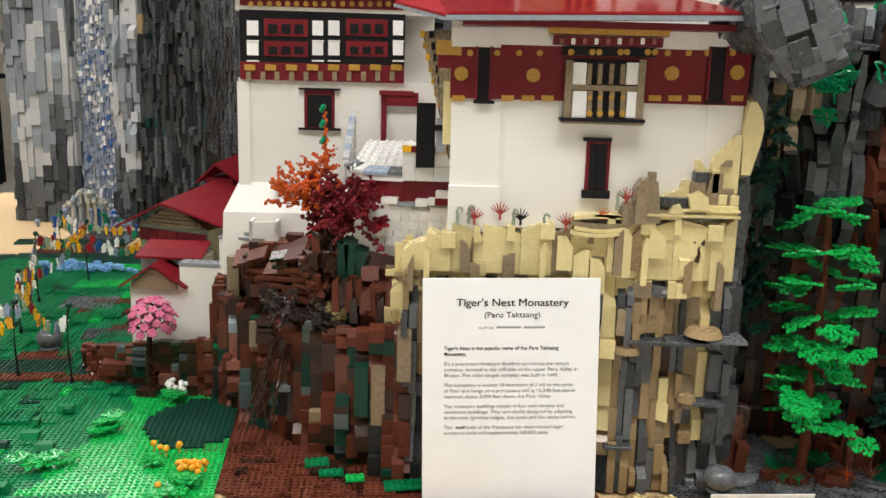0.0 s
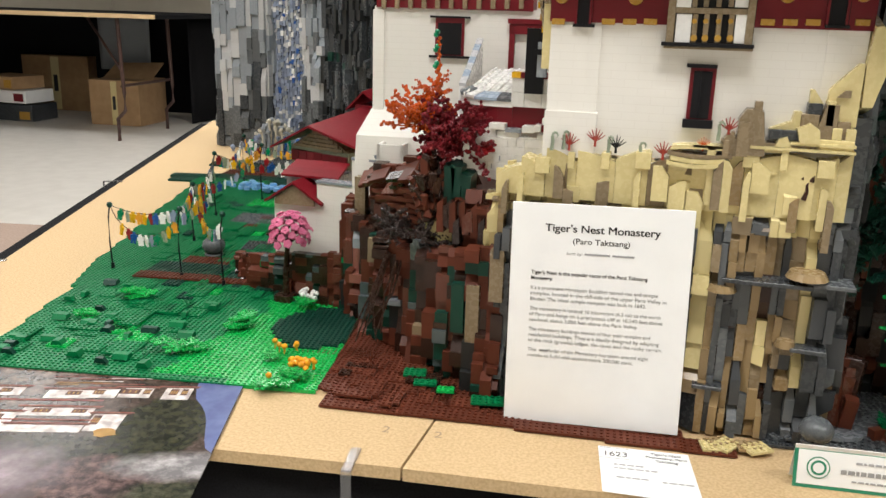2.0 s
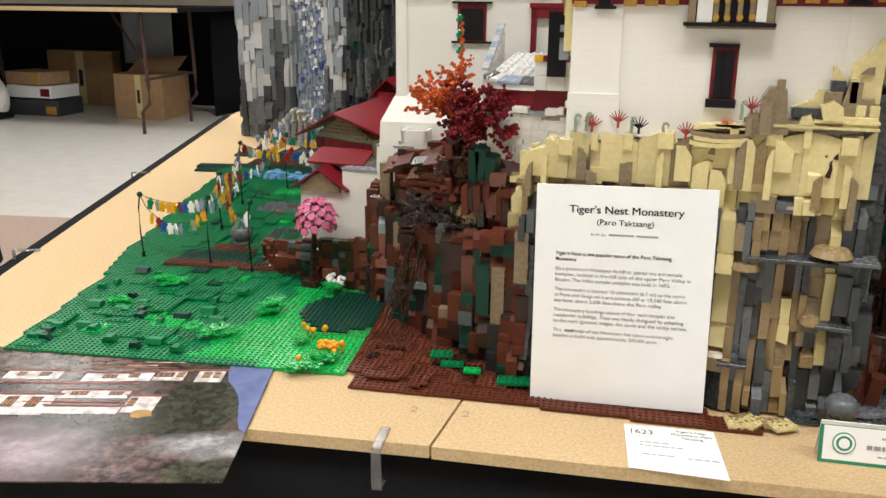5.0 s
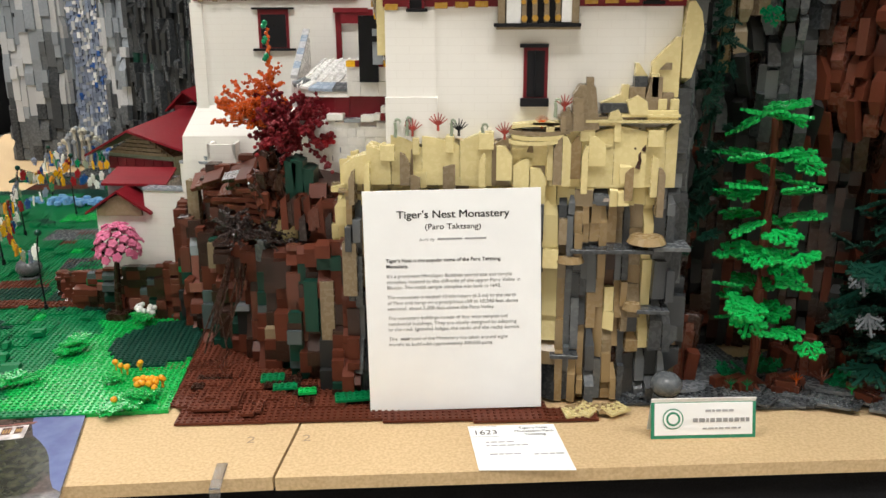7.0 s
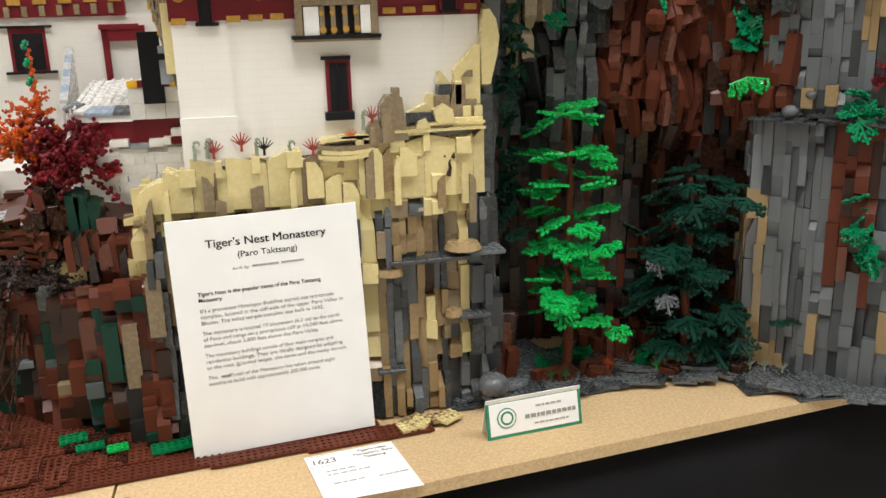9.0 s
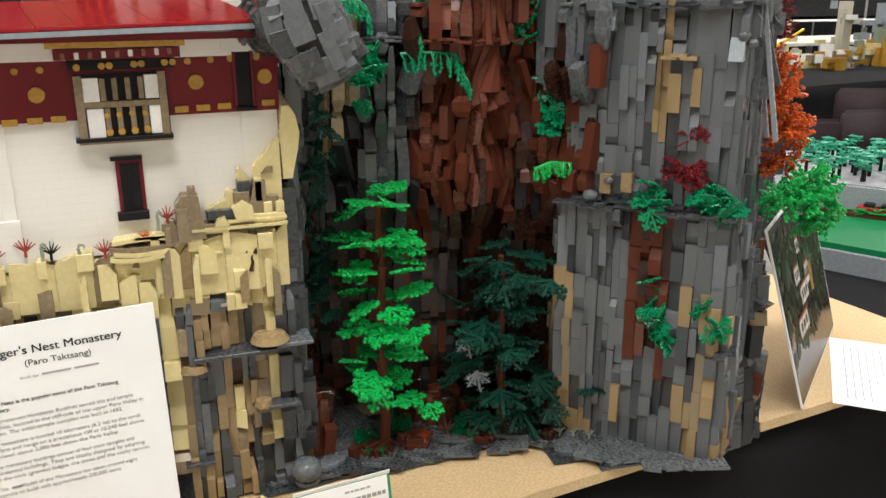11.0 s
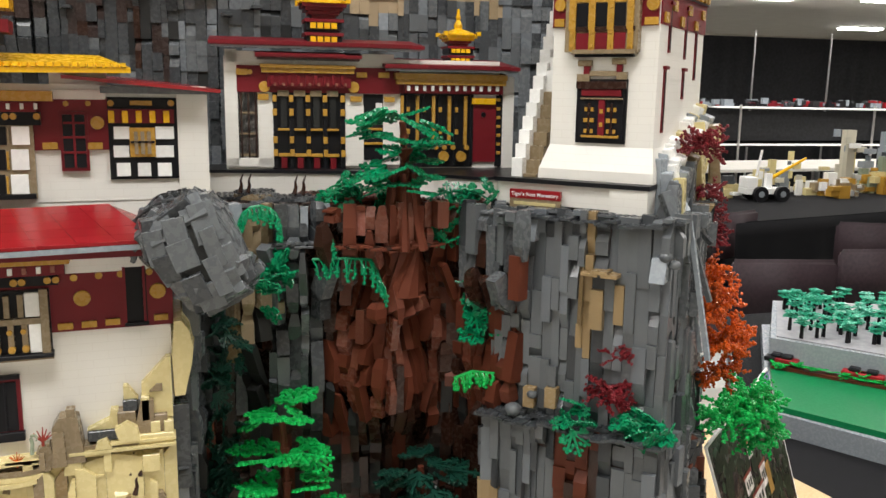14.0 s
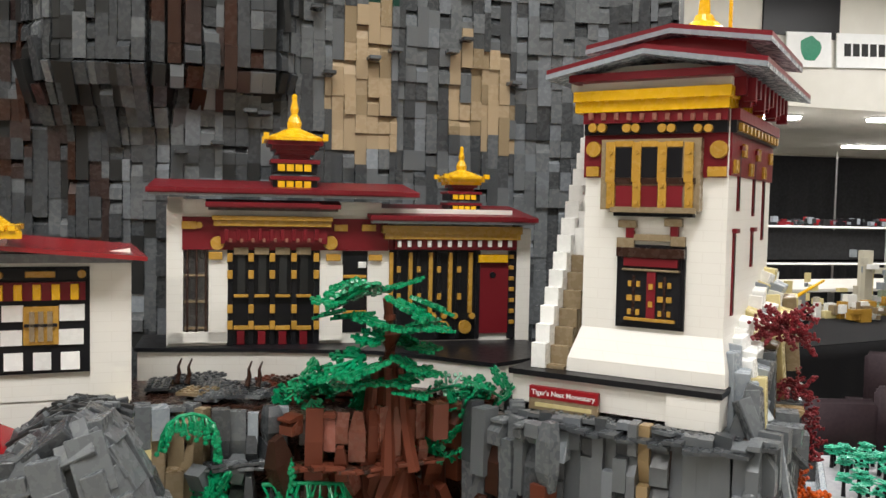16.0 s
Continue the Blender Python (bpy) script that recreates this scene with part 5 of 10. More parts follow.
# ---- the information sheet ----
sheet = thing("information_sheet", pose(0.0, 0.094, 0.004, -5.0, -1.0, 5.5), "white printed sheet on stiff board leaning against the cliff", "sign")
SW, SH = 0.2159, 0.2794
bm = bmesh.new()
add_box(bm, 0, SW, 0, 0.003, 0, SH, 0.0004)
part("board", bm, M["paper"], sheet)


def line(words, x, z, size, mat="ink", bold=0.0, align="LEFT", shear=0.0, per=0.00264):
    text_mesh("lettering", words, size, mat, sheet, pose(x, -0.0004, z) @ UP, bold, align, shear, len(words) * per)


line("Tiger's Nest Monastery", SW / 2 + 0.001, 0.2455, 0.0132, "ink", 0.0, "CENTER", 0.0, 0.0062)
line("Tiger's Nest Monastery", SW / 2 + 0.0014, 0.2455, 0.0132, "ink", 0.0, "CENTER", 0.0, 0.0062)
line("(Paro Taktsang)", SW / 2 + 0.001, 0.2315, 0.0098, "ink", 0.0, "CENTER", 0.0, 0.0045)
line("built by", SW / 2 - 0.031, 0.2175, 0.0048, "greyink", 0.0, "CENTER", 0.25, 0.0024)
box("lettering_bar", SW / 2 - 0.018, SW / 2 + 0.012, -0.0005, 0.0, 0.2182, 0.2204, "greyink", sheet)
box("lettering_bar", SW / 2 + 0.015, SW / 2 + 0.041, -0.0005, 0.0, 0.2182, 0.2204, "greyink", sheet)
for k, (words, bold) in enumerate((
        ("Tiger's Nest is the popular name of the Paro Taktsang", 0.00008), ("Monastery.", 0.00012), ("", 0),
        ("It's a prominent Himalayan Buddhist sacred site and temple", 0), ("complex, located in the cliff-side of the upper Paro Valley in", 0),
        ("Bhutan. The initial temple complex was built in 1692.", 0), ("", 0),
        ("The monastery is located 10 kilometers (6.2 mi) to the north", 0), ("of Paro and hangs on a precipitous cliff at 10,240 feet above", 0),
        ("sea-level, about 3,000 feet above the Paro Valley.", 0), ("", 0),
        ("The monastery buildings consist of four main temples and", 0), ("residential buildings. They are ideally designed by adapting", 0),
        ("to the rock (granite) ledges, the caves and the rocky terrain.", 0), ("", 0),
        ("This       Model of the Monastery has taken around eight", 0), ("months to build with approximately 200,000 parts.", 0))):
    if words:
        line(words, 0.0262, 0.1915 - k * 0.0072 + (0.0022 * (k > 2) + 0.0022 * (k > 6) + 0.0022 * (k > 10) + 0.0022 * (k > 14)), 0.0063, "bodyink" if not bold else "ink", bold * 0.6)
box("lettering_bar", 0.041, 0.052, -0.0005, 0.0, 0.0925, 0.0952, "bodyink", sheet)

# pencilled figures on the boards beside the seam
M["pencil"] = surface("pencil", (0.30, 0.22, 0.14), (0.36, 0.26, 0.17), 60, 0.8)
text_mesh("pencil_mark", "2", 0.022, "pencil", table, pose(-0.131, 0.012, 0.00005, 0, 0, 9))
text_mesh("pencil_mark", "2", 0.022, "pencil", table, pose(-0.066, 0.022, -0.00045, 0, 0, 9))

# ---- small cards on the table edge ----
card = thing("entry_card", pose(0.124, 0.068, 0.0006, 0, 0, 7.5), "white printed entry card lying over the board's edge", "card")
bm = bmesh.new()
slab(bm, [(0, 0, 0.0008), (0.106, 0, 0.0008), (0.112, -0.108, 0.0008), (0.004, -0.102, 0.0008)], 0.0005)
part("paper", bm, M["paper"], card)
for words, y in (("Tiger's Nest", -0.0105), ("Monastery, Paro", -0.0185), ("Taktsang", -0.0265)):
    text_mesh("lettering", words, 0.0072, "ink", card, pose(0.079, y, 0.0011), 0, "CENTER")
text_mesh("lettering", "1623", 0.015, "ink", card, pose(0.020, -0.022, 0.0011), 0, "CENTER")
for x0, x1, y in ((0.018, 0.052, -0.042), (0.018, 0.07, -0.050), (0.020, 0.058, -0.070), (0.071, 0.108, -0.072)):
    k = x0
    while k < x1 - 0.003:
        w = 0.004 + 0.005 * math.sin(k * 700) ** 2
        box("lettering_bar", k, min(k + w, x1), y, y + 0.0024, 0.0008, 0.0011, "greyink", card)
        k += w + 0.0018
for q in ((0.002, 0.036, -0.0275, -0.0269), (0.002, 0.036, -0.003, -0.0024)):
    box("rule", *q, 0.0008, 0.0011, "greyink", card)

badge = thing("award_sign", pose(0.343, 0.054, 0.0, 0, 0, 6.5), "small folded white sign with green border standing on the board", "sign")
lean = pose(0, 0, 0, -12)
for nm, q, m in (("panel", (0, 0.126, 0, 0.0012, 0, 0.047), "greenink"), ("panel_face", (0.004, 0.122, -0.0005, 0.0004, 0.004, 0.043), "paper")):
    bm = bmesh.new()
    add_box(bm, *q, 0, lean)
    part(nm, bm, M[m], badge)
bm = bmesh.new()
add_box(bm, 0, 0.126, 0.0105, 0.0117, 0, 0.047, 0, pose(0, 0.009, 0, 14))
part("back_panel", bm, M["paper"], badge)
for r0, m, d in ((0.0125, "greenink", 0.0009), (0.0112, "paper", 0.0012), (0.0085, "greenink", 0.0015), (0.006, "paper", 0.0018)):
    bm = bmesh.new()
    bmesh.ops.create_cone(bm, cap_ends=True, segments=24, radius1=r0, radius2=r0, depth=0.0006, matrix=lean @ pose(0.026, -d, 0.024, 90))
    part("emblem", bm, M[m], badge)
for x0, x1, z0, z1, m in ((0.05, 0.118, 0.0195, 0.0242, "bodyink"), (0.065, 0.1, 0.032, 0.0345, "greyink"), (0.062, 0.108, 0.011, 0.013, "greyink")):
    bm = bmesh.new()
    k = x0
    while k < x1 - 0.002:
        w = min(0.003 + 0.004 * math.sin(k * 900) ** 2, x1 - k)
        add_box(bm, k, k + w, -0.0012, 0.0, z0, z1, 0, lean)
        k += w + 0.0016
    part("lettering_bar", bm, M[m], badge)

# ---- photographs ----


def photo_material(name, seed, patches=()):
    """A printed photograph: rock ground, then soft patches (centre, radii, softness, grain, two inks)."""
    m, t, b = nodes_of(name)
    tc = t.nodes.new("ShaderNodeTexCoord")
    mp = t.nodes.new("ShaderNodeMapping"); mp.inputs["Location"].default_value = (seed, seed * 2, 0)
    t.links.new(tc.outputs["Object"], mp.inputs[0])
    n = t.nodes.new("ShaderNodeTexNoise"); n.inputs["Scale"].default_value, n.inputs["Detail"].default_value, n.inputs["Roughness"].default_value = 24, 12, 0.78
    t.links.new(mp.outputs[0], n.inputs["Vector"])
    r = t.nodes.new("ShaderNodeValToRGB")
    cols = ((0.30, (0.010, 0.011, 0.007)), (0.44, (0.022, 0.014, 0.010)), (0.52, (0.05, 0.032, 0.025)), (0.60, (0.10, 0.07, 0.055)), (0.72, (0.24, 0.18, 0.16)))
    while len(r.color_ramp.elements) < len(cols):
        r.color_ramp.elements.new(0.5)
    for e, (p, c) in zip(r.color_ramp.elements, cols):
        e.position, e.color = p, (*c, 1)
    t.links.new(n.outputs[0], r.inputs[0])
    sep = t.nodes.new("ShaderNodeSeparateXYZ"); t.links.new(tc.outputs["Object"], sep.inputs[0])
    base = r.outputs[0]
    for cx, cy, rx, ry, edge, grain, ca, cc in patches:
        sh = t.nodes.new("ShaderNodeVectorMath"); sh.operation = "SUBTRACT"; sh.inputs[1].default_value = (cx, cy, 0)
        t.links.new(tc.outputs["Object"], sh.inputs[0])
        sc = t.nodes.new("ShaderNodeVectorMath"); sc.operation = "DIVIDE"; sc.inputs[1].default_value = (rx, ry, 1)
        t.links.new(sh.outputs[0], sc.inputs[0])
        ln = t.nodes.new("ShaderNodeVectorMath"); ln.operation = "LENGTH"; t.links.new(sc.outputs[0], ln.inputs[0])
        rag = t.nodes.new("ShaderNodeTexNoise"); rag.inputs["Scale"].default_value, rag.inputs["Detail"].default_value, rag.inputs["Roughness"].default_value = grain, 8, 0.7
        t.links.new(mp.outputs[0], rag.inputs["Vector"])
        far = t.nodes.new("ShaderNodeMath"); far.operation = "MULTIPLY_ADD"; far.inputs[1].default_value = 1.6
        t.links.new(rag.outputs[0], far.inputs[0]); t.links.new(ln.outputs["Value"], far.inputs[2])
        cut = t.nodes.new("ShaderNodeMapRange"); cut.inputs[1].default_value, cut.inputs[2].default_value = 1.8 + 0.5 * edge, 1.8 - 0.5 * edge
        t.links.new(far.outputs[0], cut.inputs[0])
        fine = t.nodes.new("ShaderNodeTexNoise"); fine.inputs["Scale"].default_value, fine.inputs["Detail"].default_value, fine.inputs["Roughness"].default_value = grain * 3, 10, 0.75
        t.links.new(mp.outputs[0], fine.inputs["Vector"])
        ink = t.nodes.new("ShaderNodeValToRGB")
        ink.color_ramp.elements[0].position, ink.color_ramp.elements[1].position = 0.43, 0.70
        ink.color_ramp.elements[0].color, ink.color_ramp.elements[1].color = (*ca, 1), (*cc, 1)
        t.links.new(fine.outputs[0], ink.inputs[0])
        mix = t.nodes.new("ShaderNodeMix"); mix.data_type = "RGBA"
        t.links.new(cut.outputs[0], mix.inputs[0]); t.links.new(base, mix.inputs[6]); t.links.new(ink.outputs[0], mix.inputs[7])
        base = mix.outputs[2]
    t.links.new(base, b.inputs["Base Color"])
    b.inputs["Roughness"].default_value = 0.22
    b.inputs["Specular IOR Level"].default_value = 0.12
    return m


M["photo_a"] = photo_material("photo_print", 3.3, (
    (-0.30, 0.0, 0.16, 0.07, 0.5, 16, (0.025, 0.016, 0.012), (0.20, 0.14, 0.11)),
    (-0.17, -0.195, 0.11, 0.045, 0.3, 20, (0.006, 0.006, 0.003), (0.075, 0.062, 0.040)),
    (-0.105, -0.255, 0.075, 0.060, 0.3, 20, (0.022, 0.012, 0.012), (0.22, 0.13, 0.12)),
    (-0.31, -0.240, 0.12, 0.060, 0.9, 6, (0.20, 0.155, 0.175), (0.42, 0.35, 0.38)),
    (-0.075, -0.125, 0.062, 0.080, 0.25, 26, (0.005, 0.007, 0.003), (0.065, 0.065, 0.034)),
    (-0.032, -0.222, 0.062, 0.026, 0.8, 8, (0.16, 0.15, 0.155), (0.52, 0.50, 0.50)),
    (-0.02, -0.280, 0.055, 0.030, 0.4, 20, (0.012, 0.015, 0.008), (0.09, 0.09, 0.055)),
))
M["photo_b"] = photo_material("photo_print_dark", 7.1)
M["sky_ink"] = surface("blue_ink", (0.06, 0.085, 0.23), (0.12, 0.155, 0.33), 30, 0.35, spec=0.2)
M["tree_ink"] = surface("dark_green_ink", (0.010, 0.014, 0.008), (0.04, 0.045, 0.025), 120, 0.45, detail=10, spec=0.1)
M["leaf_ink"] = surface("green_leaf_ink", (0.02, 0.05, 0.02), (0.06, 0.10, 0.05), 90, 0.3, detail=10, spec=0.25)
M["mist_ink"] = surface("mist_ink", (0.10, 0.085, 0.08), (0.34, 0.29, 0.30), 16, 0.35, detail=8, spec=0.2)
M["wall_ink"] = surface("wall_ink", (0.36, 0.31, 0.30), (0.82, 0.77, 0.74), 70, 0.35, spec=0.2)
M["roof_ink"] = surface("roof_ink", (0.16, 0.02, 0.02), (0.26, 0.06, 0.03), 60, 0.35, spec=0.2)
M["gold_ink"] = surface("gold_ink", (0.30, 0.16, 0.03), (0.42, 0.24, 0.06), 60, 0.35, spec=0.2)
photo = thing("photo_print", pose(-0.359, 0.0705, 0.0015, 0, 0, 18.5), "large glossy photograph of a cliffside monastery lying on the boards", "photograph")
bm = bmesh.new()
add_box(bm, -0.457, 0, -0.298, 0.06, 0, 0.0018)
part("print", bm, M["photo_a"], photo)
prnd = random.Random(31)


def ink_blob(name, cx, cy, rx, ry, z, mat, parent, n=34, rough=0.22):
    """A ragged printed patch."""
    bm = bmesh.new()
    ring = []
    for k in range(n):
        a = 6.2832 * k / n
        r = 1 + prnd.uniform(-rough, rough)
        ring.append(bm.verts.new((max(-0.456, min(-0.001, cx + rx * r * math.cos(a))), max(-0.297, min(-0.001, cy + ry * r * math.sin(a))), z)))
    bm.faces.new(ring)
    ret = bmesh.ops.extrude_face_region(bm, geom=bm.faces[:])
    bmesh.ops.translate(bm, vec=(0, 0, 0.0002), verts=[v for v in ret["geom"] if isinstance(v, bmesh.types.BMVert)])
    bmesh.ops.recalc_face_normals(bm, faces=bm.faces)
    return part(name, bm, M[mat], parent)


prism("picture_sky", [(-0.066, 0.055), (-0.001, 0.055), (-0.001, -0.190), (-0.010, -0.180), (-0.016, -0.160), (-0.021, -0.135), (-0.026, -0.11), (-0.033, -0.088), (-0.043, -0.068), (-0.054, -0.050), (-0.061, -0.02)], 0.0018, 0.002, "sky_ink", photo)
M["wood_ink"] = surface("dark_wood_ink", (0.03, 0.012, 0.010), (0.16, 0.07, 0.045), 160, 0.4, detail=8, spec=0.12)
for x0, x1, y0, y1, bays in ((-0.100, -0.064, -0.054, -0.020, ((0.2, 0.5), (0.62, 0.85))), (-0.252, -0.196, -0.054, -0.030, ((0.45, 0.8),)), (-0.196, -0.160, -0.052, -0.026, ((0.1, 0.5),)), (-0.158, -0.116, -0.050, -0.022, ((0.0, 0.62), (0.72, 0.95))),
                             (-0.168, -0.128, -0.142, -0.098, ((0.05, 0.3),)), (-0.262, -0.172, -0.104, -0.082, ((0.15, 0.4), (0.7, 0.9))), (-0.366, -0.262, -0.150, -0.096, ((0.1, 0.25), (0.4, 0.55), (0.7, 0.85))), (-0.262, -0.17, -0.146, -0.128, ()), (-0.44, -0.376, -0.172, -0.118, ((0.2, 0.4), (0.6, 0.8))), (-0.36, -0.285, -0.048, -0.024, ((0.2, 0.35), (0.6, 0.8)))):
    h = box("picture_house", x0, x1, y0, y1, 0.0019, 0.0020, "wall_ink", photo)
    box("picture_roof", x0 - 0.006, x1 + 0.006, y1, y1 + 0.004, 0.0019, 0.00212, "wood_ink", h)
    box("picture_roof", x0 - 0.010, x1 + 0.008, y1 + 0.004, y1 + 0.0065, 0.0019, 0.0021, "roof_ink", h)
    for a, c in bays:
        box("picture_window", x0 + (x1 - x0) * a, x0 + (x1 - x0) * c, y0 + (y1 - y0) * 0.38, y0 + (y1 - y0) * 0.92, 0.0020, 0.0021, "wood_ink", h)
        for k in range(3):
            q = x0 + (x1 - x0) * (a + (c - a) * (0.14 + 0.3 * k))
            box("picture_window", q, q + 0.0018, y0 + (y1 - y0) * 0.5, y0 + (y1 - y0) * 0.76, 0.0021, 0.00216, "gold_ink", h)
for k in range(16):
    x, y = prnd.uniform(-0.27, -0.15), -0.016 + 0.0026 * k
    box("picture_roof", x, x + prnd.uniform(0.03, 0.09), y, y + 0.0017, 0.0021 + 0.00001 * k, 0.0022 + 0.00001 * k, prnd.choice(("gold_ink", "roof_ink", "wood_ink", "wood_ink", "wall_ink")), photo)
box("picture_roof", -0.44, -0.17, -0.062, -0.058, 0.0020, 0.0022, "roof_ink", photo)
box("picture_roof", -0.30, -0.16, -0.116, -0.113, 0.0021, 0.0023, "roof_ink", photo)
ink_blob("picture_rock", -0.139, -0.146, 0.014, 0.010, 0.0020, "gold_ink", photo, 16)

easel = thing("photo_board", pose(0, 0, 0), "stiff glossy photograph standing on the table, leaning on the cliff", "photograph")
pl, pc, pr = Vector((1.022, 0.085, 0.306)), Vector((1.137, 0.092, 0.004)), Vector((1.43, 0.338, 0.006))
across, rise = pr - pc, pl - pc
nb = across.cross(rise).normalized()
if nb.y > 0:
    nb = -nb


def ink_quad(name, a0, a1, b0, b1, lift, mat, parent):
    bm = bmesh.new()
    slab(bm, [pc + across * a + rise * b + nb * lift for a, b in ((a0, b0), (a1, b0), (a1, b1), (a0, b1))], 0.0003 if lift > 0 else 0.003, nb)
    return part(name, bm, M[mat], parent)


ink_quad("print", 0, 1, 0, 1, 0.0, "paper", easel)
ink_quad("picture_rock", 0.012, 0.988, 0.012, 0.988, 0.0004, "photo_b", easel)
for mat, count, lift in (("leaf_ink", 120, 0.0006), ("photo_b", 80, 0.0008), ("tree_ink", 330, 0.0010)):
    verts, faces = [], []
    for k in range(count):
        a, b, w, h = prnd.uniform(0.03, 0.96), prnd.uniform(0.22, 0.96), prnd.uniform(0.01, 0.035), prnd.uniform(0.015, 0.06)
        b0 = len(verts)
        for u, v in ((-1, -0.3), (0.2, -1), (1, 0.1), (0.4, 1), (-0.6, 0.7)):
            verts.append(tuple(pc + across * min(max(a + u * w, 0.015), 0.985) + rise * min(max(b + v * h, 0.015), 0.985) + nb * (lift + 0.0000005 * k)))
        faces.append(tuple(range(b0, b0 + 5)))
    me = bpy.data.meshes.new("picture_tree")
    me.from_pydata(verts, [], faces)
    me.materials.append(M[mat])
    ob = new("picture_tree", me)
    ob.parent = easel
    tagged(ob, kind="stuff")
for a, b, w, h in ((0.36, 0.44, 0.16, 0.10), (0.30, 0.58, 0.10, 0.09), (0.52, 0.5, 0.09, 0.12), (0.42, 0.72, 0.06, 0.08), (0.22, 0.3, 0.2, 0.10)):
    q = ink_quad("picture_house", a, a + w, b, b + h, 0.0014, "wall_ink", easel)
    ink_quad("picture_roof", a - 0.01, a + w + 0.01, b + h, b + h + 0.018, 0.0016, "roof_ink", q)
    for k in range(3):
        ink_quad("picture_window", a + w * (0.15 + 0.28 * k), a + w * (0.3 + 0.28 * k), b + h * 0.3, b + h * 0.75, 0.0017, "tree_ink", q)
ink_quad("picture_roof", 0.6, 0.66, 0.42, 0.6, 0.0015, "gold_ink", easel)
ink_quad("picture_sky", 0.7, 0.98, 0.9, 0.985, 0.0015, "sky_ink", easel)
page = thing("printed_page", pose(1.388, 0.305, 0.001, 0, 0, -42), "white printed page lying on the particle board", "paper")
bm = bmesh.new()
add_box(bm, 0, 0.216, -0.28, 0, 0, 0.0006)
part("paper", bm, M["paper"], page)
rnd_page = random.Random(5)
for k in range(15):
    y = -0.255 + 0.07 * (k % 5 == 4)
    while y < -0.035:
        w = rnd_page.uniform(0.008, 0.026)
        box("lettering_bar", 0.022 + k * 0.0118, 0.0238 + k * 0.0118, y, min(y + w, -0.03), 0.0006, 0.0009, "greyink", page)
        y += w + 0.004

# ---- cliffs of moulded pieces ----
SHAPES = {}
QUADS = ((0, 1, 2, 3), (4, 7, 6, 5), (3, 2, 6, 7), (1, 0, 4, 5), (0, 3, 7, 4), (2, 1, 5, 6))


def across_x(profile):
    """A side profile of (y, z) carried across the piece's width."""
    n = len(profile)
    verts = [(-.5, y, z) for y, z in profile] + [(.5, y, z) for y, z in profile]
    return verts, [tuple(range(n)), tuple(range(2 * n - 1, n - 1, -1))] + [(k, (k + 1) % n, n + (k + 1) % n, n + k) for k in range(n)]


def up_z(rings):
    """Rings of four corners (half width, front depth, height) joined upwards."""
    verts = [c for w, d, z in rings for c in ((-w, 0, z), (w, 0, z), (w, -d, z), (-w, -d, z))]
    n = len(rings)
    return verts, [(0, 1, 2, 3), tuple(range(4 * n - 1, 4 * n - 5, -1))] + [(4 * r + k, 4 * r + (k + 1) % 4, 4 * r + 4 + (k + 1) % 4, 4 * r + 4 + k) for r in range(n - 1) for k in range(4)]


KINDS = {
    0: up_z(((.5, 1, 0), (.5, 1, 1))),
    1: up_z(((.5, 1, 0), (.5, .45, 1))),
    2: up_z(((.5, .5, 0), (.5, 1, 1))),
    3: up_z(((.5, 1, 0), (.2, .7, 1))),
    4: ([(-.5, 0, 0), (.5, 0, 0), (.5, -1, 0), (-.5, -.55, 0), (-.5, 0, 1), (.5, 0, 1), (.5, -.9, 1), (-.5, -.45, 1)], [tuple(q) for q in QUADS]),
    5: across_x(((0, 0), (-1, 0), (-1, .55), (-.35, 1), (0, 1))),
    6: across_x(((0, 0), (-.45, 0), (-1, .4), (-1, 1), (0, 1))),
    7: up_z(((.5, 1, 0), (.5, 1, .6), (.26, .5, 1))),
    8: up_z(((.3, .6, 0), (.5, 1, .3), (.5, 1, .75), (.34, .7, 1))),
    9: across_x(((0, 0), (-.8, 0), (-.95, .2), (-1, .45), (-.93, .7), (-.75, .9), (-.5, 1), (0, 1))),
}


def piece_mesh(kind, mat):
    if (kind, mat) not in SHAPES:
        verts, faces = KINDS[kind]
        me = bpy.data.meshes.new("brick")
        me.from_pydata(verts, [], faces)
        me.materials.append(M[mat])
        bm = bmesh.new(); bm.from_mesh(me); bmesh.ops.recalc_face_normals(bm, faces=bm.faces); bm.to_mesh(me); bm.free()
        SHAPES[kind, mat] = me
    return SHAPES[kind, mat]


def pick(rnd, weights):
    r = rnd.random() * sum(w for _, w in weights)
    for c, w in weights:
        r -= w
        if r <= 0:
            return c
    return weights[-1][0]


LATER = []


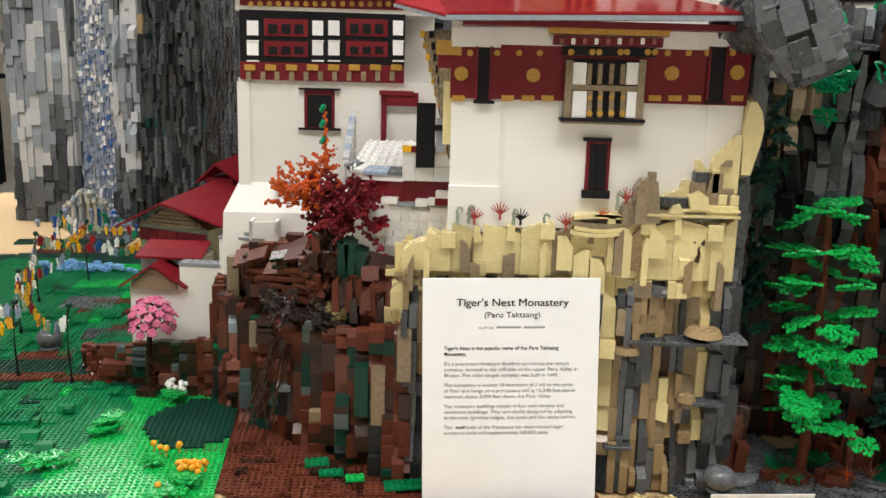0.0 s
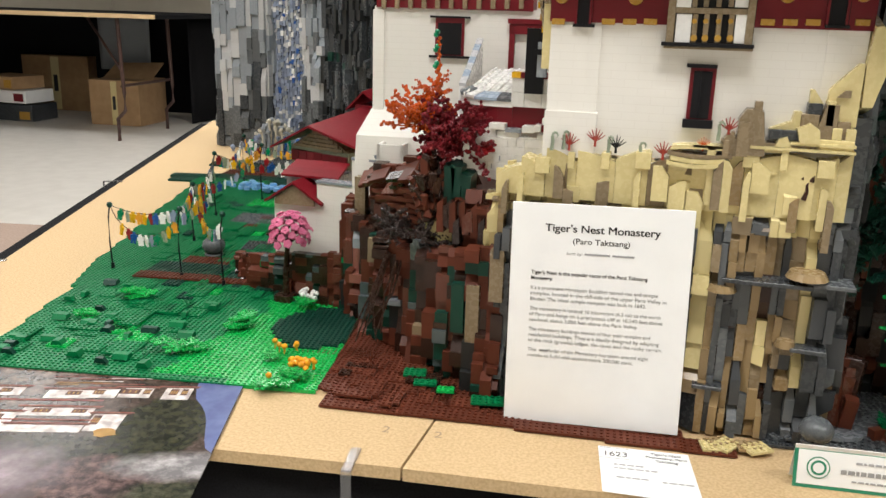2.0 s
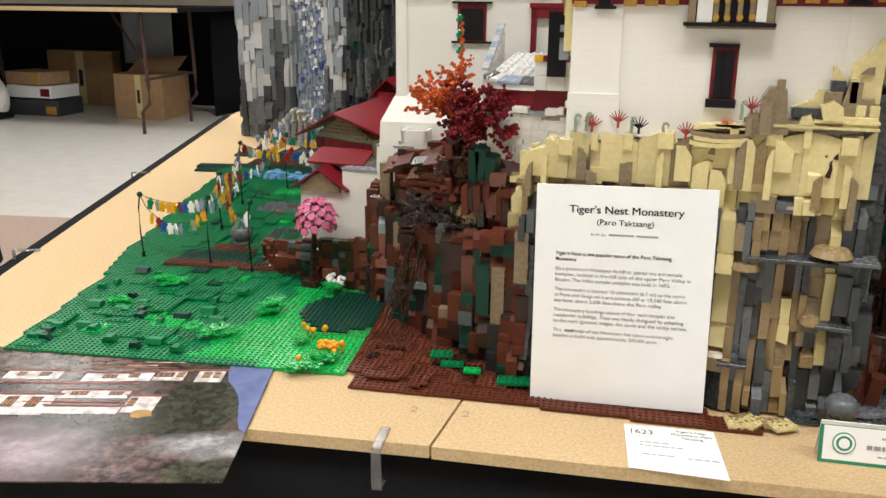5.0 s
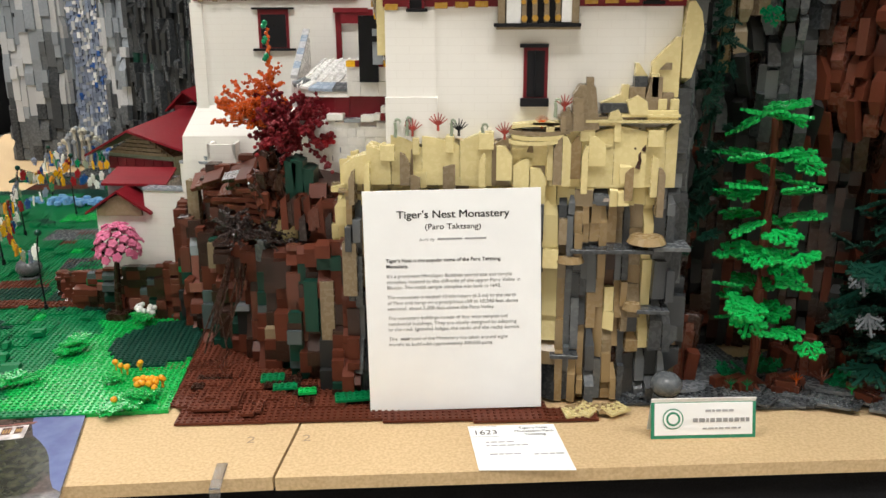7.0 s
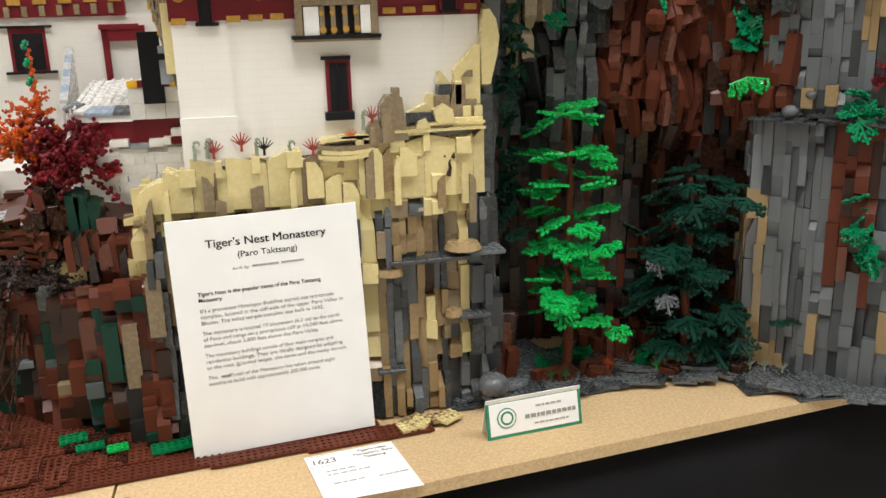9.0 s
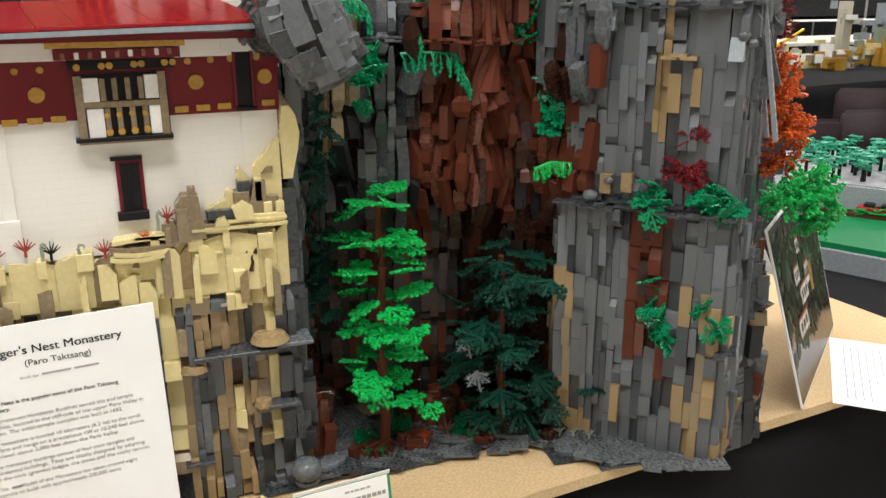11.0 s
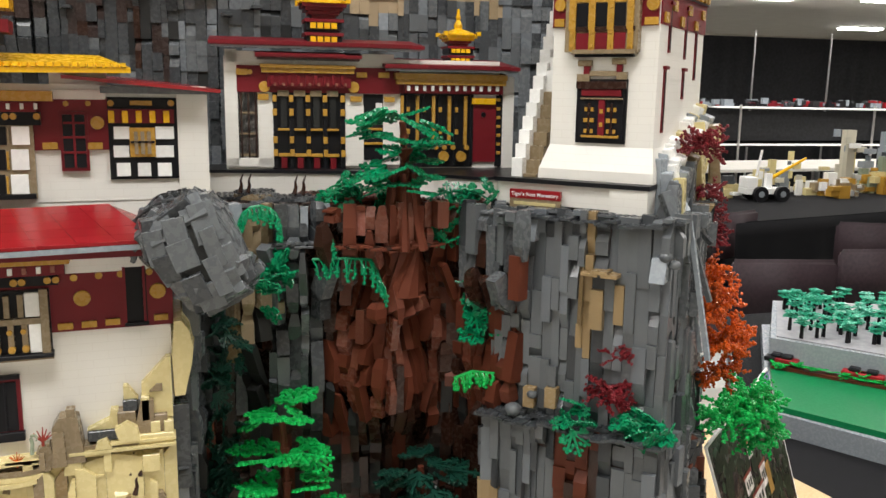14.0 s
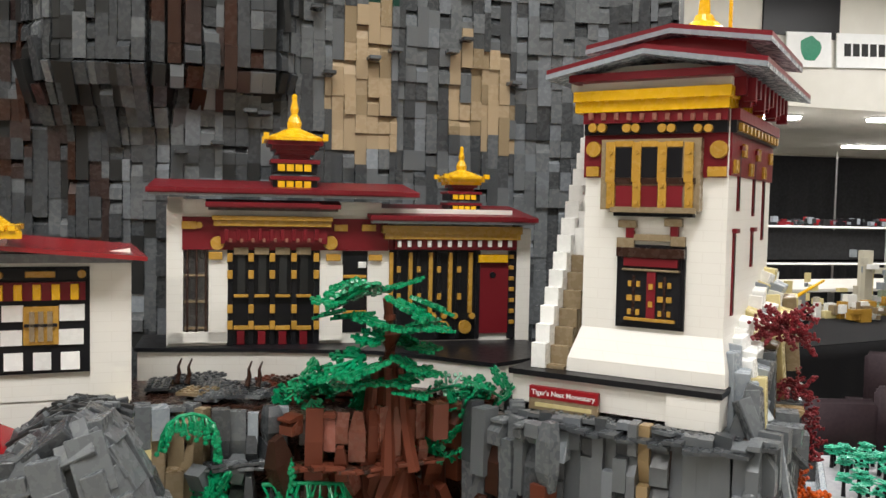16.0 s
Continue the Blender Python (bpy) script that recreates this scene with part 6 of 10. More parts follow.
def cliff(root, path, z0, top, palette, seed, widths, heights, deep=0.012, relief=0.010, lean=0.0, zone=None, name="brick", kinds=(0, 0, 0, 0, 0, 1, 1, 1, 2, 4), backing="dbrown", jit=0.6, reach=0.06, face=None, field=None, step=0.0, run=0.3, singles=270, push=None, stag=0.012):
    """Upright slabs and slopes set along a line of the plan: a thick core, then staggered columns of single pieces.
    field(x, z) swells the core outwards and the pieces lie on its slopes; face turns all pieces one way."""
    rnd = random.Random(seed)
    segs, total = [], 0.0
    for a, c in zip(path, path[1:]):
        d = math.dist(a, c)
        segs.append((total, d, a, c))
        total += d

    def spot(s):
        for s0, d, a, c in segs:
            if s <= s0 + d or (s0, d, a, c) == segs[-1]:
                f = (s - s0) / d
                n = Vector(((c[1] - a[1]) / d, -(c[0] - a[0]) / d, 0))
                return Vector((a[0] + (c[0] - a[0]) * f, a[1] + (c[1] - a[1]) * f, 0)), n, s / total

    def swell(x, z):
        return field(x, z) if field else 0.0

    bm = bmesh.new()
    cols = []
    steps = max(2, int(total / (0.012 if field else 0.03)))
    rows = 24 if field else 1
    for k in range(steps + 1):
        p, n, f = spot(min(total * k / steps, total - 1e-6))
        t = (top(f) if callable(top) else top) - 0.006
        ring = []
        for r in range(rows + 1):
            z = z0 + (t - z0) * r / rows
            o = Vector(push) if push else n
            at = p - o * (lean * (z - z0))
            ring.append(bm.verts.new(at - o * (0.001 - max(0.0, swell(at.x, z) - 0.012)) + Vector((0, 0, z))))
        for z in (t, z0):
            ring.append(bm.verts.new(p - (Vector(push) if push else n) * (0.05 + lean * (z - z0)) + Vector((0, 0, z))))
        cols.append(ring)
    for a, c in zip(cols, cols[1:]):
        for k in range(len(a)):
            bm.faces.new((a[k - 1], a[k], c[k], c[k - 1]))
    bm.faces.new(cols[0]), bm.faces.new(list(reversed(cols[-1])))
    bmesh.ops.recalc_face_normals(bm, faces=bm.faces)
    part("backing", bm, M[backing], root)
    pieces = []
    s, last = 0.0, None
    while s < total:
        w = rnd.choice(widths)
        p, n, f = spot(min(s + w / 2, total - 1e-6))
        if face is not None:
            n = Vector((math.sin(radians(face)), -math.cos(radians(face)), 0))
        t = top(f) if callable(top) else top
        z = z0 - rnd.uniform(0, stag)
        while z < t:
            h = rnd.choice(heights)
            if z + h > t + 0.004:
                h = max(t - z + rnd.uniform(-0.004, 0.006), 0.004)
            zz = max(z, z0)
            zc = zz + h / 2
            o = Vector(push) if push else n
            q = p - o * (lean * (zc - z0))
            bump = relief * (1.2 * noise.noise(Vector((q.x * 14, q.y * 14, zc * 11 + seed))) + 0.9 * noise.noise(Vector((q.x * 45, q.y * 45 + seed, zc * 30))))
            out = min(max(0.003, deep * 0.55 + bump + rnd.uniform(0, 0.005)), reach)
            if step:
                out = max(0.003, round(out / step) * step + rnd.uniform(0, 0.0012))
            kind = rnd.choice(kinds)
            yaw = math.degrees(math.atan2(n.x, -n.y)) + rnd.uniform(-2, 2) * jit
            pitch = rnd.uniform(-1.5, 1.5) * jit
            if field:
                gx = (swell(q.x + 0.008, zc) - swell(q.x - 0.008, zc)) / 0.016
                gz = (swell(q.x, zc + 0.010) - swell(q.x, zc - 0.010)) / 0.020
                yaw += max(-38, min(38, -math.degrees(math.atan(gx))))
                pitch += max(-26, min(26, math.degrees(math.atan(gz))))
                q = q + o * swell(q.x, zc)
                h *= 1.12
            m = pose(q.x - n.x * 0.006, q.y - n.y * 0.006, zz, pitch, rnd.uniform(-0.8, 0.8) * jit, yaw) @ Matrix.Diagonal((w * rnd.uniform(0.95, 1.0), out + 0.006, h * rnd.uniform(0.985, 1.015), 1))
            c = last if last and last != "ochre" and rnd.random() < run else palette(rnd, q.x, q.y, zc, f)
            last = c
            if c:
                pieces.append((m, kind, c))
            z = zz + (h / 1.12 if field else h)
        s += w
        last = None
    LATER.append((root, pieces, zone, name, singles))


def flush_pieces():
    """Single pieces last: the nearest of each cliff as objects, the rest in one mesh."""
    for root, pieces, zone, name, most in LATER:
        near = [q for q in pieces if zone is None or zone(q[0].translation)]
        singles = near[:: max(1, -(-len(near) // most))][:most]
        ids = {id(q) for q in singles}
        for m, kind, c in singles:
            ob = new(name, piece_mesh(kind, c))
            ob.parent = root
            ob.matrix_local = m
        rest = [q for q in pieces if id(q) not in ids]
        if rest:
            mats = sorted({c for _, _, c in rest})
            verts, faces, idx = [], [], []
            for m, kind, c in rest:
                b0 = len(verts)
                vs, fs = KINDS[kind]
                verts += [tuple(m @ Vector(v)) for v in vs]
                faces += [tuple(b0 + k for k in q) for q in fs]
                idx += [mats.index(c)] * len(fs)
            me = bpy.data.meshes.new("brick_mass")
            me.from_pydata(verts, [], faces)
            for c in mats:
                me.materials.append(M[c])
            me.polygons.foreach_set("material_index", idx)
            me.update()
            bm = bmesh.new(); bm.from_mesh(me); bmesh.ops.recalc_face_normals(bm, faces=bm.faces); bm.to_mesh(me); bm.free()
            ob = new("brick_mass", me)
            ob.parent = root
            tagged(ob, kind="stuff")


def nz(x, y, z, s):
    return noise.noise(Vector((x * s, y * s, z * s)))


def hump(v, a, c, soft):
    """1 between a and c, falling to 0 over the soft margin."""
    e = min(v - a, c - v) / soft
    e = max(0.0, min(1.0, e + 0.5))
    return e * e * (3 - 2 * e)


def sand_pal(rnd, x, y, z, f):
    if x > 0.352 and z < 0.36:
        return pick(rnd, (("mgrey", 3), ("dgrey", 5), ("ochre", 0.5)))
    if z > 0.272 + 0.02 * nz(x, y, z, 14):
        return pick(rnd, (("tan", 8), ("dtan", 1.7)))
    n = noise.noise(Vector((x * 40, 3.1, z * 16)))
    if z > 0.195:
        return pick(rnd, (("ochre", 5), ("dtan", 3), ("tan", 1.6 if z > 0.235 else 0.7), ("crumb", 0.12))) if n > -0.26 else pick(rnd, (("mgrey", 3), ("dgrey", 3)))
    if z > 0.055:
        return pick(rnd, (("ochre", 6), ("dtan", 1.4), ("tan", 0.6), ("dbrown", 0.5), ("crumb", 0.12))) if n > -0.05 else pick(rnd, (("dgrey", 4), ("mgrey", 4.0), ("dbrown", 0.6), ("crumb", 0.12)))
    return pick(rnd, (("ochre", 3.4), ("dgrey", 2.6), ("dbrown", 1.2), ("mgrey", 2.4), ("crumb", 0.12), ("dtan", 0.8)))


def brown_pal(rnd, x, y, z, f):
    if x > -0.07 and z > 0.2:
        return pick(rnd, (("tan", 4), ("dtan", 1.5), ("brown", 1)))
    n = noise.noise(Vector((x * 30, 7.7, z * 24)))
    if z < 0.17:
        if n < -0.22:
            return pick(rnd, (("dgreen", 3), ("dbrown", 3), ("slate", 1.2), ("soot", 1)))
        return pick(rnd, (("brown", 5), ("dbrown", 3.6), ("rust", 0.8), ("salmon", 0.35), ("dtan", 0.35), ("lgrey", 0.18), ("green", 0.12)))
    return pick(rnd, (("brown", 7), ("dbrown", 3), ("rust", 1.0), ("dgreen", 0.5)))


def grotto_pal(rnd, x, y, z, f):
    # Pieces get darker lower down: the recess's shade is put into their colours.
    if 0.435 < x < 0.492 and 0.415 < z < 0.60:
        return pick(rnd, (("dtan", 5), ("ochre", 1)))
    if x < 0.562 and z > 0.585:
        return pick(rnd, (("mgrey", 4), ("lgrey", 0.8), ("dgrey", 2)))
    if x < 0.555 + 0.012 * nz(x, y, z, 20) and z > 0.34:
        return pick(rnd, (("dgrey", 4), ("mgrey", 3.0 if z > 0.47 else 1.2), ("soot", 0.3)))
    if x > 0.728 and z > 0.50:
        return pick(rnd, (("mgrey", 4), ("dgrey", 2)))
    # Bulges lean to rust and salmon, painting the light they catch.
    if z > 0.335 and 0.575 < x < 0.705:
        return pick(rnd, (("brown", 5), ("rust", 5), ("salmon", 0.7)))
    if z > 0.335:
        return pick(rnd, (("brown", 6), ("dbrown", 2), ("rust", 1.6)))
    # Dark brown and near-black pieces stand in for shade at the recess's bottom.
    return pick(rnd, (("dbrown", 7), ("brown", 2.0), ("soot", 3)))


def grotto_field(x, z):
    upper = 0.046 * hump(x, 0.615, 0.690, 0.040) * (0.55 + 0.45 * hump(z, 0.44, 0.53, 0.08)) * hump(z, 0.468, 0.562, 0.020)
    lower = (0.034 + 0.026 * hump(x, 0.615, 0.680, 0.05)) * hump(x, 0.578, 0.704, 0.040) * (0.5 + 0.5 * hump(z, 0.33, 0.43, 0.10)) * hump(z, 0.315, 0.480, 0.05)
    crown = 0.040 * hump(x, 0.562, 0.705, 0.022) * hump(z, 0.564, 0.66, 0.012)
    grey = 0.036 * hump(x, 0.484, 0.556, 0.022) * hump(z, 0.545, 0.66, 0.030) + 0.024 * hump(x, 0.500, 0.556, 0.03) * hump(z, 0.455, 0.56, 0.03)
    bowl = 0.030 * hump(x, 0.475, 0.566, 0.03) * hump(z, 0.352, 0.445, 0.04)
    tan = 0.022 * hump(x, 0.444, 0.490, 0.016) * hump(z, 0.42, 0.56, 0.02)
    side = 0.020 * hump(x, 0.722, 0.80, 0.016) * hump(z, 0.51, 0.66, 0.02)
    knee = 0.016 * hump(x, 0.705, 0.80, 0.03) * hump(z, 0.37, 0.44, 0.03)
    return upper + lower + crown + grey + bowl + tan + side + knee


def grey_pal(rnd, x, y, z, f):
    n = nz(x, y, z, 14)
    if z < 0.352:
        if 0.44 < f < 0.60 and z > 0.12 + 0.02 * n:
            return pick(rnd, (("brown", 4), ("rust", 2.0), ("dbrown", 2.5)))
        if (f < 0.24 and z < 0.24 + 0.08 * n) or (0.68 < f < 0.84 and z < 0.23 and n > -0.1) or (z < 0.10 and n > 0.1):
            return pick(rnd, (("ochre", 3), ("dtan", 1), ("mgrey", 1.3)))
    elif (0.47 < f < 0.68 and 0.448 < z < 0.53 and n > -0.35) or (0.50 < f < 0.56 and 0.53 < z < 0.60):
        return pick(rnd, (("ochre", 6), ("mgrey", 1)))
    return pick(rnd, (("mgrey", 8), ("bgrey", 1.6), ("dgrey", 2.4), ("ochre", 0.05)))


def back_pal(rnd, x, y, z, f):
    n = 0.03 * nz(x, y, z, 9)
    if (0.665 < x + n < 0.748 and 0.875 + n < z < 1.07) or (0.84 < x + n < 0.92 and 0.88 + n < z < 1.03):
        return pick(rnd, (("buff", 5), ("dtan", 2), ("mgrey", 0.2)))
    if 0.70 < x < 0.76 and 1.08 < z < 1.12:
        return "dgreen"
    if x + n < 0.40 or (z + n > 0.94 and x + n < 0.605):
        return pick(rnd, (("soot", 1.0), ("dbrown", 1.5), ("umber", 4), ("dgrey", 4), ("mgrey", 0.8))) if nz(x, y, z, 7) > 0.02 else pick(rnd, (("dgrey", 6), ("soot", 1.5), ("mgrey", 2)))
    if x < 0.60:
        return pick(rnd, (("dgrey", 5), ("mgrey", 4), ("soot", 1.0), ("bgrey", 1.5), ("lgrey", 0.2)))
    return pick(rnd, (("mgrey", 7), ("bgrey", 2.2), ("dgrey", 3.6), ("lgrey", 0.1)))


def fall_pal(rnd, x, y, z, f):
    if x < -1.265 or f < 0.3:
        edge = 0.145 if x < -1.39 else 0.19
        return pick(rnd, (("pale", 2.6), ("lgrey", 5), ("mgrey", 2.5))) if z > edge + 0.02 * nz(x, y, z, 30) else pick(rnd, (("mgrey", 3), ("dgrey", 2.4)))
    if x < -1.02 and z > 0.34:
        return pick(rnd, (("pale", 2), ("lgrey", 4), ("mgrey", 3)))
    return pick(rnd, (("soot", 5), ("dgrey", 5), ("dgreen", 0.6), ("mgrey", 0.7), ("ochre", 0.12)))


def back_field(x, z):
    """Broad overhanging knuckles in the upper dark part of the rock face."""
    return 0.05 * hump(x, 0.30, 0.47, 0.07) * hump(z, 0.93, 1.3, 0.10) + 0.035 * hump(x, 0.47, 0.60, 0.03) * hump(z, 0.955, 1.3, 0.03) + 0.03 * hump(x, 0.05, 0.22, 0.08) * hump(z, 0.80, 0.98, 0.10)


RB = random.Random(15)
W_NEAR, H_NEAR = (0.008, 0.010, 0.012, 0.016, 0.016, 0.020), (0.024, 0.032, 0.040, 0.048, 0.056, 0.068)
sand_cliff = thing("sandstone_cliff", pose(0, 0, 0), "tan and grey cliff of upright moulded pieces under the house", "cliff", "model cliffs")
SAND_LINE = [(-0.035, 0.235), (-0.03, 0.166), (0.10, 0.162), (0.22, 0.164), (0.27, 0.160), (0.372, 0.172), (0.385, 0.24)]
cliff(sand_cliff, SAND_LINE, 0.004, 0.272, sand_pal, 11, W_NEAR, H_NEAR, 0.016, 0.020, kinds=(0, 0, 0, 0, 0, 1, 5, 5, 6, 7, 4), jit=1.3, reach=0.028, step=0.004, run=0.42, singles=280)
cliff(sand_cliff, SAND_LINE, 0.262, lambda f: 0.306 + 0.008 * math.sin(f * 60) if f < 0.2 else 0.328 + 0.010 * math.sin(f * 83), sand_pal, 16, (0.008, 0.010, 0.014, 0.016, 0.016, 0.022), (0.020, 0.028, 0.036, 0.044), 0.012, 0.014, kinds=(0, 0, 5, 5, 7, 4, 1), jit=1.2, reach=0.024, run=0.1, backing="tan", singles=120)


def upright_slab(name, outline, y0, y1, mat, parent, chamfer=0.0):
    """A thick slab standing in the plane of the wall, from its outline; chamfer sets the front face in."""
    bm = bmesh.new()
    cx, cz = sum(x for x, z in outline) / len(outline), sum(z for x, z in outline) / len(outline)
    k = 1 - chamfer
    lo, hi = [bm.verts.new((cx + (x - cx) * k, y0, cz + (z - cz) * k)) for x, z in outline], [bm.verts.new((x, y1, z)) for x, z in outline]
    bm.faces.new(lo), bm.faces.new(list(reversed(hi)))
    for k in range(len(outline)):
        bm.faces.new((lo[k - 1], hi[k - 1], hi[k], lo[k]))
    bmesh.ops.recalc_face_normals(bm, faces=bm.faces)
    return part(name, bm, M[mat], parent)


# the rock that climbs the house's corner: a tall faceted slab, then blocks and wedges stepping down
upright_slab("curved_slab", [(0.366, 0.402), (0.364, 0.46), (0.369, 0.512), (0.379, 0.513), (0.389, 0.498), (0.394, 0.472), (0.391, 0.448), (0.384, 0.420), (0.380, 0.402)], 0.160, 0.215, "tan", sand_cliff, 0.22)
upright_slab("rock_wedge", [(0.334, 0.392), (0.334, 0.432), (0.347, 0.446), (0.361, 0.461), (0.366, 0.461), (0.366, 0.392)], 0.158, 0.19, "tan", sand_cliff)
upright_slab("rock_wedge", [(0.322, 0.372), (0.333, 0.416), (0.346, 0.416), (0.346, 0.372)], 0.150, 0.19, "dtan", sand_cliff)
upright_slab("rock_wedge", [(0.342, 0.424), (0.350, 0.432), (0.356, 0.432), (0.356, 0.424)], 0.154, 0.19, "dtan", sand_cliff)
upright_slab("rock_wedge", [(0.315, 0.416), (0.315, 0.431), (0.319, 0.431), (0.330, 0.416)], 0.158, 0.19, "tan", sand_cliff)
upright_slab("rock_wedge", [(0.276, 0.385), (0.299, 0.395), (0.301, 0.406), (0.309, 0.406), (0.309, 0.385)], 0.155, 0.19, "tan", sand_cliff)
upright_slab("rock_wedge", [(0.308, 0.371), (0.303, 0.389), (0.318, 0.397), (0.330, 0.389), (0.333, 0.371)], 0.142, 0.18, "tan", sand_cliff, 0.15)
upright_slab("rock_wedge", [(0.282, 0.366), (0.286, 0.376), (0.297, 0.380), (0.304, 0.366)], 0.142, 0.18, "tan", sand_cliff, 0.2)
for x0, x1, y0, y1, z0, z1, m in ((0.314, 0.329, 0.153, 0.203, 0.404, 0.4165, "dgrey"), (0.308, 0.327, 0.151, 0.20, 0.370, 0.4045, "dtan"), (0.277, 0.312, 0.150, 0.2, 0.374, 0.3855, "dgrey"), (0.327, 0.366, 0.146, 0.20, 0.366, 0.378, "tan"), (0.342, 0.352, 0.148, 0.20, 0.378, 0.391, "tan"), (0.356, 0.366, 0.147, 0.20, 0.378, 0.391, "tan"), (0.346, 0.36, 0.151, 0.2, 0.378, 0.398, "dtan"), (0.333, 0.342, 0.150, 0.2, 0.392, 0.42, "tan"),
                             (0.362, 0.384, 0.165, 0.225, 0.30, 0.402, "dgrey"), (0.370, 0.392, 0.192, 0.235, 0.26, 0.34, "mgrey"), (0.375, 0.395, 0.188, 0.23, 0.20, 0.262, "dgrey"), (0.366, 0.388, 0.176, 0.22, 0.155, 0.21, "mgrey"), (0.358, 0.375, 0.172, 0.21, 0.34, 0.366, "dgrey")):
    box("rock_block", x0, x1, y0, y1, z0, z1, m, sand_cliff, 0.0008)
# the crest: broad curved slopes behind, narrow slanted columns in front


def crest_top(x):
    return 0.324 + 0.022 * hump(x, 0.012, 0.9, 0.012) + 0.012 * hump(x, 0.17, 0.9, 0.02)


x = -0.036
while x < 0.362:
    w = RB.choice((0.022, 0.030, 0.038, 0.046))
    x1, zt = min(x + w, 0.368), crest_top(x + w / 2) + RB.uniform(-0.003, 0.006)
    fall, bow = RB.uniform(0.006, 0.016), RB.uniform(0.5, 0.9)
    left = RB.random() < 0.45
    curve = [(s / 5, fall * ((s / 5) ** (1 / bow) if left else (1 - s / 5) ** (1 / bow))) for s in range(6)]
    upright_slab("curved_slope", [(x, 0.285)] + [(x + (x1 - x) * u, zt - d) for u, d in curve] + [(x1, 0.285)], 0.151 - 0.004 * RB.random(), 0.19, "dtan" if RB.random() < 0.14 else "tan", sand_cliff)
    x = x1 + 0.0004
x = -0.036
while x < 0.360:
    w = RB.choice((0.007, 0.008, 0.010, 0.012, 0.016, 0.020))
    zt = crest_top(x) - RB.choice((0.002, 0.010, 0.020, 0.034, 0.048))
    sl = RB.uniform(0.003, 0.016) * RB.choice((-1, 1))
    zb = zt - RB.uniform(0.030, 0.062)
    if RB.random() < 0.55:
        upright_slab("crest_piece", [(x, zb), (x, zt - max(0, sl)), (x + w * RB.uniform(0.3, 0.7), zt - abs(sl) * RB.uniform(0, 0.35)), (x + w, zt + min(0, sl)), (x + w, zb)], 0.136 + 0.010 * RB.random(), 0.175, RB.choice(("tan", "tan", "tan", "tan", "dtan", "dtan", "ochre")), sand_cliff, RB.choice((0.0, 0.0, 0.06)))
    x += w + 0.0004
for k in range(9):
    x = 0.012 + 0.040 * k
    z = crest_top(x) + RB.uniform(-0.004, 0.004)
    box("top_brick", x, x + RB.choice((0.008, 0.010, 0.018)), 0.143, 0.17, z - 0.02, z, "tan", sand_cliff, 0.0006)
# long thin plates of the terrace, and the bowed ones beneath the window
for x0, x1, y0, z, m in ((0.196, 0.300, 0.143, 0.3600, "tan"), (0.258, 0.368, 0.141, 0.3635, "tan"), (0.226, 0.330, 0.146, 0.3670, "dtan"), (0.300, 0.368, 0.144, 0.3700, "tan")):
    box("terrace_plate", x0, x1, y0, 0.18, z, z + 0.0032, m, sand_cliff)
for k in range(4):
    x0, x1, z = 0.168 + 0.004 * (k % 2), 0.226 + 0.007 * k, 0.339 + 0.0055 * k
    up, dn = [], []
    for s in range(7):
        u = s / 6
        b = 0.006 * (1 - 4 * (u - 0.5) ** 2) * (0.5 if k > 2 else -0.5)
        up.append((x0 + (x1 - x0) * u, z + 0.0048 + b))
        dn.append((x0 + (x1 - x0) * u, z + b))
    upright_slab("bowed_plate", up + dn[::-1], 0.137 + 0.002 * k, 0.175, "tan" if k != 2 else "dtan", sand_cliff)
for x0, x1, y0, z, m in ((0.245, 0.30, 0.132, 0.205, "dgrey"), (0.29, 0.345, 0.128, 0.207, "dgrey"), (0.34, 0.39, 0.135, 0.209, "mgrey"), (0.225, 0.26, 0.134, 0.065, "dgrey"), (0.33, 0.37, 0.134, 0.128, "dgrey")):
    box("ledge_plate", x0, x1, y0, 0.175, z, z + 0.005, m, sand_cliff, 0.0005)
for x, z, r in ((0.338, 0.222, 0.024), (0.246, 0.196, 0.018), (0.325, 0.135, 0.012)):
    bm = bmesh.new()
    bmesh.ops.create_cone(bm, cap_ends=True, segments=20, radius1=r, radius2=r * 0.8, depth=0.008, matrix=Matrix.Translation((x, 0.145, z)))
    part("round_slab", bm, M["ochre"], sand_cliff)
brown_cliff = thing("brown_cliff", pose(0, 0, 0), "reddish brown cliff of stacked moulded bricks and slopes", "cliff", "model cliffs")
BROWN_W, BROWN_H = (0.012, 0.016, 0.016, 0.020, 0.024), (0.0096, 0.0144, 0.0192, 0.0192, 0.0288, 0.0384)
cliff(brown_cliff, [(-0.355, 0.46), (-0.342, 0.385), (-0.285, 0.335), (-0.215, 0.285), (-0.15, 0.230), (-0.09, 0.19), (-0.03, 0.165)], 0.004, lambda f: 0.195 - 0.1 * max(0, f - 0.1) if f < 0.4 else 0.165 + 0.12 * max(0, f - 0.62), brown_pal, 21, BROWN_W, BROWN_H, 0.020, 0.026, jit=0.5, face=5, step=0.005, reach=0.04, kinds=(0, 0, 0, 0, 0, 0, 1, 5), run=0.2, singles=280)
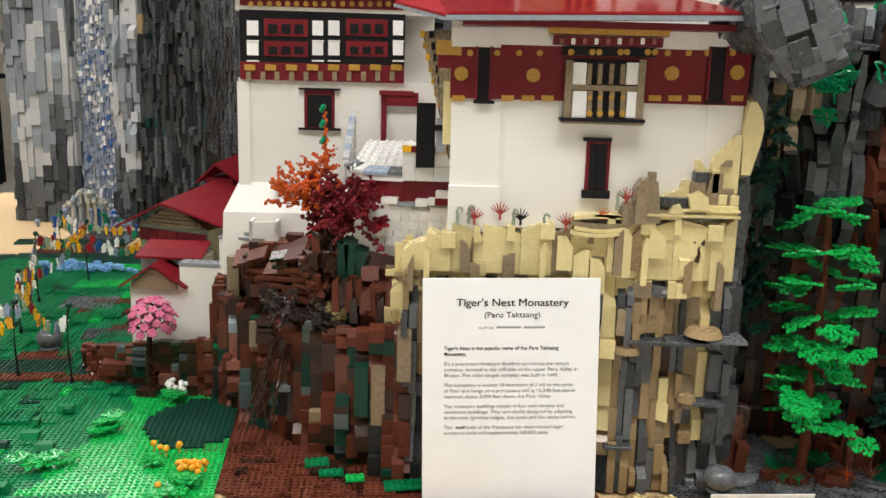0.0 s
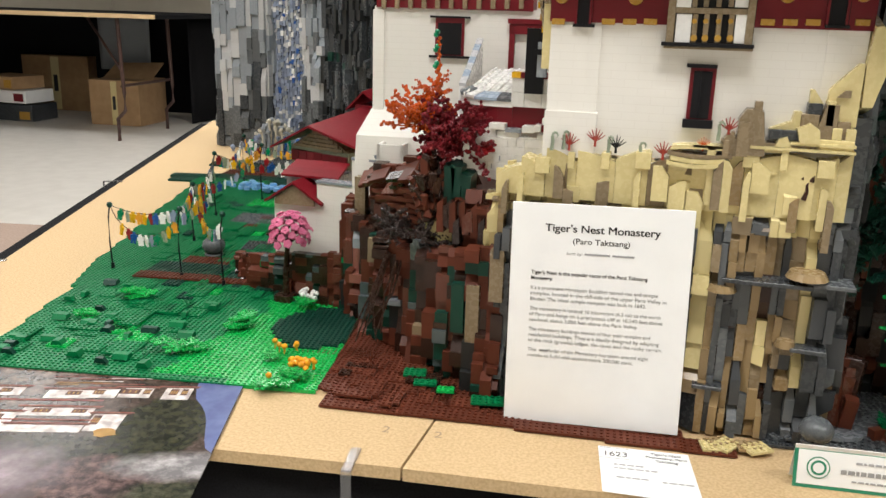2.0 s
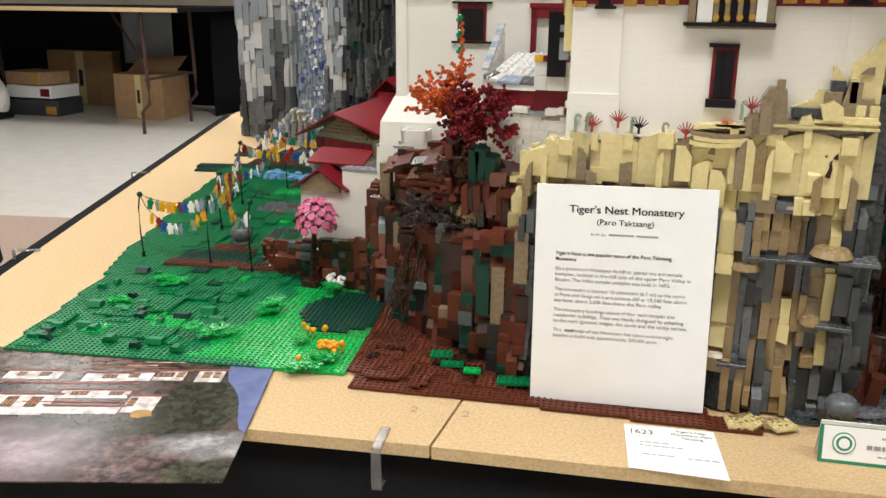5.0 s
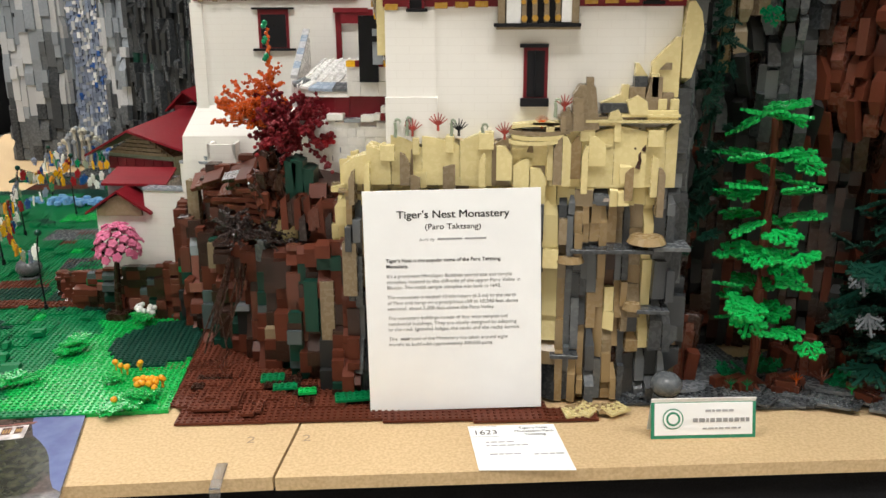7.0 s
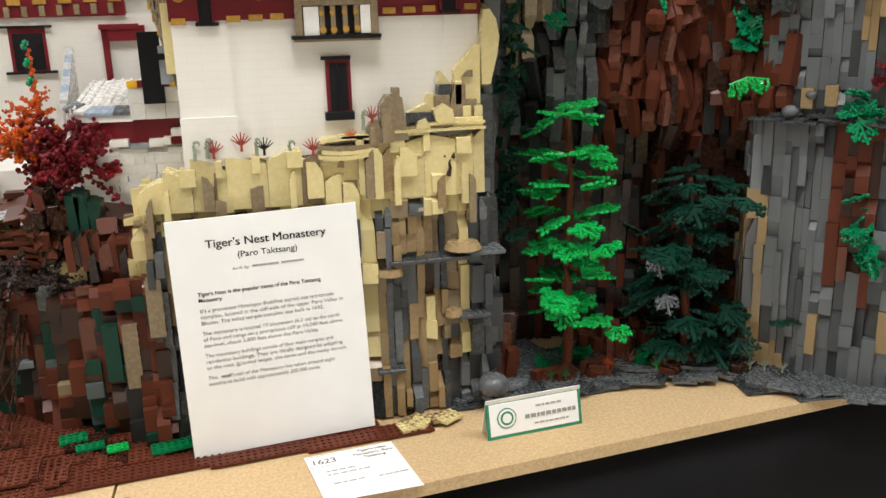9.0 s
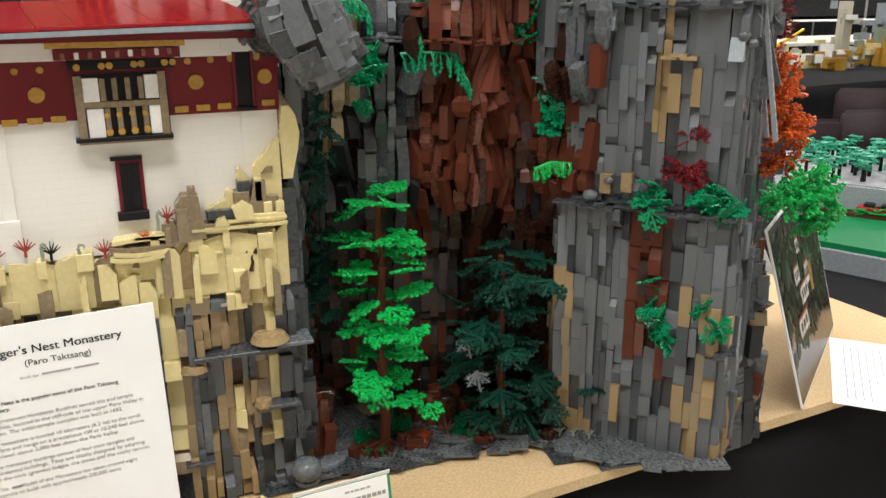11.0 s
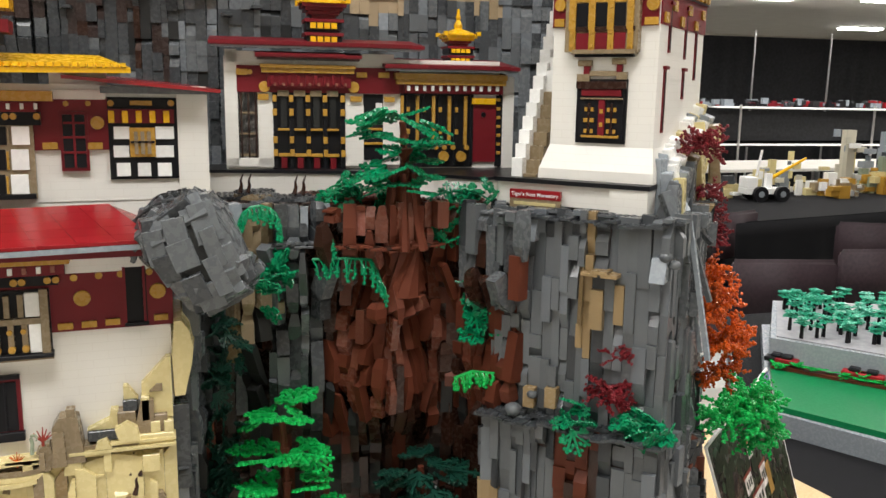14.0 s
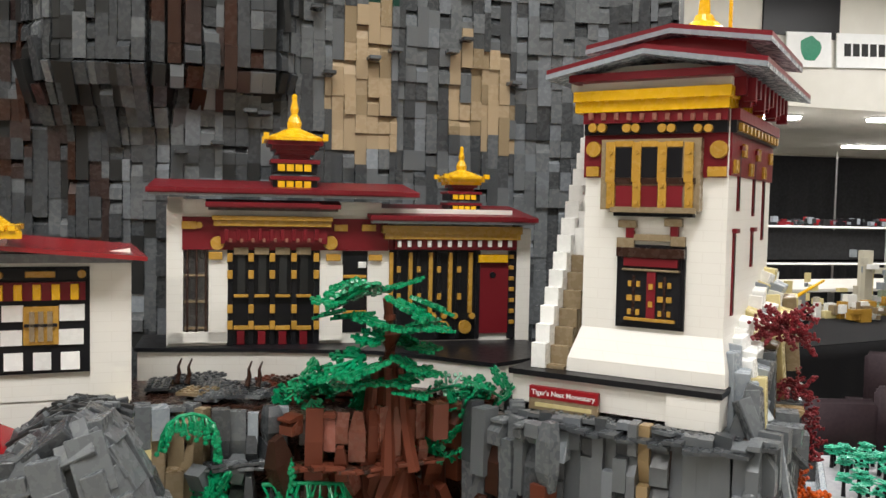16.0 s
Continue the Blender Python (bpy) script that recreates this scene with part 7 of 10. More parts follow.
cliff(brown_cliff, [(-0.315, 0.45), (-0.290, 0.385), (-0.215, 0.330), (-0.14, 0.275), (-0.075, 0.225), (-0.03, 0.20)], 0.15, lambda f: 0.232 + (0.055 * min(1, f * 2) if f < 0.7 else 0.022) + 0.012 * math.sin(f * 33), lambda r, x, y, z, f: pick(r, (("brown", 6), ("dbrown", 4), ("rust", 0.7), ("dgreen", 0.5))) if x < -0.06 else pick(r, (("tan", 5), ("dtan", 1), ("brown", 1))), 22, BROWN_W, (0.0144, 0.0192, 0.0288), 0.022, 0.020, face=5, step=0.005, kinds=(0, 0, 0, 0, 5, 1), jit=0.6)
cliff(brown_cliff, [(-0.61, 0.49), (-0.54, 0.436), (-0.47, 0.43), (-0.42, 0.415), (-0.345, 0.395)], 0.004, lambda f: 0.052 + 0.05 * f, lambda r, x, y, z, f: pick(r, (("brown", 5), ("rust", 2), ("dbrown", 3), ("slate", 0.8), ("dgreen", 0.8), ("salmon", 0.3))), 23, (0.012, 0.016, 0.024), (0.0096, 0.0144, 0.0192), 0.014, 0.012, face=4, step=0.005, kinds=(0, 0, 0, 5))
prism("rock_bed", [(-0.305, 0.46), (-0.28, 0.398), (-0.205, 0.345), (-0.13, 0.29), (-0.065, 0.24), (-0.03, 0.215), (-0.03, 0.30), (-0.20, 0.44)], 0.14, 0.262, "brown", brown_cliff)
prism("rock_bed", [(-0.33, 0.44), (-0.325, 0.385), (-0.27, 0.34), (-0.20, 0.285), (-0.13, 0.225), (-0.06, 0.19), (-0.05, 0.28), (-0.25, 0.42)], 0.1, 0.158, "dbrown", brown_cliff)
for k in range(34):
    f = RB.random()
    p = Vector((-0.285, 0.385, 0.236)).lerp(Vector((-0.185, 0.295, 0.272)), f) + Vector((RB.uniform(-0.01, 0.01), RB.uniform(-0.03, 0.05), RB.uniform(-0.016, 0.012)))
    w, d = RB.choice((0.016, 0.024, 0.030)), RB.choice((0.010, 0.014, 0.018))
    b1 = box("sloped_tile", -w, w, -d, d, -0.006, 0.0, RB.choice(("brown", "brown", "brown", "dbrown", "rust")), brown_cliff, 0.0006)
    b1.matrix_local = pose(*p, RB.uniform(18, 44), RB.uniform(-22, -4), RB.uniform(-36, -4))
for k in range(26):
    f = RB.random()
    p = Vector((-0.255, 0.335, 0.222)).lerp(Vector((-0.175, 0.265, 0.245)), f) + Vector((0, RB.uniform(-0.012, 0.012), RB.uniform(-0.034, 0.012)))
    b1 = box("plank", -RB.choice((0.016, 0.024, 0.032)), 0.02, -0.008, 0.016, -0.003, 0.003, RB.choice(("brown", "dbrown", "brown")), brown_cliff, 0.0004)
    b1.matrix_local = pose(*p, RB.uniform(-6, 14), RB.uniform(-9, 4), RB.uniform(-40, -20))
# upright dark green wedges beneath the maple
for x, z0, z1, tip in ((-0.126, 0.252, 0.302, 0.010), (-0.112, 0.250, 0.304, -0.006), (-0.098, 0.254, 0.292, -0.006)):
    upright_slab("green_wedge", [(x - 0.005, z0 - 0.02), (x - 0.009 + 0.3 * tip, z1), (x + 0.009 + 0.3 * tip, z1 - 0.004), (x + 0.006 + 0.2 * tip, z0 - 0.02)], 0.232, 0.262, "dgreen", brown_cliff, 0.1)
for k in range(16):
    x, h = -0.134 + 0.0062 * k, RB.uniform(0.026, 0.05)
    z = 0.258 - 0.03 * RB.random()
    upright_slab("column_slope", [(x, z - h), (x, z - 0.010 * RB.random()), (x + 0.008, z), (x + 0.010, z - h)], 0.206 + 0.012 * RB.random() - 0.1 * (x + 0.134), 0.245, RB.choice(("brown", "brown", "dbrown", "rust", "umber")), brown_cliff)
# knotted root ball at the maple's foot
for k in range(70):
    a, z = RB.uniform(0, 360), RB.uniform(0.222, 0.308)
    r = 0.005 + 0.016 * math.sin((z - 0.215) * 30) ** 2
    b1 = box("root", -0.0035, 0.0035, -0.006, 0.006, -0.012, 0.012, RB.choice(("brown", "dbrown", "dbrown")), brown_cliff, 0.0008)
    b1.matrix_local = pose(-0.156 + r * math.cos(radians(a)), 0.240 + r * math.sin(radians(a)), z, RB.uniform(-35, 35), RB.uniform(-35, 35), a)
for x, y, z, h, m in ((-0.318, 0.386, 0.195, 0.045, "dtan"), (-0.352, 0.40, 0.11, 0.05, "brown"), (-0.065, 0.168, 0.08, 0.072, "dtan"), (-0.03, 0.150, 0.16, 0.05, "dtan"), (-0.115, 0.19, 0.05, 0.05, "dgreen"), (-0.088, 0.175, 0.10, 0.05, "dgreen")):
    prism("rock_post", [(x - 0.009, y - 0.006), (x + 0.009, y - 0.006), (x + 0.009, y + 0.01), (x - 0.009, y + 0.01)], z - 0.02, z + h, m, brown_cliff)
# thin roots running down the rock
for k in range(9):
    x0 = RB.uniform(-0.232, -0.195)
    bm = bmesh.new()
    tube(bm, [(x0, 0.262, 0.155), (x0 - 0.012 + RB.uniform(-0.01, 0.01), 0.235, 0.10), (x0 - 0.02 + RB.uniform(-0.03, 0.02), 0.215, 0.02 + 0.03 * RB.random())], 0.0024, 0.0012, 5)
    part("root", bm, M["dbrown"], brown_cliff)
grotto = thing("grotto_cliff", pose(0, 0, 0), "recessed brown and dark grey cliff behind the model trees", "cliff", "model cliffs")
# Set back and leaning forward so the overhanging top shades the lower part.
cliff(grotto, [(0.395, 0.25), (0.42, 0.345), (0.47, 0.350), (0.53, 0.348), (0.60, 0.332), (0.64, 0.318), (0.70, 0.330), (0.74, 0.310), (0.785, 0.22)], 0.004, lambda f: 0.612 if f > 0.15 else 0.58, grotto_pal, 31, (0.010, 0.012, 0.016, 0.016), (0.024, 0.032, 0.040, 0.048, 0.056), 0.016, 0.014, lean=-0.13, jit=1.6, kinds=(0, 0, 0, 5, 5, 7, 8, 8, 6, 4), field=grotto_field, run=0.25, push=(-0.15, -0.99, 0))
for k in range(26):
    x = 0.556 + 0.142 * k / 25
    b1 = box("ledge_plate", -0.009, 0.009, -0.012 - 0.006 * RB.random(), 0.016, 0, 0.0032, "brown" if k % 4 else "dbrown", grotto, 0.0004)
    b1.matrix_local = pose(x, 0.228 - 0.02 * math.sin((x - 0.556) * 22) + 0.1 * max(0.0, 0.58 - x), 0.563 + RB.uniform(-0.002, 0.003), RB.uniform(-5, 5), RB.uniform(-5, 5), RB.uniform(-25, 25))
for k in range(14):
    b1 = box("ledge_plate", -0.007, 0.007, -0.012, 0.016, 0, 0.0032, "dgrey" if k % 3 else "mgrey", grotto, 0.0004)
    b1.matrix_local = pose(0.488 + 0.070 * k / 13, 0.232 + RB.uniform(-0.004, 0.004), 0.566 + 0.003 * (k % 2), RB.uniform(-6, 6), RB.uniform(-6, 6), RB.uniform(-20, 20))
grey_cliff = thing("grey_cliff", pose(0, 0, 0), "tall grey cliff of narrow upright slabs with tan and brown patches", "cliff", "model cliffs")
GREY_W, GREY_H, GREY_K = (0.008, 0.010, 0.012, 0.012, 0.016), (0.0288, 0.040, 0.048, 0.056, 0.072), (0, 0, 0, 0, 0, 5, 4, 6)
cliff(grey_cliff, [(0.775, 0.225), (0.752, 0.168), (0.905, 0.012), (0.955, 0.045)], 0.004, 0.352, grey_pal, 41, GREY_W, GREY_H, 0.009, 0.009, jit=0.9, kinds=GREY_K, run=0.35, step=0.0025)
cliff(grey_cliff, [(0.785, 0.232), (0.765, 0.180), (0.912, 0.030), (0.965, 0.07)], 0.352, 0.615, grey_pal, 42, GREY_W, GREY_H, 0.009, 0.011, jit=0.9, kinds=GREY_K, run=0.35, step=0.0025)
cliff(grey_cliff, [(0.955, 0.040), (1.005, 0.085), (1.06, 0.16), (1.13, 0.28), (1.20, 0.42), (1.22, 0.56)], 0.004, lambda f: 0.61 + 0.06 * f + 0.30 * max(0, f - 0.45), grey_pal, 43, (0.016, 0.024), (0.0288, 0.048, 0.0672), 0.014, 0.014, lean=0.03, singles=120)
# Foot rocks of the right flank; their darker palette paints in its shadow.
cliff(grey_cliff, [(0.935, 0.03), (0.99, 0.035), (1.035, 0.075), (1.06, 0.15), (1.08, 0.24)], 0.004, lambda f: 0.34 - 0.10 * f + 0.03 * math.sin(f * 17), lambda r, x, y, z, f: pick(r, (("dgrey", 5), ("soot", 3), ("brown", 1.2), ("mgrey", 1.5), ("dtan", 0.5))), 44, (0.014, 0.02), (0.0192, 0.0288, 0.048), 0.016, 0.02, jit=4.0, lean=0.1, singles=150)
for k, (a, c, z) in enumerate((((0.742, 0.165), (0.905, 0.0), 0.352), ((0.76, 0.18), (0.91, 0.022), 0.606), ((0.90, 0.004), (0.95, 0.035), 0.17))):
    rnd = random.Random(60 + k)
    n = int(math.dist(a, c) / 0.013)
    for s in range(n):
        f = s / n
        b1 = box("ledge_plate", -0.008, 0.008, -0.012 - rnd.random() * 0.006, 0.012, 0, 0.0032, "dgrey", grey_cliff)
        b1.matrix_local = pose(a[0] + (c[0] - a[0]) * f, a[1] + (c[1] - a[1]) * f, z + rnd.uniform(-0.002, 0.003), rnd.uniform(-4, 4), rnd.uniform(-4, 4), -46 + rnd.uniform(-14, 14))
for x, y, z in ((0.842, 0.082, 0.545), (0.850, 0.073, 0.548), (0.858, 0.064, 0.545)):
    b1 = box("ledge_plate", -0.010, 0.010, -0.012, 0.012, 0, 0.0045, "ochre", grey_cliff, 0.0005)
    b1.matrix_local = pose(x, y, z, 0, 0, -46)
for x, y, z in ((0.796, 0.138, 0.368), (0.816, 0.118, 0.372)):
    b1 = box("tan_tile", -0.0075, 0.0075, -0.012, 0.02, 0, 0.026, "ochre", grey_cliff, 0.0006)
    b1.matrix_local = pose(x, y, z, 0, 0, -46)
# pale polished slopes on the cliff's upper corner
for x, y, z, h in ((0.772, 0.166, 0.570, 0.034), (0.782, 0.158, 0.528, 0.042), (0.792, 0.146, 0.578, 0.026), (0.899, 0.028, 0.545, 0.028)):
    bm = bmesh.new()
    add_box(bm, -0.009, 0.009, -0.014, 0.012, 0, h, 0.0008)
    for v in bm.verts:
        if v.co.z > h * 0.5 and v.co.y < 0:
            v.co.y += 0.010
    b1 = part("corner_slope", bm, M["lgrey"], grey_cliff)
    b1.matrix_local = pose(x, y, z, 0, 0, -46)
# polished knobs on the ledges
for x, y, z, r in ((0.772, 0.140, 0.364, 0.011), (0.792, 0.128, 0.386, 0.007), (0.902, 0.022, 0.575, 0.008), (0.912, 0.018, 0.566, 0.007)):
    bm = bmesh.new()
    bmesh.ops.create_uvsphere(bm, u_segments=14, v_segments=8, radius=r, matrix=Matrix.Translation((x, y, z)) @ Matrix.Diagonal((1, 1, 0.8, 1)))
    for fc in bm.faces:
        fc.smooth = True
    part("round_knob", bm, M["mgrey"], grey_cliff)
rock_wall = thing("rock_wall", pose(0, 0, 0), "towering grey rock face of small moulded slabs behind the temples", "cliff", "model cliffs")
cliff(rock_wall, [(-0.70, 1.45), (-0.45, 0.95), (-0.2, 0.76), (0.1, 0.67), (0.30, 0.64), (0.45, 0.60), (0.92, 0.59), (1.06, 0.56), (1.13, 0.50)], 0.3, 1.45, back_pal, 51, (0.0096, 0.016, 0.016, 0.016, 0.0192), (0.024, 0.024, 0.024, 0.024, 0.048), 0.008, 0.005, zone=lambda v: 0.45 < v.x < 0.95 and 0.8 < v.z < 1.05, backing="soot", kinds=(0, 0, 0, 0, 0, 5), field=back_field, run=0.15, singles=180, stag=0.0, jit=0.3)
for k in range(70):
    s = RB.choice(((-0.1, 0.74, 0.25, 0.64), (0.45, 0.595, 0.92, 0.585)))
    f = RB.random()
    b1 = box("ledge_stud", -0.008, 0.008, -0.022, 0.0, 0, 0.005, RB.choice(("dgrey", "mgrey", "dgrey")), rock_wall, 0.0005)
    b1.matrix_local = pose(s[0] + (s[2] - s[0]) * f, s[1] + (s[3] - s[1]) * f, RB.uniform(0.62, 1.25), 0, 0, RB.uniform(-4, 4))
fall_cliff = thing("waterfall_cliff", pose(0, 0, 0), "grey slab cliff with white upper blocks round a waterfall", "cliff", "model cliffs")
cliff(fall_cliff, [(-1.57, 2.12), (-1.486, 1.86), (-1.285, 1.85), (-1.27, 1.90)], 0.002, 1.05, fall_pal, 52, (0.016, 0.020, 0.024, 0.032), (0.04, 0.05, 0.07, 0.10), 0.014, 0.012, zone=lambda v: 0.1 < v.z < 0.7, backing="dgrey", kinds=(0, 0, 0, 5), run=0.35, step=0.005, singles=140)
cliff(fall_cliff, [(-1.145, 1.90), (-1.13, 1.84), (-0.98, 1.76), (-0.70, 1.47)], 0.002, 1.05, fall_pal, 53, (0.020, 0.024, 0.032), (0.03, 0.045, 0.06, 0.09), 0.016, 0.018, zone=lambda v: 0.1 < v.z < 0.7, backing="soot", kinds=(0, 0, 0, 5, 4), run=0.3, step=0.006, singles=140)
waterfall = thing("waterfall", pose(0, 0, 0), "waterfall of clear, white and blue small pieces", "waterfall")
cliff(waterfall, [(-1.275, 1.885), (-1.14, 1.885)], 0.05, 1.05, lambda r, x, y, z, f: pick(r, (("clear", 6), ("pale", 2.0), ("twhite", 1.0), ("blue", 0.35), ("lgrey", 1.5))), 54, (0.010, 0.012), (0.010, 0.014, 0.018), 0.012, 0.005, zone=lambda v: 0.1 < v.z < 0.6, name="water_piece", backing="mgrey", kinds=(0, 0, 1, 3), run=0.1, singles=150)

# ---- studded ground ----
M["cream"] = plastic("cream", (0.55, 0.52, 0.42))
M["lblue"] = plastic("light_blue", (0.16, 0.36, 0.62))
S8 = 0.008
PLATES = {}


def stud_mesh(nx, ny, thick, mat, seg=7):
    """A flat plate with its studs, corner at the origin."""
    key = (nx, ny, thick, mat)
    if key not in PLATES:
        verts, faces = [], []
        w, d = nx * S8 - 0.0001, ny * S8 - 0.0001
        verts += [(0, 0, 0), (w, 0, 0), (w, d, 0), (0, d, 0), (0, 0, thick), (w, 0, thick), (w, d, thick), (0, d, thick)]
        faces += [(3, 2, 1, 0), (4, 5, 6, 7), (0, 1, 5, 4), (1, 2, 6, 5), (2, 3, 7, 6), (3, 0, 4, 7)]
        ring = [(math.cos(6.2832 * k / seg) * 0.0024, math.sin(6.2832 * k / seg) * 0.0024) for k in range(seg)]
        for a in range(nx):
            for c in range(ny):
                x, y, b0 = (a + 0.5) * S8, (c + 0.5) * S8, len(verts)
                verts += [(x + p, y + q, thick) for p, q in ring] + [(x + p, y + q, thick + 0.0017) for p, q in ring]
                faces += [(b0 + k, b0 + (k + 1) % seg, b0 + seg + (k + 1) % seg, b0 + seg + k) for k in range(seg)]
                faces.append(tuple(b0 + seg + k for k in range(seg)))
        me = bpy.data.meshes.new("plate")
        me.from_pydata(verts, [], faces)
        me.materials.append(M[mat])
        PLATES[key] = me
    return PLATES[key]


def plate(root, x, y, z, nx, ny, mat, rz=0.0, thick=0.0032, name="plate", tilt=0.0):
    ob = new(name, stud_mesh(nx, ny, thick, mat))
    ob.parent = root
    ob.matrix_local = pose(x, y, z, tilt, -tilt * 0.6, rz)
    return ob


lawn = thing("green_baseplate", pose(-0.761, -0.011, 0.0006, 0, 0, 10), "studded green baseplates with layered plates and dark patches", "ground")
plate(lawn, 0, 0, 0, 48, 48, "green", 0, 0.005, "baseplate")
plate(lawn, 0.384, 0, 0, 16, 45, "bgreen", 0, 0.005, "baseplate")
plate(lawn, 0.0, 0.3845, 0, 48, 48, "green", 0, 0.006, "baseplate")
plate(lawn, 0.0, 0.77, 0, 40, 40, "green", 0, 0.006, "baseplate")
plate(lawn, -0.02, 1.09, 0, 40, 24, "green", 0, 0.006, "baseplate")
plate(lawn, 0.0, 1.28, 0, 40, 24, "dgreen", 0, 0.006, "baseplate")
EDGE = ((0.0, 0.05), (-0.02, 0.18), (-0.034, 0.325), (-0.079, 0.488), (-0.098, 0.627), (-0.148, 0.886), (-0.176, 1.08), (-0.20, 1.28))
v = 0.06
while v < 1.27:
    for (u0, v0), (u1, v1) in zip(EDGE, EDGE[1:]):
        if v0 <= v < v1:
            u = u0 + (u1 - u0) * (v - v0) / (v1 - v0)
    nx = max(1, int(-u / S8))
    ny = 4 if int(v * 100) % 3 else 6
    plate(lawn, -nx * S8, v, 0, nx, ny, "green", 0, 0.0055, "baseplate")
    v += ny * S8
for u, v, nx, ny, m in ((-0.21, 1.27, 28, 9, "green"), (-0.20, 1.345, 27, 8, "dgreen"), (-0.17, 1.41, 24, 8, "brown"), (-0.17, 1.475, 26, 8, "dgrey"), (-0.16, 1.54, 26, 8, "dgreen"), (-0.14, 1.605, 24, 8, "mgrey"), (-0.10, 1.67, 20, 9, "dgrey")):
    plate(lawn, u, v, 0.0, nx, ny, m, 0, 0.0075, "baseplate")
for u, v, nx, ny in ((-0.29, 1.30, 12, 6), (-0.31, 1.36, 13, 5), (-0.27, 1.56, 14, 7), (-0.12, 1.55, 10, 8)):
    plate(lawn, u, v, 0, nx, ny, "dgreen", 4, 0.0055, "baseplate")
for u, v, nx, ny, m in ((0.02, 1.20, 20, 8, "bgreen"), (0.05, 1.02, 16, 9, "bgreen"), (0.07, 0.84, 14, 12, "mgrey"), (0.10, 0.80, 16, 4, "brown"), (0.02, 1.45, 24, 5, "brown"), (0.0, 1.40, 26, 5, "dgrey"), (0.13, 0.88, 12, 4, "brown")):
    plate(lawn, u, v, 0.0065, nx, ny, m, 0)
rnd = random.Random(77)
for k in range(210):
    x, y = rnd.uniform(0.0, 0.36), rnd.uniform(0.01, 1.1)
    if y > 0.5:
        x -= 0.06
    if x < 0.07 and y < 0.5 and k % 4 or x > 0.26 and y < 0.33 or x < 0.0 and y < 0.9:
        continue
    nx, ny = rnd.choice(((2, 4), (4, 4), (6, 4), (4, 8), (2, 6), (6, 6), (2, 2), (8, 8)))
    m = pick(rnd, (("green", 9), ("dgreen", 1.4 if y > 0.1 else 0.8), ("bgreen", 0.4)))
    plate(lawn, round(x / S8) * S8, round(y / S8) * S8, (0.005 if y < 0.38 else 0.006) + 0.0032 * rnd.choice((0, 0, 0, 1)), nx, ny, m, rnd.choice((0, 0, 90, 0)))
for k in range(30):
    x, y = rnd.uniform(0.01, 0.27), rnd.uniform(0.02, 0.36)
    if x < 0 and y < 0.2:
        continue
    w = rnd.choice((0.008, 0.016, 0.024))
    b1 = part("slope_brick", bmesh.new(), M["green"], lawn)
    bm = bmesh.new()
    vs = [bm.verts.new((c[0] * w, c[1] * 0.02, c[2] * 0.0075)) for c in ((0, 0, 0), (1, 0, 0), (1, 1, 0), (0, 1, 0), (0, 0.3, 1), (1, 0.3, 1), (1, 0.8, 1), (0, 0.8, 1))]
    for q in QUADS:
        bm.faces.new([vs[i] for i in q])
    bmesh.ops.recalc_face_normals(bm, faces=bm.faces)
    b1.data = mesh_of(bm, "slope_brick", M[pick(rnd, (("green", 6), ("dgreen", 1.5)))])
    b1.matrix_local = pose(x, y, 0.008, 0, 0, rnd.choice((0, 90, 180, 270)))
# an eight-sided dark bed, a bright drift beside the seam, soil strips
for k, (a, c) in enumerate(((6, 12), (4, 15), (2, 16), (1, 16), (0, 16), (0, 16), (0, 16), (1, 16), (2, 15), (4, 14), (6, 12))):
    plate(lawn, 0.384 + a * S8, 0.136 + 0.016 * k, 0.0052, c - a, 2, "dgreen", 0, 0.0034)
for k in range(20):
    a = round((0.272 + 0.0042 * k + 0.012 * math.sin(k * 0.9)) / S8)
    if 48 - a > 0:
        plate(lawn, a * S8, 0.016 + 0.016 * k, 0.0051, 48 - a, 2, "bgreen", 0, 0.0008)
for x, y, nx, ny, m, rz in ((0.05, 0.405, 20, 4, "brown", 0), (0.2, 0.40, 20, 3, "brown", 0), (0.22, 0.425, 18, 8, "dgreen", 0), (0.36, 0.40, 14, 6, "dgreen", 0), (0.06, 0.44, 18, 8, "dgreen", 0), (0.10, 0.50, 12, 6, "brown", 0), (0.45, 0.33, 14, 5, "dgreen", 8), (0.48, 0.29, 14, 6, "brown", 8), (0.18, 0.62, 16, 8, "dgrey", 4), (0.22, 0.66, 12, 6, "brown", 0), (0.26, 0.58, 14, 6, "green", 0)):
    plate(lawn, x, y, 0.0085 if y > 0.38 or x > 0.37 else 0.0082, nx, ny, m, rz)

soil = thing("brown_ground", pose(-0.236, 0.044, 0.0012, 0, 0, 7), "studded reddish brown ground plates at the cliff's foot", "ground")
for x, y, nx, ny in ((0.0, 0.0, 14, 22), (0.112, 0.001, 18, 20), (0.256, -0.006, 14, 10), (0.368, -0.012, 12, 6), (-0.02, 0.05, 5, 18), (-0.09, 0.16, 14, 20), (0.46, -0.014, 8, 4)):
    plate(soil, x, y, 0, nx, ny, "brown", 0, 0.0032, "baseplate")
plate(soil, -0.115, 0.13, -0.0006, 34, 26, "brown", 0, 0.0012, "baseplate")
for k in range(60):
    x, y = rnd.uniform(-0.02, 0.36), rnd.uniform(0.004, 0.13)
    if x > 0.17 and y < 0.085:
        continue
    nx, ny = rnd.choice(((2, 4), (4, 4), (6, 4), (4, 2), (2, 2), (6, 2)))
    plate(soil, round(x / S8) * S8, round(y / S8) * S8, 0.0032 + 0.0032 * rnd.choice((0, 0, 1)), nx, ny, pick(rnd, (("brown", 8), ("dbrown", 2), ("rust", 0.6))), rnd.choice((0, 0, 90)))
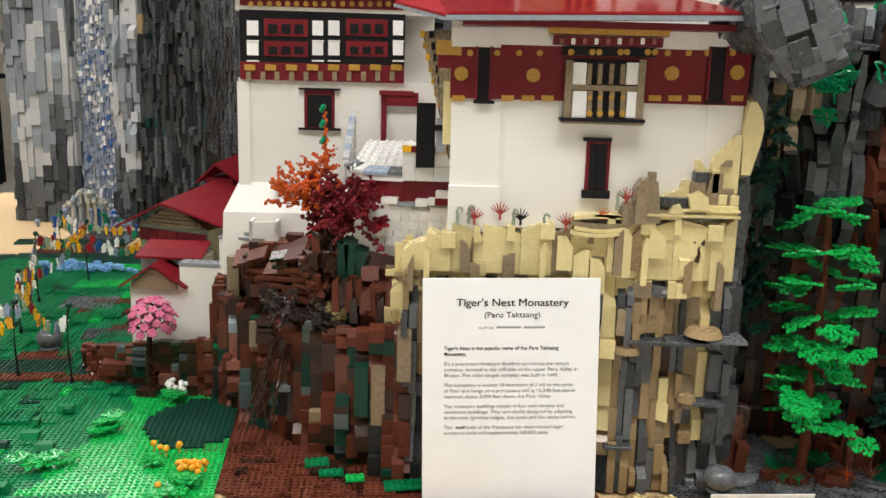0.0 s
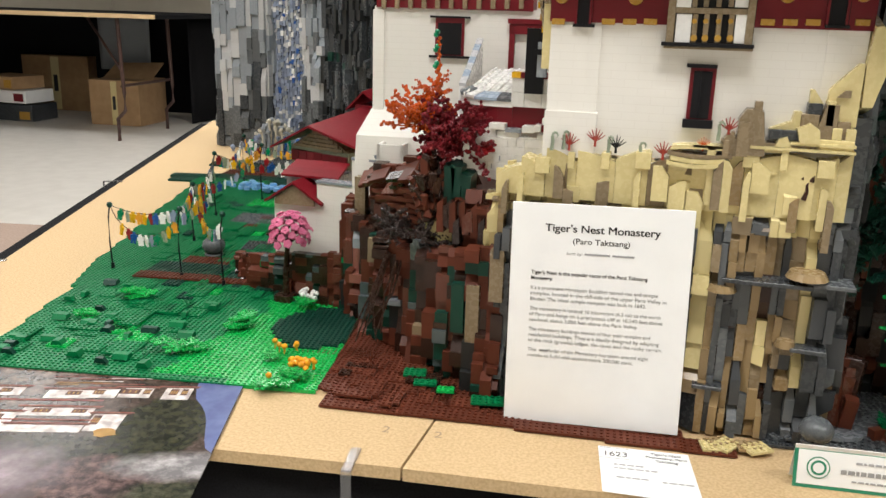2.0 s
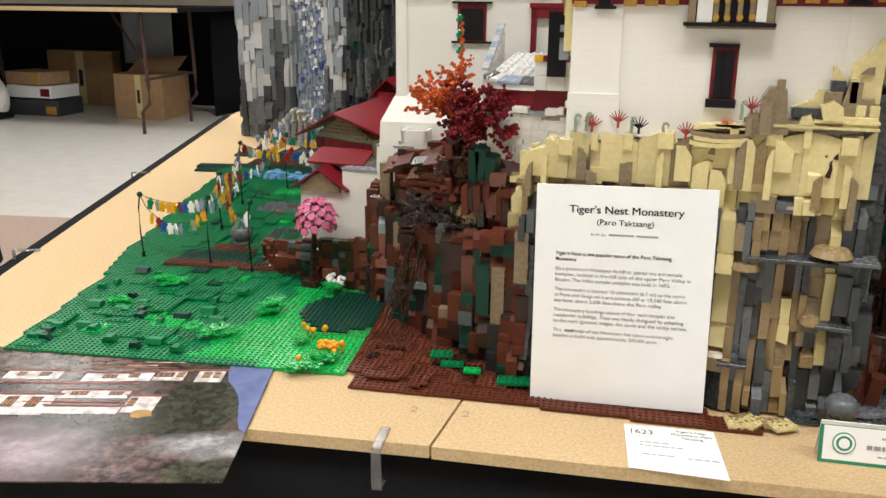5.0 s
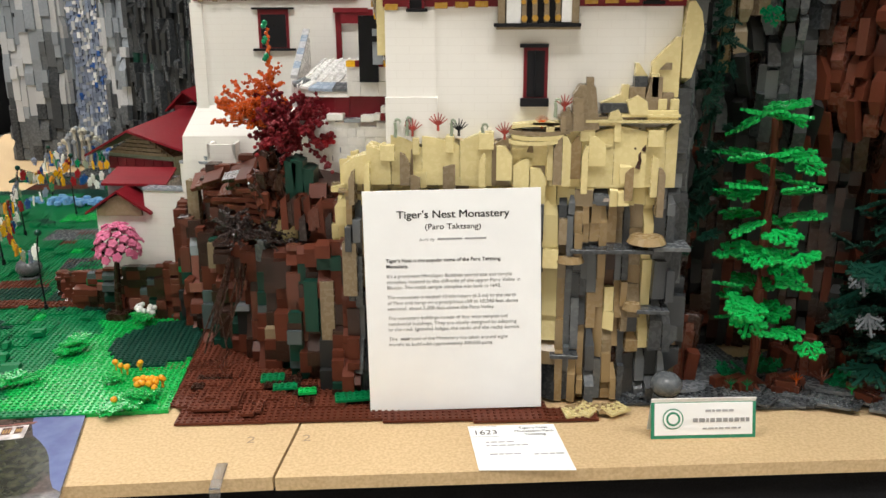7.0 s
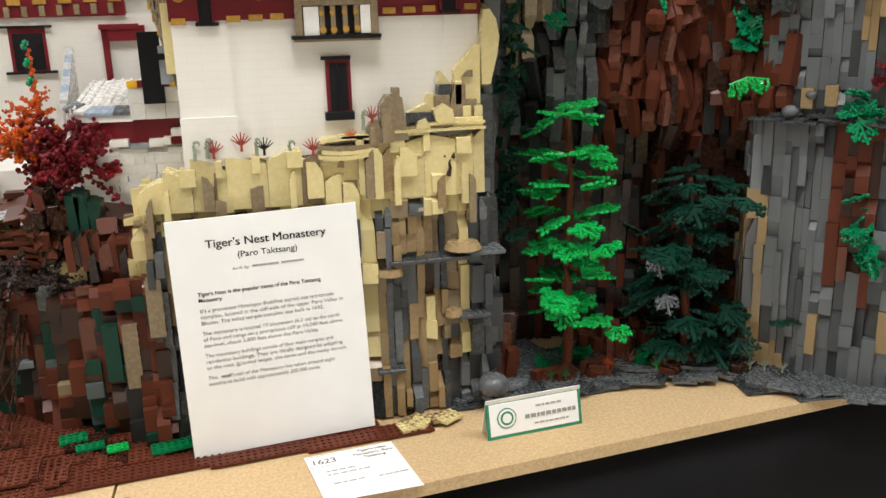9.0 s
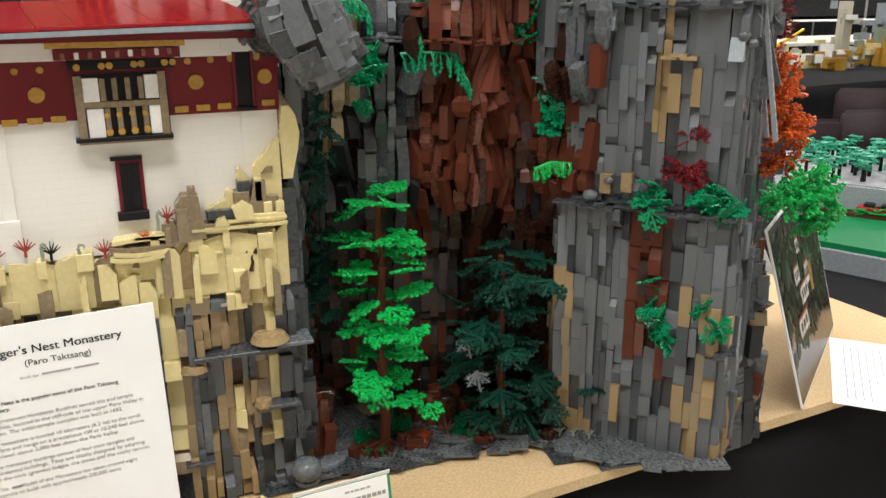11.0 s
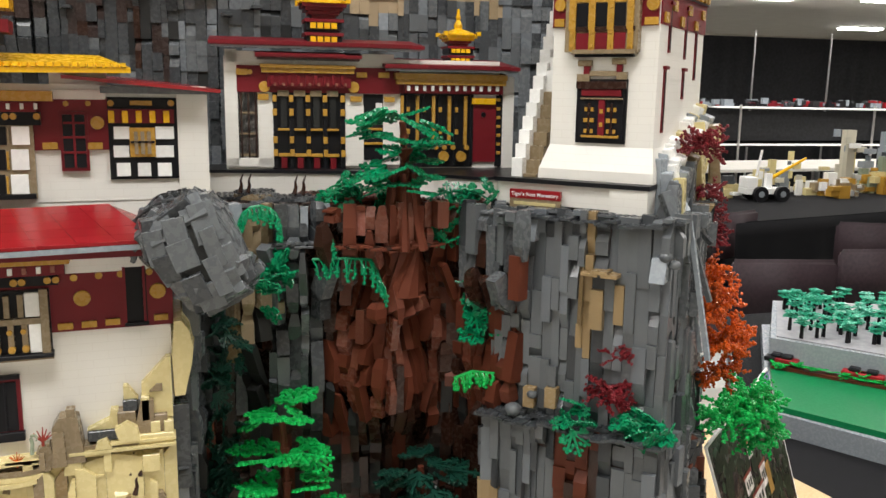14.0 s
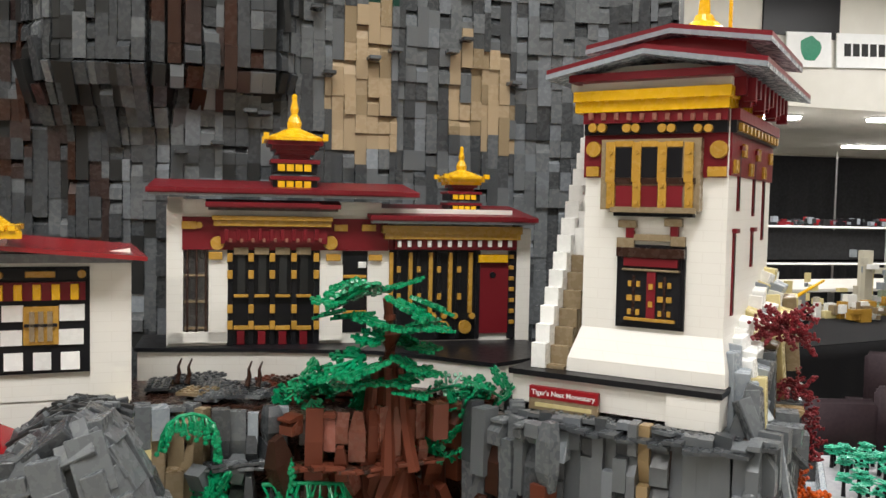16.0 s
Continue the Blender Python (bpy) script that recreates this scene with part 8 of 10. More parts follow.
for x, y, nx, ny in ((0.195, 0.035, 8, 3), (0.11, 0.075, 4, 2), (0.09, 0.10, 4, 3), (0.145, 0.06, 3, 2)):
    plate(soil, x, y, 0.0085, nx, ny, "bgreen" if nx == 3 else "green", 6)

scree = thing("grey_ground", pose(0.30, 0.10, 0.001, 0, 0, 6), "studded dark grey ground of overlapping wedge plates", "ground")
for x, y, nx, ny in ((0.02, 0.035, 18, 16), (0.155, 0.018, 20, 20), (0.30, 0.02, 16, 16), (0.40, -0.06, 10, 9), (0.45, -0.10, 12, 9)):
    plate(scree, x, y, 0, nx, ny, "dgrey", 0 if x < 0.34 else -7 - x * 10, 0.0032, "baseplate")
SCREE_EDGE = ((0.33, 0.145), (0.40, 0.150), (0.473, 0.143), (0.546, 0.141), (0.63, 0.129), (0.70, 0.113), (0.745, 0.067), (0.79, 0.028), (0.85, 0.0), (0.90, -0.012))
for k in range(190):
    f = rnd.random()
    e = f * (len(SCREE_EDGE) - 1)
    a = int(min(e, len(SCREE_EDGE) - 2))
    p = Vector((*SCREE_EDGE[a], 0)).lerp(Vector((*SCREE_EDGE[a + 1], 0)), e - a) + Vector((rnd.uniform(-0.01, 0.01), -0.004 + 0.12 * rnd.random() ** 1.3, 0))
    d = scree.matrix_world.inverted() @ p
    nx, ny = rnd.choice(((4, 6), (6, 4), (4, 4), (3, 8), (6, 6), (6, 8)))
    plate(scree, d.x, d.y, 0.0032 + 0.0016 * rnd.randint(0, 3), nx, ny, pick(rnd, (("dgrey", 3), ("mgrey", 7), ("bgrey", 1))), rnd.uniform(-50, 50), tilt=rnd.uniform(-2, 2))
for x, y, r, m, turn in ((0.112, 0.075, 0.040, "bgrey", 30), (0.150, 0.108, 0.034, "mgrey", 10), (0.305, 0.058, 0.040, "mgrey", -20), (0.385, 0.036, 0.042, "bgrey", -25), (0.250, 0.120, 0.036, "dgrey", 60), (0.395, 0.078, 0.026, "tan", 0), (0.432, 0.070, 0.022, "tan", 20)):
    bm = bmesh.new()
    rim = [(r * math.cos(a * 0.2), r * 0.72 * math.sin(a * 0.2) + 0.002 * (a % 2)) for a in range(-3, 19)]
    slab(bm, [(px, py, 0.0) for px, py in rim], 0.0045)
    bmesh.ops.transform(bm, matrix=pose(x, y, 0.0135, rnd.uniform(4, 11), rnd.uniform(-6, 6), turn + 180), verts=bm.verts)
    part("curved_slab", bm, M[m], scree)
for k in range(5):
    plate(scree, -0.055 + k * 0.014, -0.004 + 0.008 * (k % 2), 0.0032 + 0.0004 * k, 4, 3, "ochre" if k % 2 else "tan", 8 + 22 * (k % 3), name="tan_plate")


def dome(name, x, y, z, r, mat, label, cat="rock", flat=0.8):
    bm = bmesh.new()
    bmesh.ops.create_uvsphere(bm, u_segments=24, v_segments=14, radius=r)
    bmesh.ops.scale(bm, vec=(1, 1, flat), verts=bm.verts)
    for f in bm.faces:
        f.smooth = True
    t = thing(name, pose(x, y, z), label, cat)
    part("boulder", bm, M[mat], t)
    bm = bmesh.new()
    bmesh.ops.create_cone(bm, cap_ends=True, segments=20, radius1=r * 0.8, radius2=r * 0.75, depth=0.004, matrix=Matrix.Translation((0, 0, -r * flat + 0.001)))
    part("foot", bm, M[mat], t)


dome("round_boulder", 0.372, 0.132, 0.036, 0.020, "mgrey", "smooth round grey boulder at the cliff's foot")
prism("round_slab", [(-0.765 + 0.075 * math.cos(k * 0.5236), 0.57 + 0.075 * math.sin(k * 0.5236)) for k in range(12)], 0.008, 0.0125, "mgrey", scree)
dome("round_boulder", -0.722, 0.58, 0.030, 0.0235, "mgrey", "smooth round grey boulder among the flag poles")

# ---- planting ----


def sprig_mesh(name, mat, scale=1.0, arms=5, knob=0.0027):
    """A flat moulded leaf: branching arms that end in round knobs."""
    bm = bmesh.new()
    for a in range(arms):
        ang = math.radians(-70 + 140 * a / (arms - 1)) if arms > 1 else 0.0
        ln = (0.034 if a == arms // 2 else 0.030 if a % 2 else 0.022) * scale
        turn = pose(0, 0, 0, 0, 0, math.degrees(ang))
        lift = 0.0012 * math.sin(a * 2.3)
        add_box(bm, 0, ln, -0.0019 * scale, 0.0019 * scale, -0.0011 + lift, 0.0011 + lift, 0, turn)
        for f, side in ((1.0, 0.0), (0.86, 0.15), (0.86, -0.15), (0.6, 0.20), (0.6, -0.20)):
            bmesh.ops.create_cone(bm, cap_ends=True, segments=7, radius1=knob * 1.12 * scale, radius2=knob * 0.95 * scale, depth=0.0030 * scale, matrix=turn @ Matrix.Translation((ln * f, ln * side, lift + 0.0004)))
    bmesh.ops.create_cone(bm, cap_ends=True, segments=8, radius1=0.0052 * scale, radius2=0.0048 * scale, depth=0.0032 * scale)
    return mesh_of(bm, name, M[mat])


SPRIGS = {m: sprig_mesh("leaf", m) for m in ("bgreen", "dgreen", "teal", "green")}
SPRIGS["pale"] = sprig_mesh("leaf", "bgrey", 0.9, 7, 0.0015)
SPRIGS["dgreen"] = sprig_mesh("leaf", "dgreen", 1.0, 7, 0.0017)


def leaf(root, m, x, y, z, rz, tilt, roll, size=1.0):
    ob = new("leaf", SPRIGS[m])
    ob.parent = root
    ob.matrix_local = pose(x, y, z, roll, tilt, rz) @ Matrix.Scale(size, 4)


def layered_tree(x, y, z, h, layers, m, label, seed, size=1.0, droop=6, lowest=0.25, trunk="brown", dome=False):
    t = thing("model_tree", pose(x, y, z), label, "tree", "model trees")
    rnd = random.Random(seed)
    bm = bmesh.new()
    pts = [(0.003 * math.sin(k * 1.3), 0.003 * math.cos(k), h * k / 8) for k in range(9)]
    tube(bm, pts, 0.0075, 0.004, 10)
    for k in range(1, 8):
        tube(bm, [(pts[k][0], pts[k][1], pts[k][2] - 0.001), (pts[k][0], pts[k][1], pts[k][2] + 0.004)], 0.0085 - 0.0004 * k, None, 10)
    for k in range(5):
        a = k * 1.256
        tube(bm, [(0, 0, 0.012), (0.012 * math.cos(a), 0.012 * math.sin(a), 0.004), (0.022 * math.cos(a), 0.022 * math.sin(a), -0.001)], 0.005, 0.002, 6)
    part("trunk", bm, M[trunk], t)
    for k in range(layers):
        f = k / (layers - 1)
        zz = h * (lowest + (1.0 - lowest) * f)
        wide = 1.15 - 0.25 * f if dome else 1.0
        n = 7 if dome else 5
        tier = rnd.uniform(0, 360)
        for c in range(n):
            a = tier + 360 / n * c + rnd.uniform(-24, 24)
            r = (rnd.uniform(0.006, 0.036) if dome else rnd.uniform(0.006, 0.026)) * size * wide
            zc = zz + rnd.uniform(-0.009, 0.009) * size - (0.25 * r if dome else 0.0)
            leaf(t, m, r * math.cos(radians(a)), r * math.sin(radians(a)), zc, a + rnd.uniform(-20, 20), rnd.uniform(0, 52) if dome else rnd.uniform(-14, 30), rnd.uniform(-22, 22), size * rnd.uniform(0.75, 1.0) * wide)
            if rnd.random() < (0.6 if dome else 0.4):
                leaf(t, m, 2.2 * r * math.cos(radians(a + 18)), 2.2 * r * math.sin(radians(a + 18)), zc + rnd.uniform(-0.012, 0.004) * size, a + rnd.uniform(-60, 60), rnd.uniform(-8, droop + 8), rnd.uniform(-20, 20), size * rnd.uniform(0.6, 0.8))
    return t


layered_tree(0.493, 0.192, 0.012, 0.352, 7, "bgreen", "tall model tree with flat bright green leaf pads", 5, 1.25, 14, 0.27)
fir = layered_tree(0.672, 0.200, 0.012, 0.262, 6, "dgreen", "dark green model fir with drooping leaf pads", 6, 1.45, 26, 0.2, "brown", True)
for x, z in ((0.598, 0.181), (0.612, 0.128)):
    leaf(fir, "pale", x - 0.672, -0.055, z - 0.012, 30 + 400 * x, 58, 0, 0.85)
pine = layered_tree(0.650, 0.222, 0.56, 0.158, 4, "teal", "small green bonsai pine on the cliff edge", 7, 1.15, 6, 0.52, "brown")
bm = bmesh.new()
tube(bm, [(0, 0, -0.06), (0.001, 0, 0.01), (0.0, 0, 0.05), (0.003, 0, 0.085), (0.001, 0, 0.125)], 0.024, 0.012, 10)
for k in range(7):
    a = k * 0.9
    tube(bm, [(0.015 * math.cos(a), 0.015 * math.sin(a), 0.095), (0.019 * math.cos(a), 0.019 * math.sin(a), 0.045), (0.030 * math.cos(a), 0.030 * math.sin(a), 0.0)], 0.004, 0.007, 6)
part("bark", bm, M["brown"], pine, "thick reddish brown trunk of upright pieces")


def vine(x0, y0, z0, x1, y1, z1, m, n, seed, label, size=0.85, spread=0.017):
    t = thing("vine", pose(x0, y0, z0), label, "plant", "cliff vines")
    rnd = random.Random(seed)
    bm = bmesh.new()
    pts = [((x1 - x0) * k / 6 + rnd.uniform(-0.003, 0.003), (y1 - y0) * k / 6, (z1 - z0) * k / 6 + 0.012 * math.sin(k / 6 * 3.14)) for k in range(7)]
    tube(bm, pts, 0.0016, 0.0012, 6)
    part("stem", bm, M[m], t)
    for k in range(n):
        f = (k + 0.5) / n
        leaf(t, m, (x1 - x0) * f + rnd.uniform(-spread, spread), (y1 - y0) * f + rnd.uniform(-0.012, 0.004), (z1 - z0) * f + rnd.uniform(-0.012, 0.014), rnd.uniform(0, 360), rnd.uniform(-70, 70), rnd.uniform(-70, 70), size * rnd.uniform(0.6, 1.0))


def fringe(pts, m, n, drop, seed, label):
    """A bent stem with beaded strands hanging from it."""
    o = Vector(pts[0])
    t = thing("vine", pose(*o), label, "plant", "cliff vines")
    rnd = random.Random(seed)
    path = [Vector(p) - o for p in pts]
    bm = bmesh.new()
    tube(bm, [tuple(p) for p in path], 0.0022, 0.0016, 6)
    part("stem", bm, M[m], t)
    for k in range(n):
        f = (k + rnd.random()) / n * (len(path) - 1)
        p = path[int(f)].lerp(path[min(int(f) + 1, len(path) - 1)], f - int(f))
        d = drop * rnd.uniform(0.5, 1.15)
        sx, sy = rnd.uniform(-0.3, 0.3) * d, -rnd.uniform(0.1, 0.5) * d
        bm = bmesh.new()
        tube(bm, [tuple(p), (p.x + 0.6 * sx, p.y + sy * 0.8, p.z - 0.35 * d), (p.x + sx, p.y + sy, p.z - d)], 0.0013, 0.0011, 5)
        for q in (0.55, 0.78, 1.0):
            bmesh.ops.create_icosphere(bm, subdivisions=1, radius=0.0027, matrix=Matrix.Translation((p.x + sx * q + rnd.uniform(-0.002, 0.002), p.y + sy * q, p.z - d * q)))
        part("strand", bm, M[m], t)


ARC = [(0.473 + 0.023 * math.cos(a), 0.226, 0.598 + 0.020 * math.sin(a)) for a in (3.0, 2.5, 2.0, 1.5, 1.0, 0.5, 0.0)]
fringe(ARC + [(0.497, 0.226, 0.575), (0.494, 0.226, 0.560)], "teal", 34, 0.017, 71, "bright green vine arching down the rock face")
fringe([(0.535, 0.222, 0.551), (0.575, 0.214, 0.552), (0.606, 0.212, 0.549), (0.614, 0.212, 0.535), (0.622, 0.212, 0.512)], "teal", 30, 0.026, 72, "bright green creeper along a rock ledge")
fringe([(0.560, 0.216, 0.551), (0.560, 0.216, 0.563), (0.559, 0.216, 0.576)], "teal", 8, 0.008, 73, "short green shoot above the creeper")
fringe([(0.706, 0.178, 0.398), (0.728, 0.172, 0.407), (0.756, 0.166, 0.404)], "bgreen", 20, 0.018, 74, "bright green fern on the grey ledge")
for k, q in enumerate(((0.490, 0.226, 0.562, 0.493, 0.226, 0.500, "teal", 15, "bright green vine hanging down the rock face"), (0.755, 0.218, 0.515, 0.752, 0.205, 0.44, "teal", 15, "small green creeper on the rock face"),
                       (0.43, 0.235, 0.50, 0.418, 0.235, 0.20, "dgreen", 38, "dark green ivy covering the cliff's side"), (0.39, 0.245, 0.43, 0.395, 0.225, 0.17, "dgreen", 14, "dark green ivy on grey rock"),
                       (0.835, 0.072, 0.255, 0.85, 0.056, 0.16, "teal", 18, "green fern hanging on the grey cliff"), (0.885, 0.024, 0.225, 0.893, 0.016, 0.185, "teal", 8, "small green fern on the grey cliff"),
                       (0.82, 0.085, 0.375, 0.835, 0.07, 0.362, "teal", 8, "green fern on the grey ledge"), (0.865, 0.045, 0.375, 0.905, 0.012, 0.358, "teal", 13, "green fern spreading along the grey ledge"),
                       (0.60, 0.26, 0.618, 0.655, 0.25, 0.616, "teal", 9, "green shrub along the terrace edge"), (0.69, 0.25, 0.618, 0.765, 0.215, 0.618, "teal", 10, "green shrub along the terrace edge"), (0.565, 0.29, 0.626, 0.60, 0.27, 0.622, "teal", 6, "green shrub along the terrace edge"), (0.685, 0.23, 0.585, 0.71, 0.225, 0.575, "teal", 8, "green shrub below the bonsai pine"))):
    vine(*q[:6], q[6], q[7], 100 + k, q[8])


def bead_mesh(n, mat, seed, ln=0.05, r=0.0026):
    """A twig strung with round buds."""
    rnd = random.Random(seed)
    bm = bmesh.new()
    pts = []
    for k in range(n):
        f = k / (n - 1)
        pts.append((ln * f, 0.006 * math.sin(f * 3 + seed), 0.010 * math.sin(f * 2.2 + seed * 2)))
    tube(bm, pts, r * 0.45, r * 0.35, 5)
    for p in pts[1:]:
        for s in range(3):
            bmesh.ops.create_icosphere(bm, subdivisions=1, radius=r * rnd.uniform(0.75, 1.1), matrix=Matrix.Translation(Vector(p) + Vector((rnd.uniform(-1, 1), rnd.uniform(-1, 1), rnd.uniform(-1, 1))) * r * 1.4))
    return mesh_of(bm, "twig", M[mat])


TWIGS = {(m, s): bead_mesh(8, m, s + 1, 0.05, 0.0036) for m in ("orange", "dred", "red", "bgreen", "umber") for s in range(3)}


def twiggy(name, x, y, z, label, seed, twigs, trunk_h, group="model trees", trunk="dbrown"):
    """twigs: rows of (colour, count, centre x, z, radius, length scale)."""
    t = thing(name, pose(x, y, z), label, "tree", group)
    rnd = random.Random(seed)
    if trunk_h:
        bm = bmesh.new()
        tube(bm, [(0, 0, -0.004), (0.004, 0, trunk_h * 0.5), (0, 0.002, trunk_h)], 0.006, 0.003, 9)
        for k in range(6):
            a = k * 1.05
            tube(bm, [(0, 0, trunk_h * 0.55), (0.014 * math.cos(a), 0.014 * math.sin(a), trunk_h * 0.85), (0.03 * math.cos(a), 0.03 * math.sin(a), trunk_h)], 0.003, 0.0015, 6)
        part("trunk", bm, M[trunk], t)
    for m, n, cx, cz, r, sc in twigs:
        for k in range(n):
            a, e = rnd.uniform(0, 360), rnd.uniform(-55, 40)
            ob = new("twig", TWIGS[m, k % 3])
            ob.parent = t
            d = rnd.uniform(0, 0.35) * r
            ob.matrix_local = pose(cx + d * math.cos(radians(a)), d * math.sin(radians(a)), cz + rnd.uniform(-0.3, 0.3) * r, rnd.uniform(0, 360), e, a) @ Matrix.Scale(sc * r / 0.05 * rnd.uniform(0.75, 1.1), 4)


twiggy("maple_tree", -0.140, 0.262, 0.288, "autumn maple with dark red and orange bead leaves", 9, (("dred", 60, 0.016, 0.054, 0.050, 1.0), ("dred", 30, 0.03, 0.03, 0.04, 1.0), ("red", 6, 0.012, 0.055, 0.05, 1.0), ("orange", 34, -0.040, 0.076, 0.040, 1.0), ("orange", 20, -0.018, 0.105, 0.026, 1.0)), 0.06)
top = thing("maple_spike", pose(-0.152, 0.262, 0.40), "upright orange leader with green buds on the maple", "plant")
bm = bmesh.new()
tube(bm, [(0, 0, -0.01), (0.001, 0.001, 0.035), (0, 0, 0.07)], 0.0014, 0.0009, 6)
part("stem", bm, M["orange"], top)
for k in range(16):
    bm = bmesh.new()
    bmesh.ops.create_icosphere(bm, subdivisions=1, radius=0.0042 - 0.0001 * k, matrix=Matrix.Translation((0.002 * math.sin(k * 2.1), 0.002 * math.cos(k * 1.7), 0.0045 * k)))
    part("bead", bm, M["orange"], top)
for k, z in enumerate((0.03, 0.034, 0.052, 0.056, 0.072, 0.076)):
    bm = bmesh.new()
    bmesh.ops.create_icosphere(bm, subdivisions=1, radius=0.0042, matrix=Matrix.Translation((-0.004 + 0.002 * (k % 2), -0.003, z)))
    part("bud", bm, M["teal"], top)
for q in ((0.868, 0.060, 0.425, (("dred", 26, 0.002, 0.028, 0.018, 1.0), ("dred", 44, -0.006, -0.022, 0.026, 1.0)), "dark red shrub growing from the grey cliff"),
          (0.985, 0.115, 0.700, (("dred", 40, 0.020, -0.004, 0.026, 1.0),), "dark red shrub beside the tower platform"), (1.02, 0.13, 0.615, (("dred", 26, 0.008, 0.02, 0.022, 1.0), ("dred", 26, 0.015, -0.015, 0.022, 1.0), ("dred", 22, 0.02, -0.045, 0.022, 1.0)), "dark red shrub on the cliff's side"),
          (1.035, 0.12, 0.525, (("orange", 44, -0.01, 0.0, 0.034, 1.0), ("orange", 46, 0.01, -0.045, 0.036, 1.0), ("orange", 40, 0.03, -0.09, 0.034, 1.0), ("orange", 30, 0.03, -0.13, 0.03, 1.0)), "orange autumn shrub cascading down the cliff's side"),
          (1.050, 0.075, 0.345, (("bgreen", 50, -0.012, 0.005, 0.032, 1.0), ("bgreen", 60, 0.036, 0.012, 0.036, 1.0), ("bgreen", 36, 0.052, -0.03, 0.030, 1.0), ("bgreen", 24, 0.025, 0.035, 0.024, 1.0)), "bright green bush behind the leaning photograph"),
          (-0.185, 0.238, 0.196, (("umber", 38, -0.022, 0.006, 0.034, 0.8), ("umber", 30, 0.03, 0.0, 0.030, 0.8), ("umber", 20, 0.068, -0.008, 0.028, 0.8)), "bare dark brown shrub on the brown cliff")):
    twiggy("shrub", q[0], q[1], q[2], q[4], int(q[0] * 1000), q[3], 0, "cliff shrubs")
for k, (x, y, z, m) in enumerate(((-0.150, 0.246, 0.212, "tan"), (-0.130, 0.240, 0.208, "tan"), (-0.122, 0.235, 0.178, "lgrey"), (-0.165, 0.24, 0.176, "mgrey"), (-0.14, 0.232, 0.166, "dgreen"))):
    t = thing("ledge_stone", pose(x, y, z, 0, 0, 20 * k), "small stepped stone on the brown ledge", "rock", "ledge stones")
    box("block", -0.010, 0.010, -0.008, 0.012, -0.02, 0.004, m, t, 0.0006)
    box("block", -0.009, 0.001, -0.006, 0.008, 0.004, 0.011, m, t, 0.0006)

M["coral"] = plastic("coral_red", (0.34, 0.045, 0.03))
# small coral-like plants and curled shoots on the ledge


def coral(x, y, z, m, label, s=1.0, kind="coral_plant"):
    t = thing(kind, pose(x, y, z), label, "plant", "ledge plants")
    bm = bmesh.new()
    tube(bm, [(0, 0, -0.004), (0, 0, 0.006 * s)], 0.0024 * s, 0.002 * s, 7)
    for k in range(7):
        a = -66 + 22 * k
        d = Vector((math.sin(radians(a)), 0.35 * math.cos(k * 2.0), math.cos(radians(a))))
        tube(bm, [Vector((0, 0, 0.004 * s)), Vector((0, 0, 0.005 * s)) + d * 0.009 * s, Vector((0, 0, 0.007 * s)) + d * 0.017 * s], 0.0016 * s, 0.0007 * s, 6)
    part("fronds", bm, M[m], t)


def shoot(x, y, z, m, label, s=1.0):
    t = thing("curled_shoot", pose(x, y, z, 0, 0, 40 * math.sin(x * 300)), label, "plant", "ledge plants")
    bm = bmesh.new()
    pts = [(0, 0, -0.004), (0.001, 0, 0.01 * s), (0, 0, 0.02 * s)] + [((0.005 - 0.005 * math.cos(a)) * s, 0, (0.021 + 0.005 * math.sin(a)) * s) for a in (0.6, 1.4, 2.2, 3.1, 4.0)]
    tube(bm, pts, 0.0034 * s, 0.0016 * s, 8)
    part("stem", bm, M[m], t)


for x, z in ((0.052, 0.350), (0.083, 0.357), (0.163, 0.347), (0.233, 0.380)):
    coral(x, 0.147, z - 0.001, "coral", "small coral red plant on the sandstone ledge", 0.72)
coral(0.207, 0.146, 0.360, "orange", "small orange plant under the window", 0.5)
coral(0.108, 0.147, 0.350, "black", "small black twiggy plant on the ledge", 0.7)
for x, z in ((0.031, 0.350), (0.045, 0.352), (0.099, 0.350), (0.136, 0.345), (0.222, 0.375)):
    shoot(x, 0.146, z - 0.002, "sand", "pale green curled shoot on the sandstone ledge", 0.68)
for x, y, z in ((0.318, 0.150, 0.335), (0.328, 0.149, 0.333), (0.322, 0.147, 0.312), (0.352, 0.165, 0.365), (0.362, 0.166, 0.366), (0.462, 0.36, 0.622), (0.472, 0.355, 0.622), (0.53, 0.33, 0.622), (0.54, 0.325, 0.622)):
    t = thing("horn_plant", pose(x, y, z, 0, 0, 30), "small curved brown horn-like shoot", "plant", "ledge plants")
    bm = bmesh.new()
    tube(bm, [(0, 0, -0.004), (0.003, 0, 0.006), (0.002, 0, 0.013), (0.006, 0, 0.021)], 0.0032, 0.0008, 7)
    part("stem", bm, M["dbrown"], t)
for x, y, z, w, h in ((0.258, 0.142, 0.360, 0.034, 0.050), (0.236, 0.1425, 0.358, 0.016, 0.020)):
    t = thing("standing_rock", pose(x, y, z), "tapered sandstone slab standing on the ledge", "rock", "standing rocks")
    upright_slab("slab", [(-0.5 * w, -0.006), (-0.46 * w, 0.72 * h), (-0.24 * w, 0.95 * h), (0.14 * w, 0.95 * h), (0.32 * w, 0.9 * h), (0.5 * w, -0.006)], 0.0, 0.022, "dtan", t, 0.03)
    upright_slab("slab", [(-0.44 * w, -0.006), (-0.42 * w, 0.66 * h), (-0.1 * w, 0.66 * h), (-0.06 * w, -0.006)], -0.004, 0.004, "dtan", t)
    box("stub", -0.02 * w, 0.24 * w, 0.002, 0.014, 0.9 * h, 1.12 * h, "dtan", t, 0.0005)

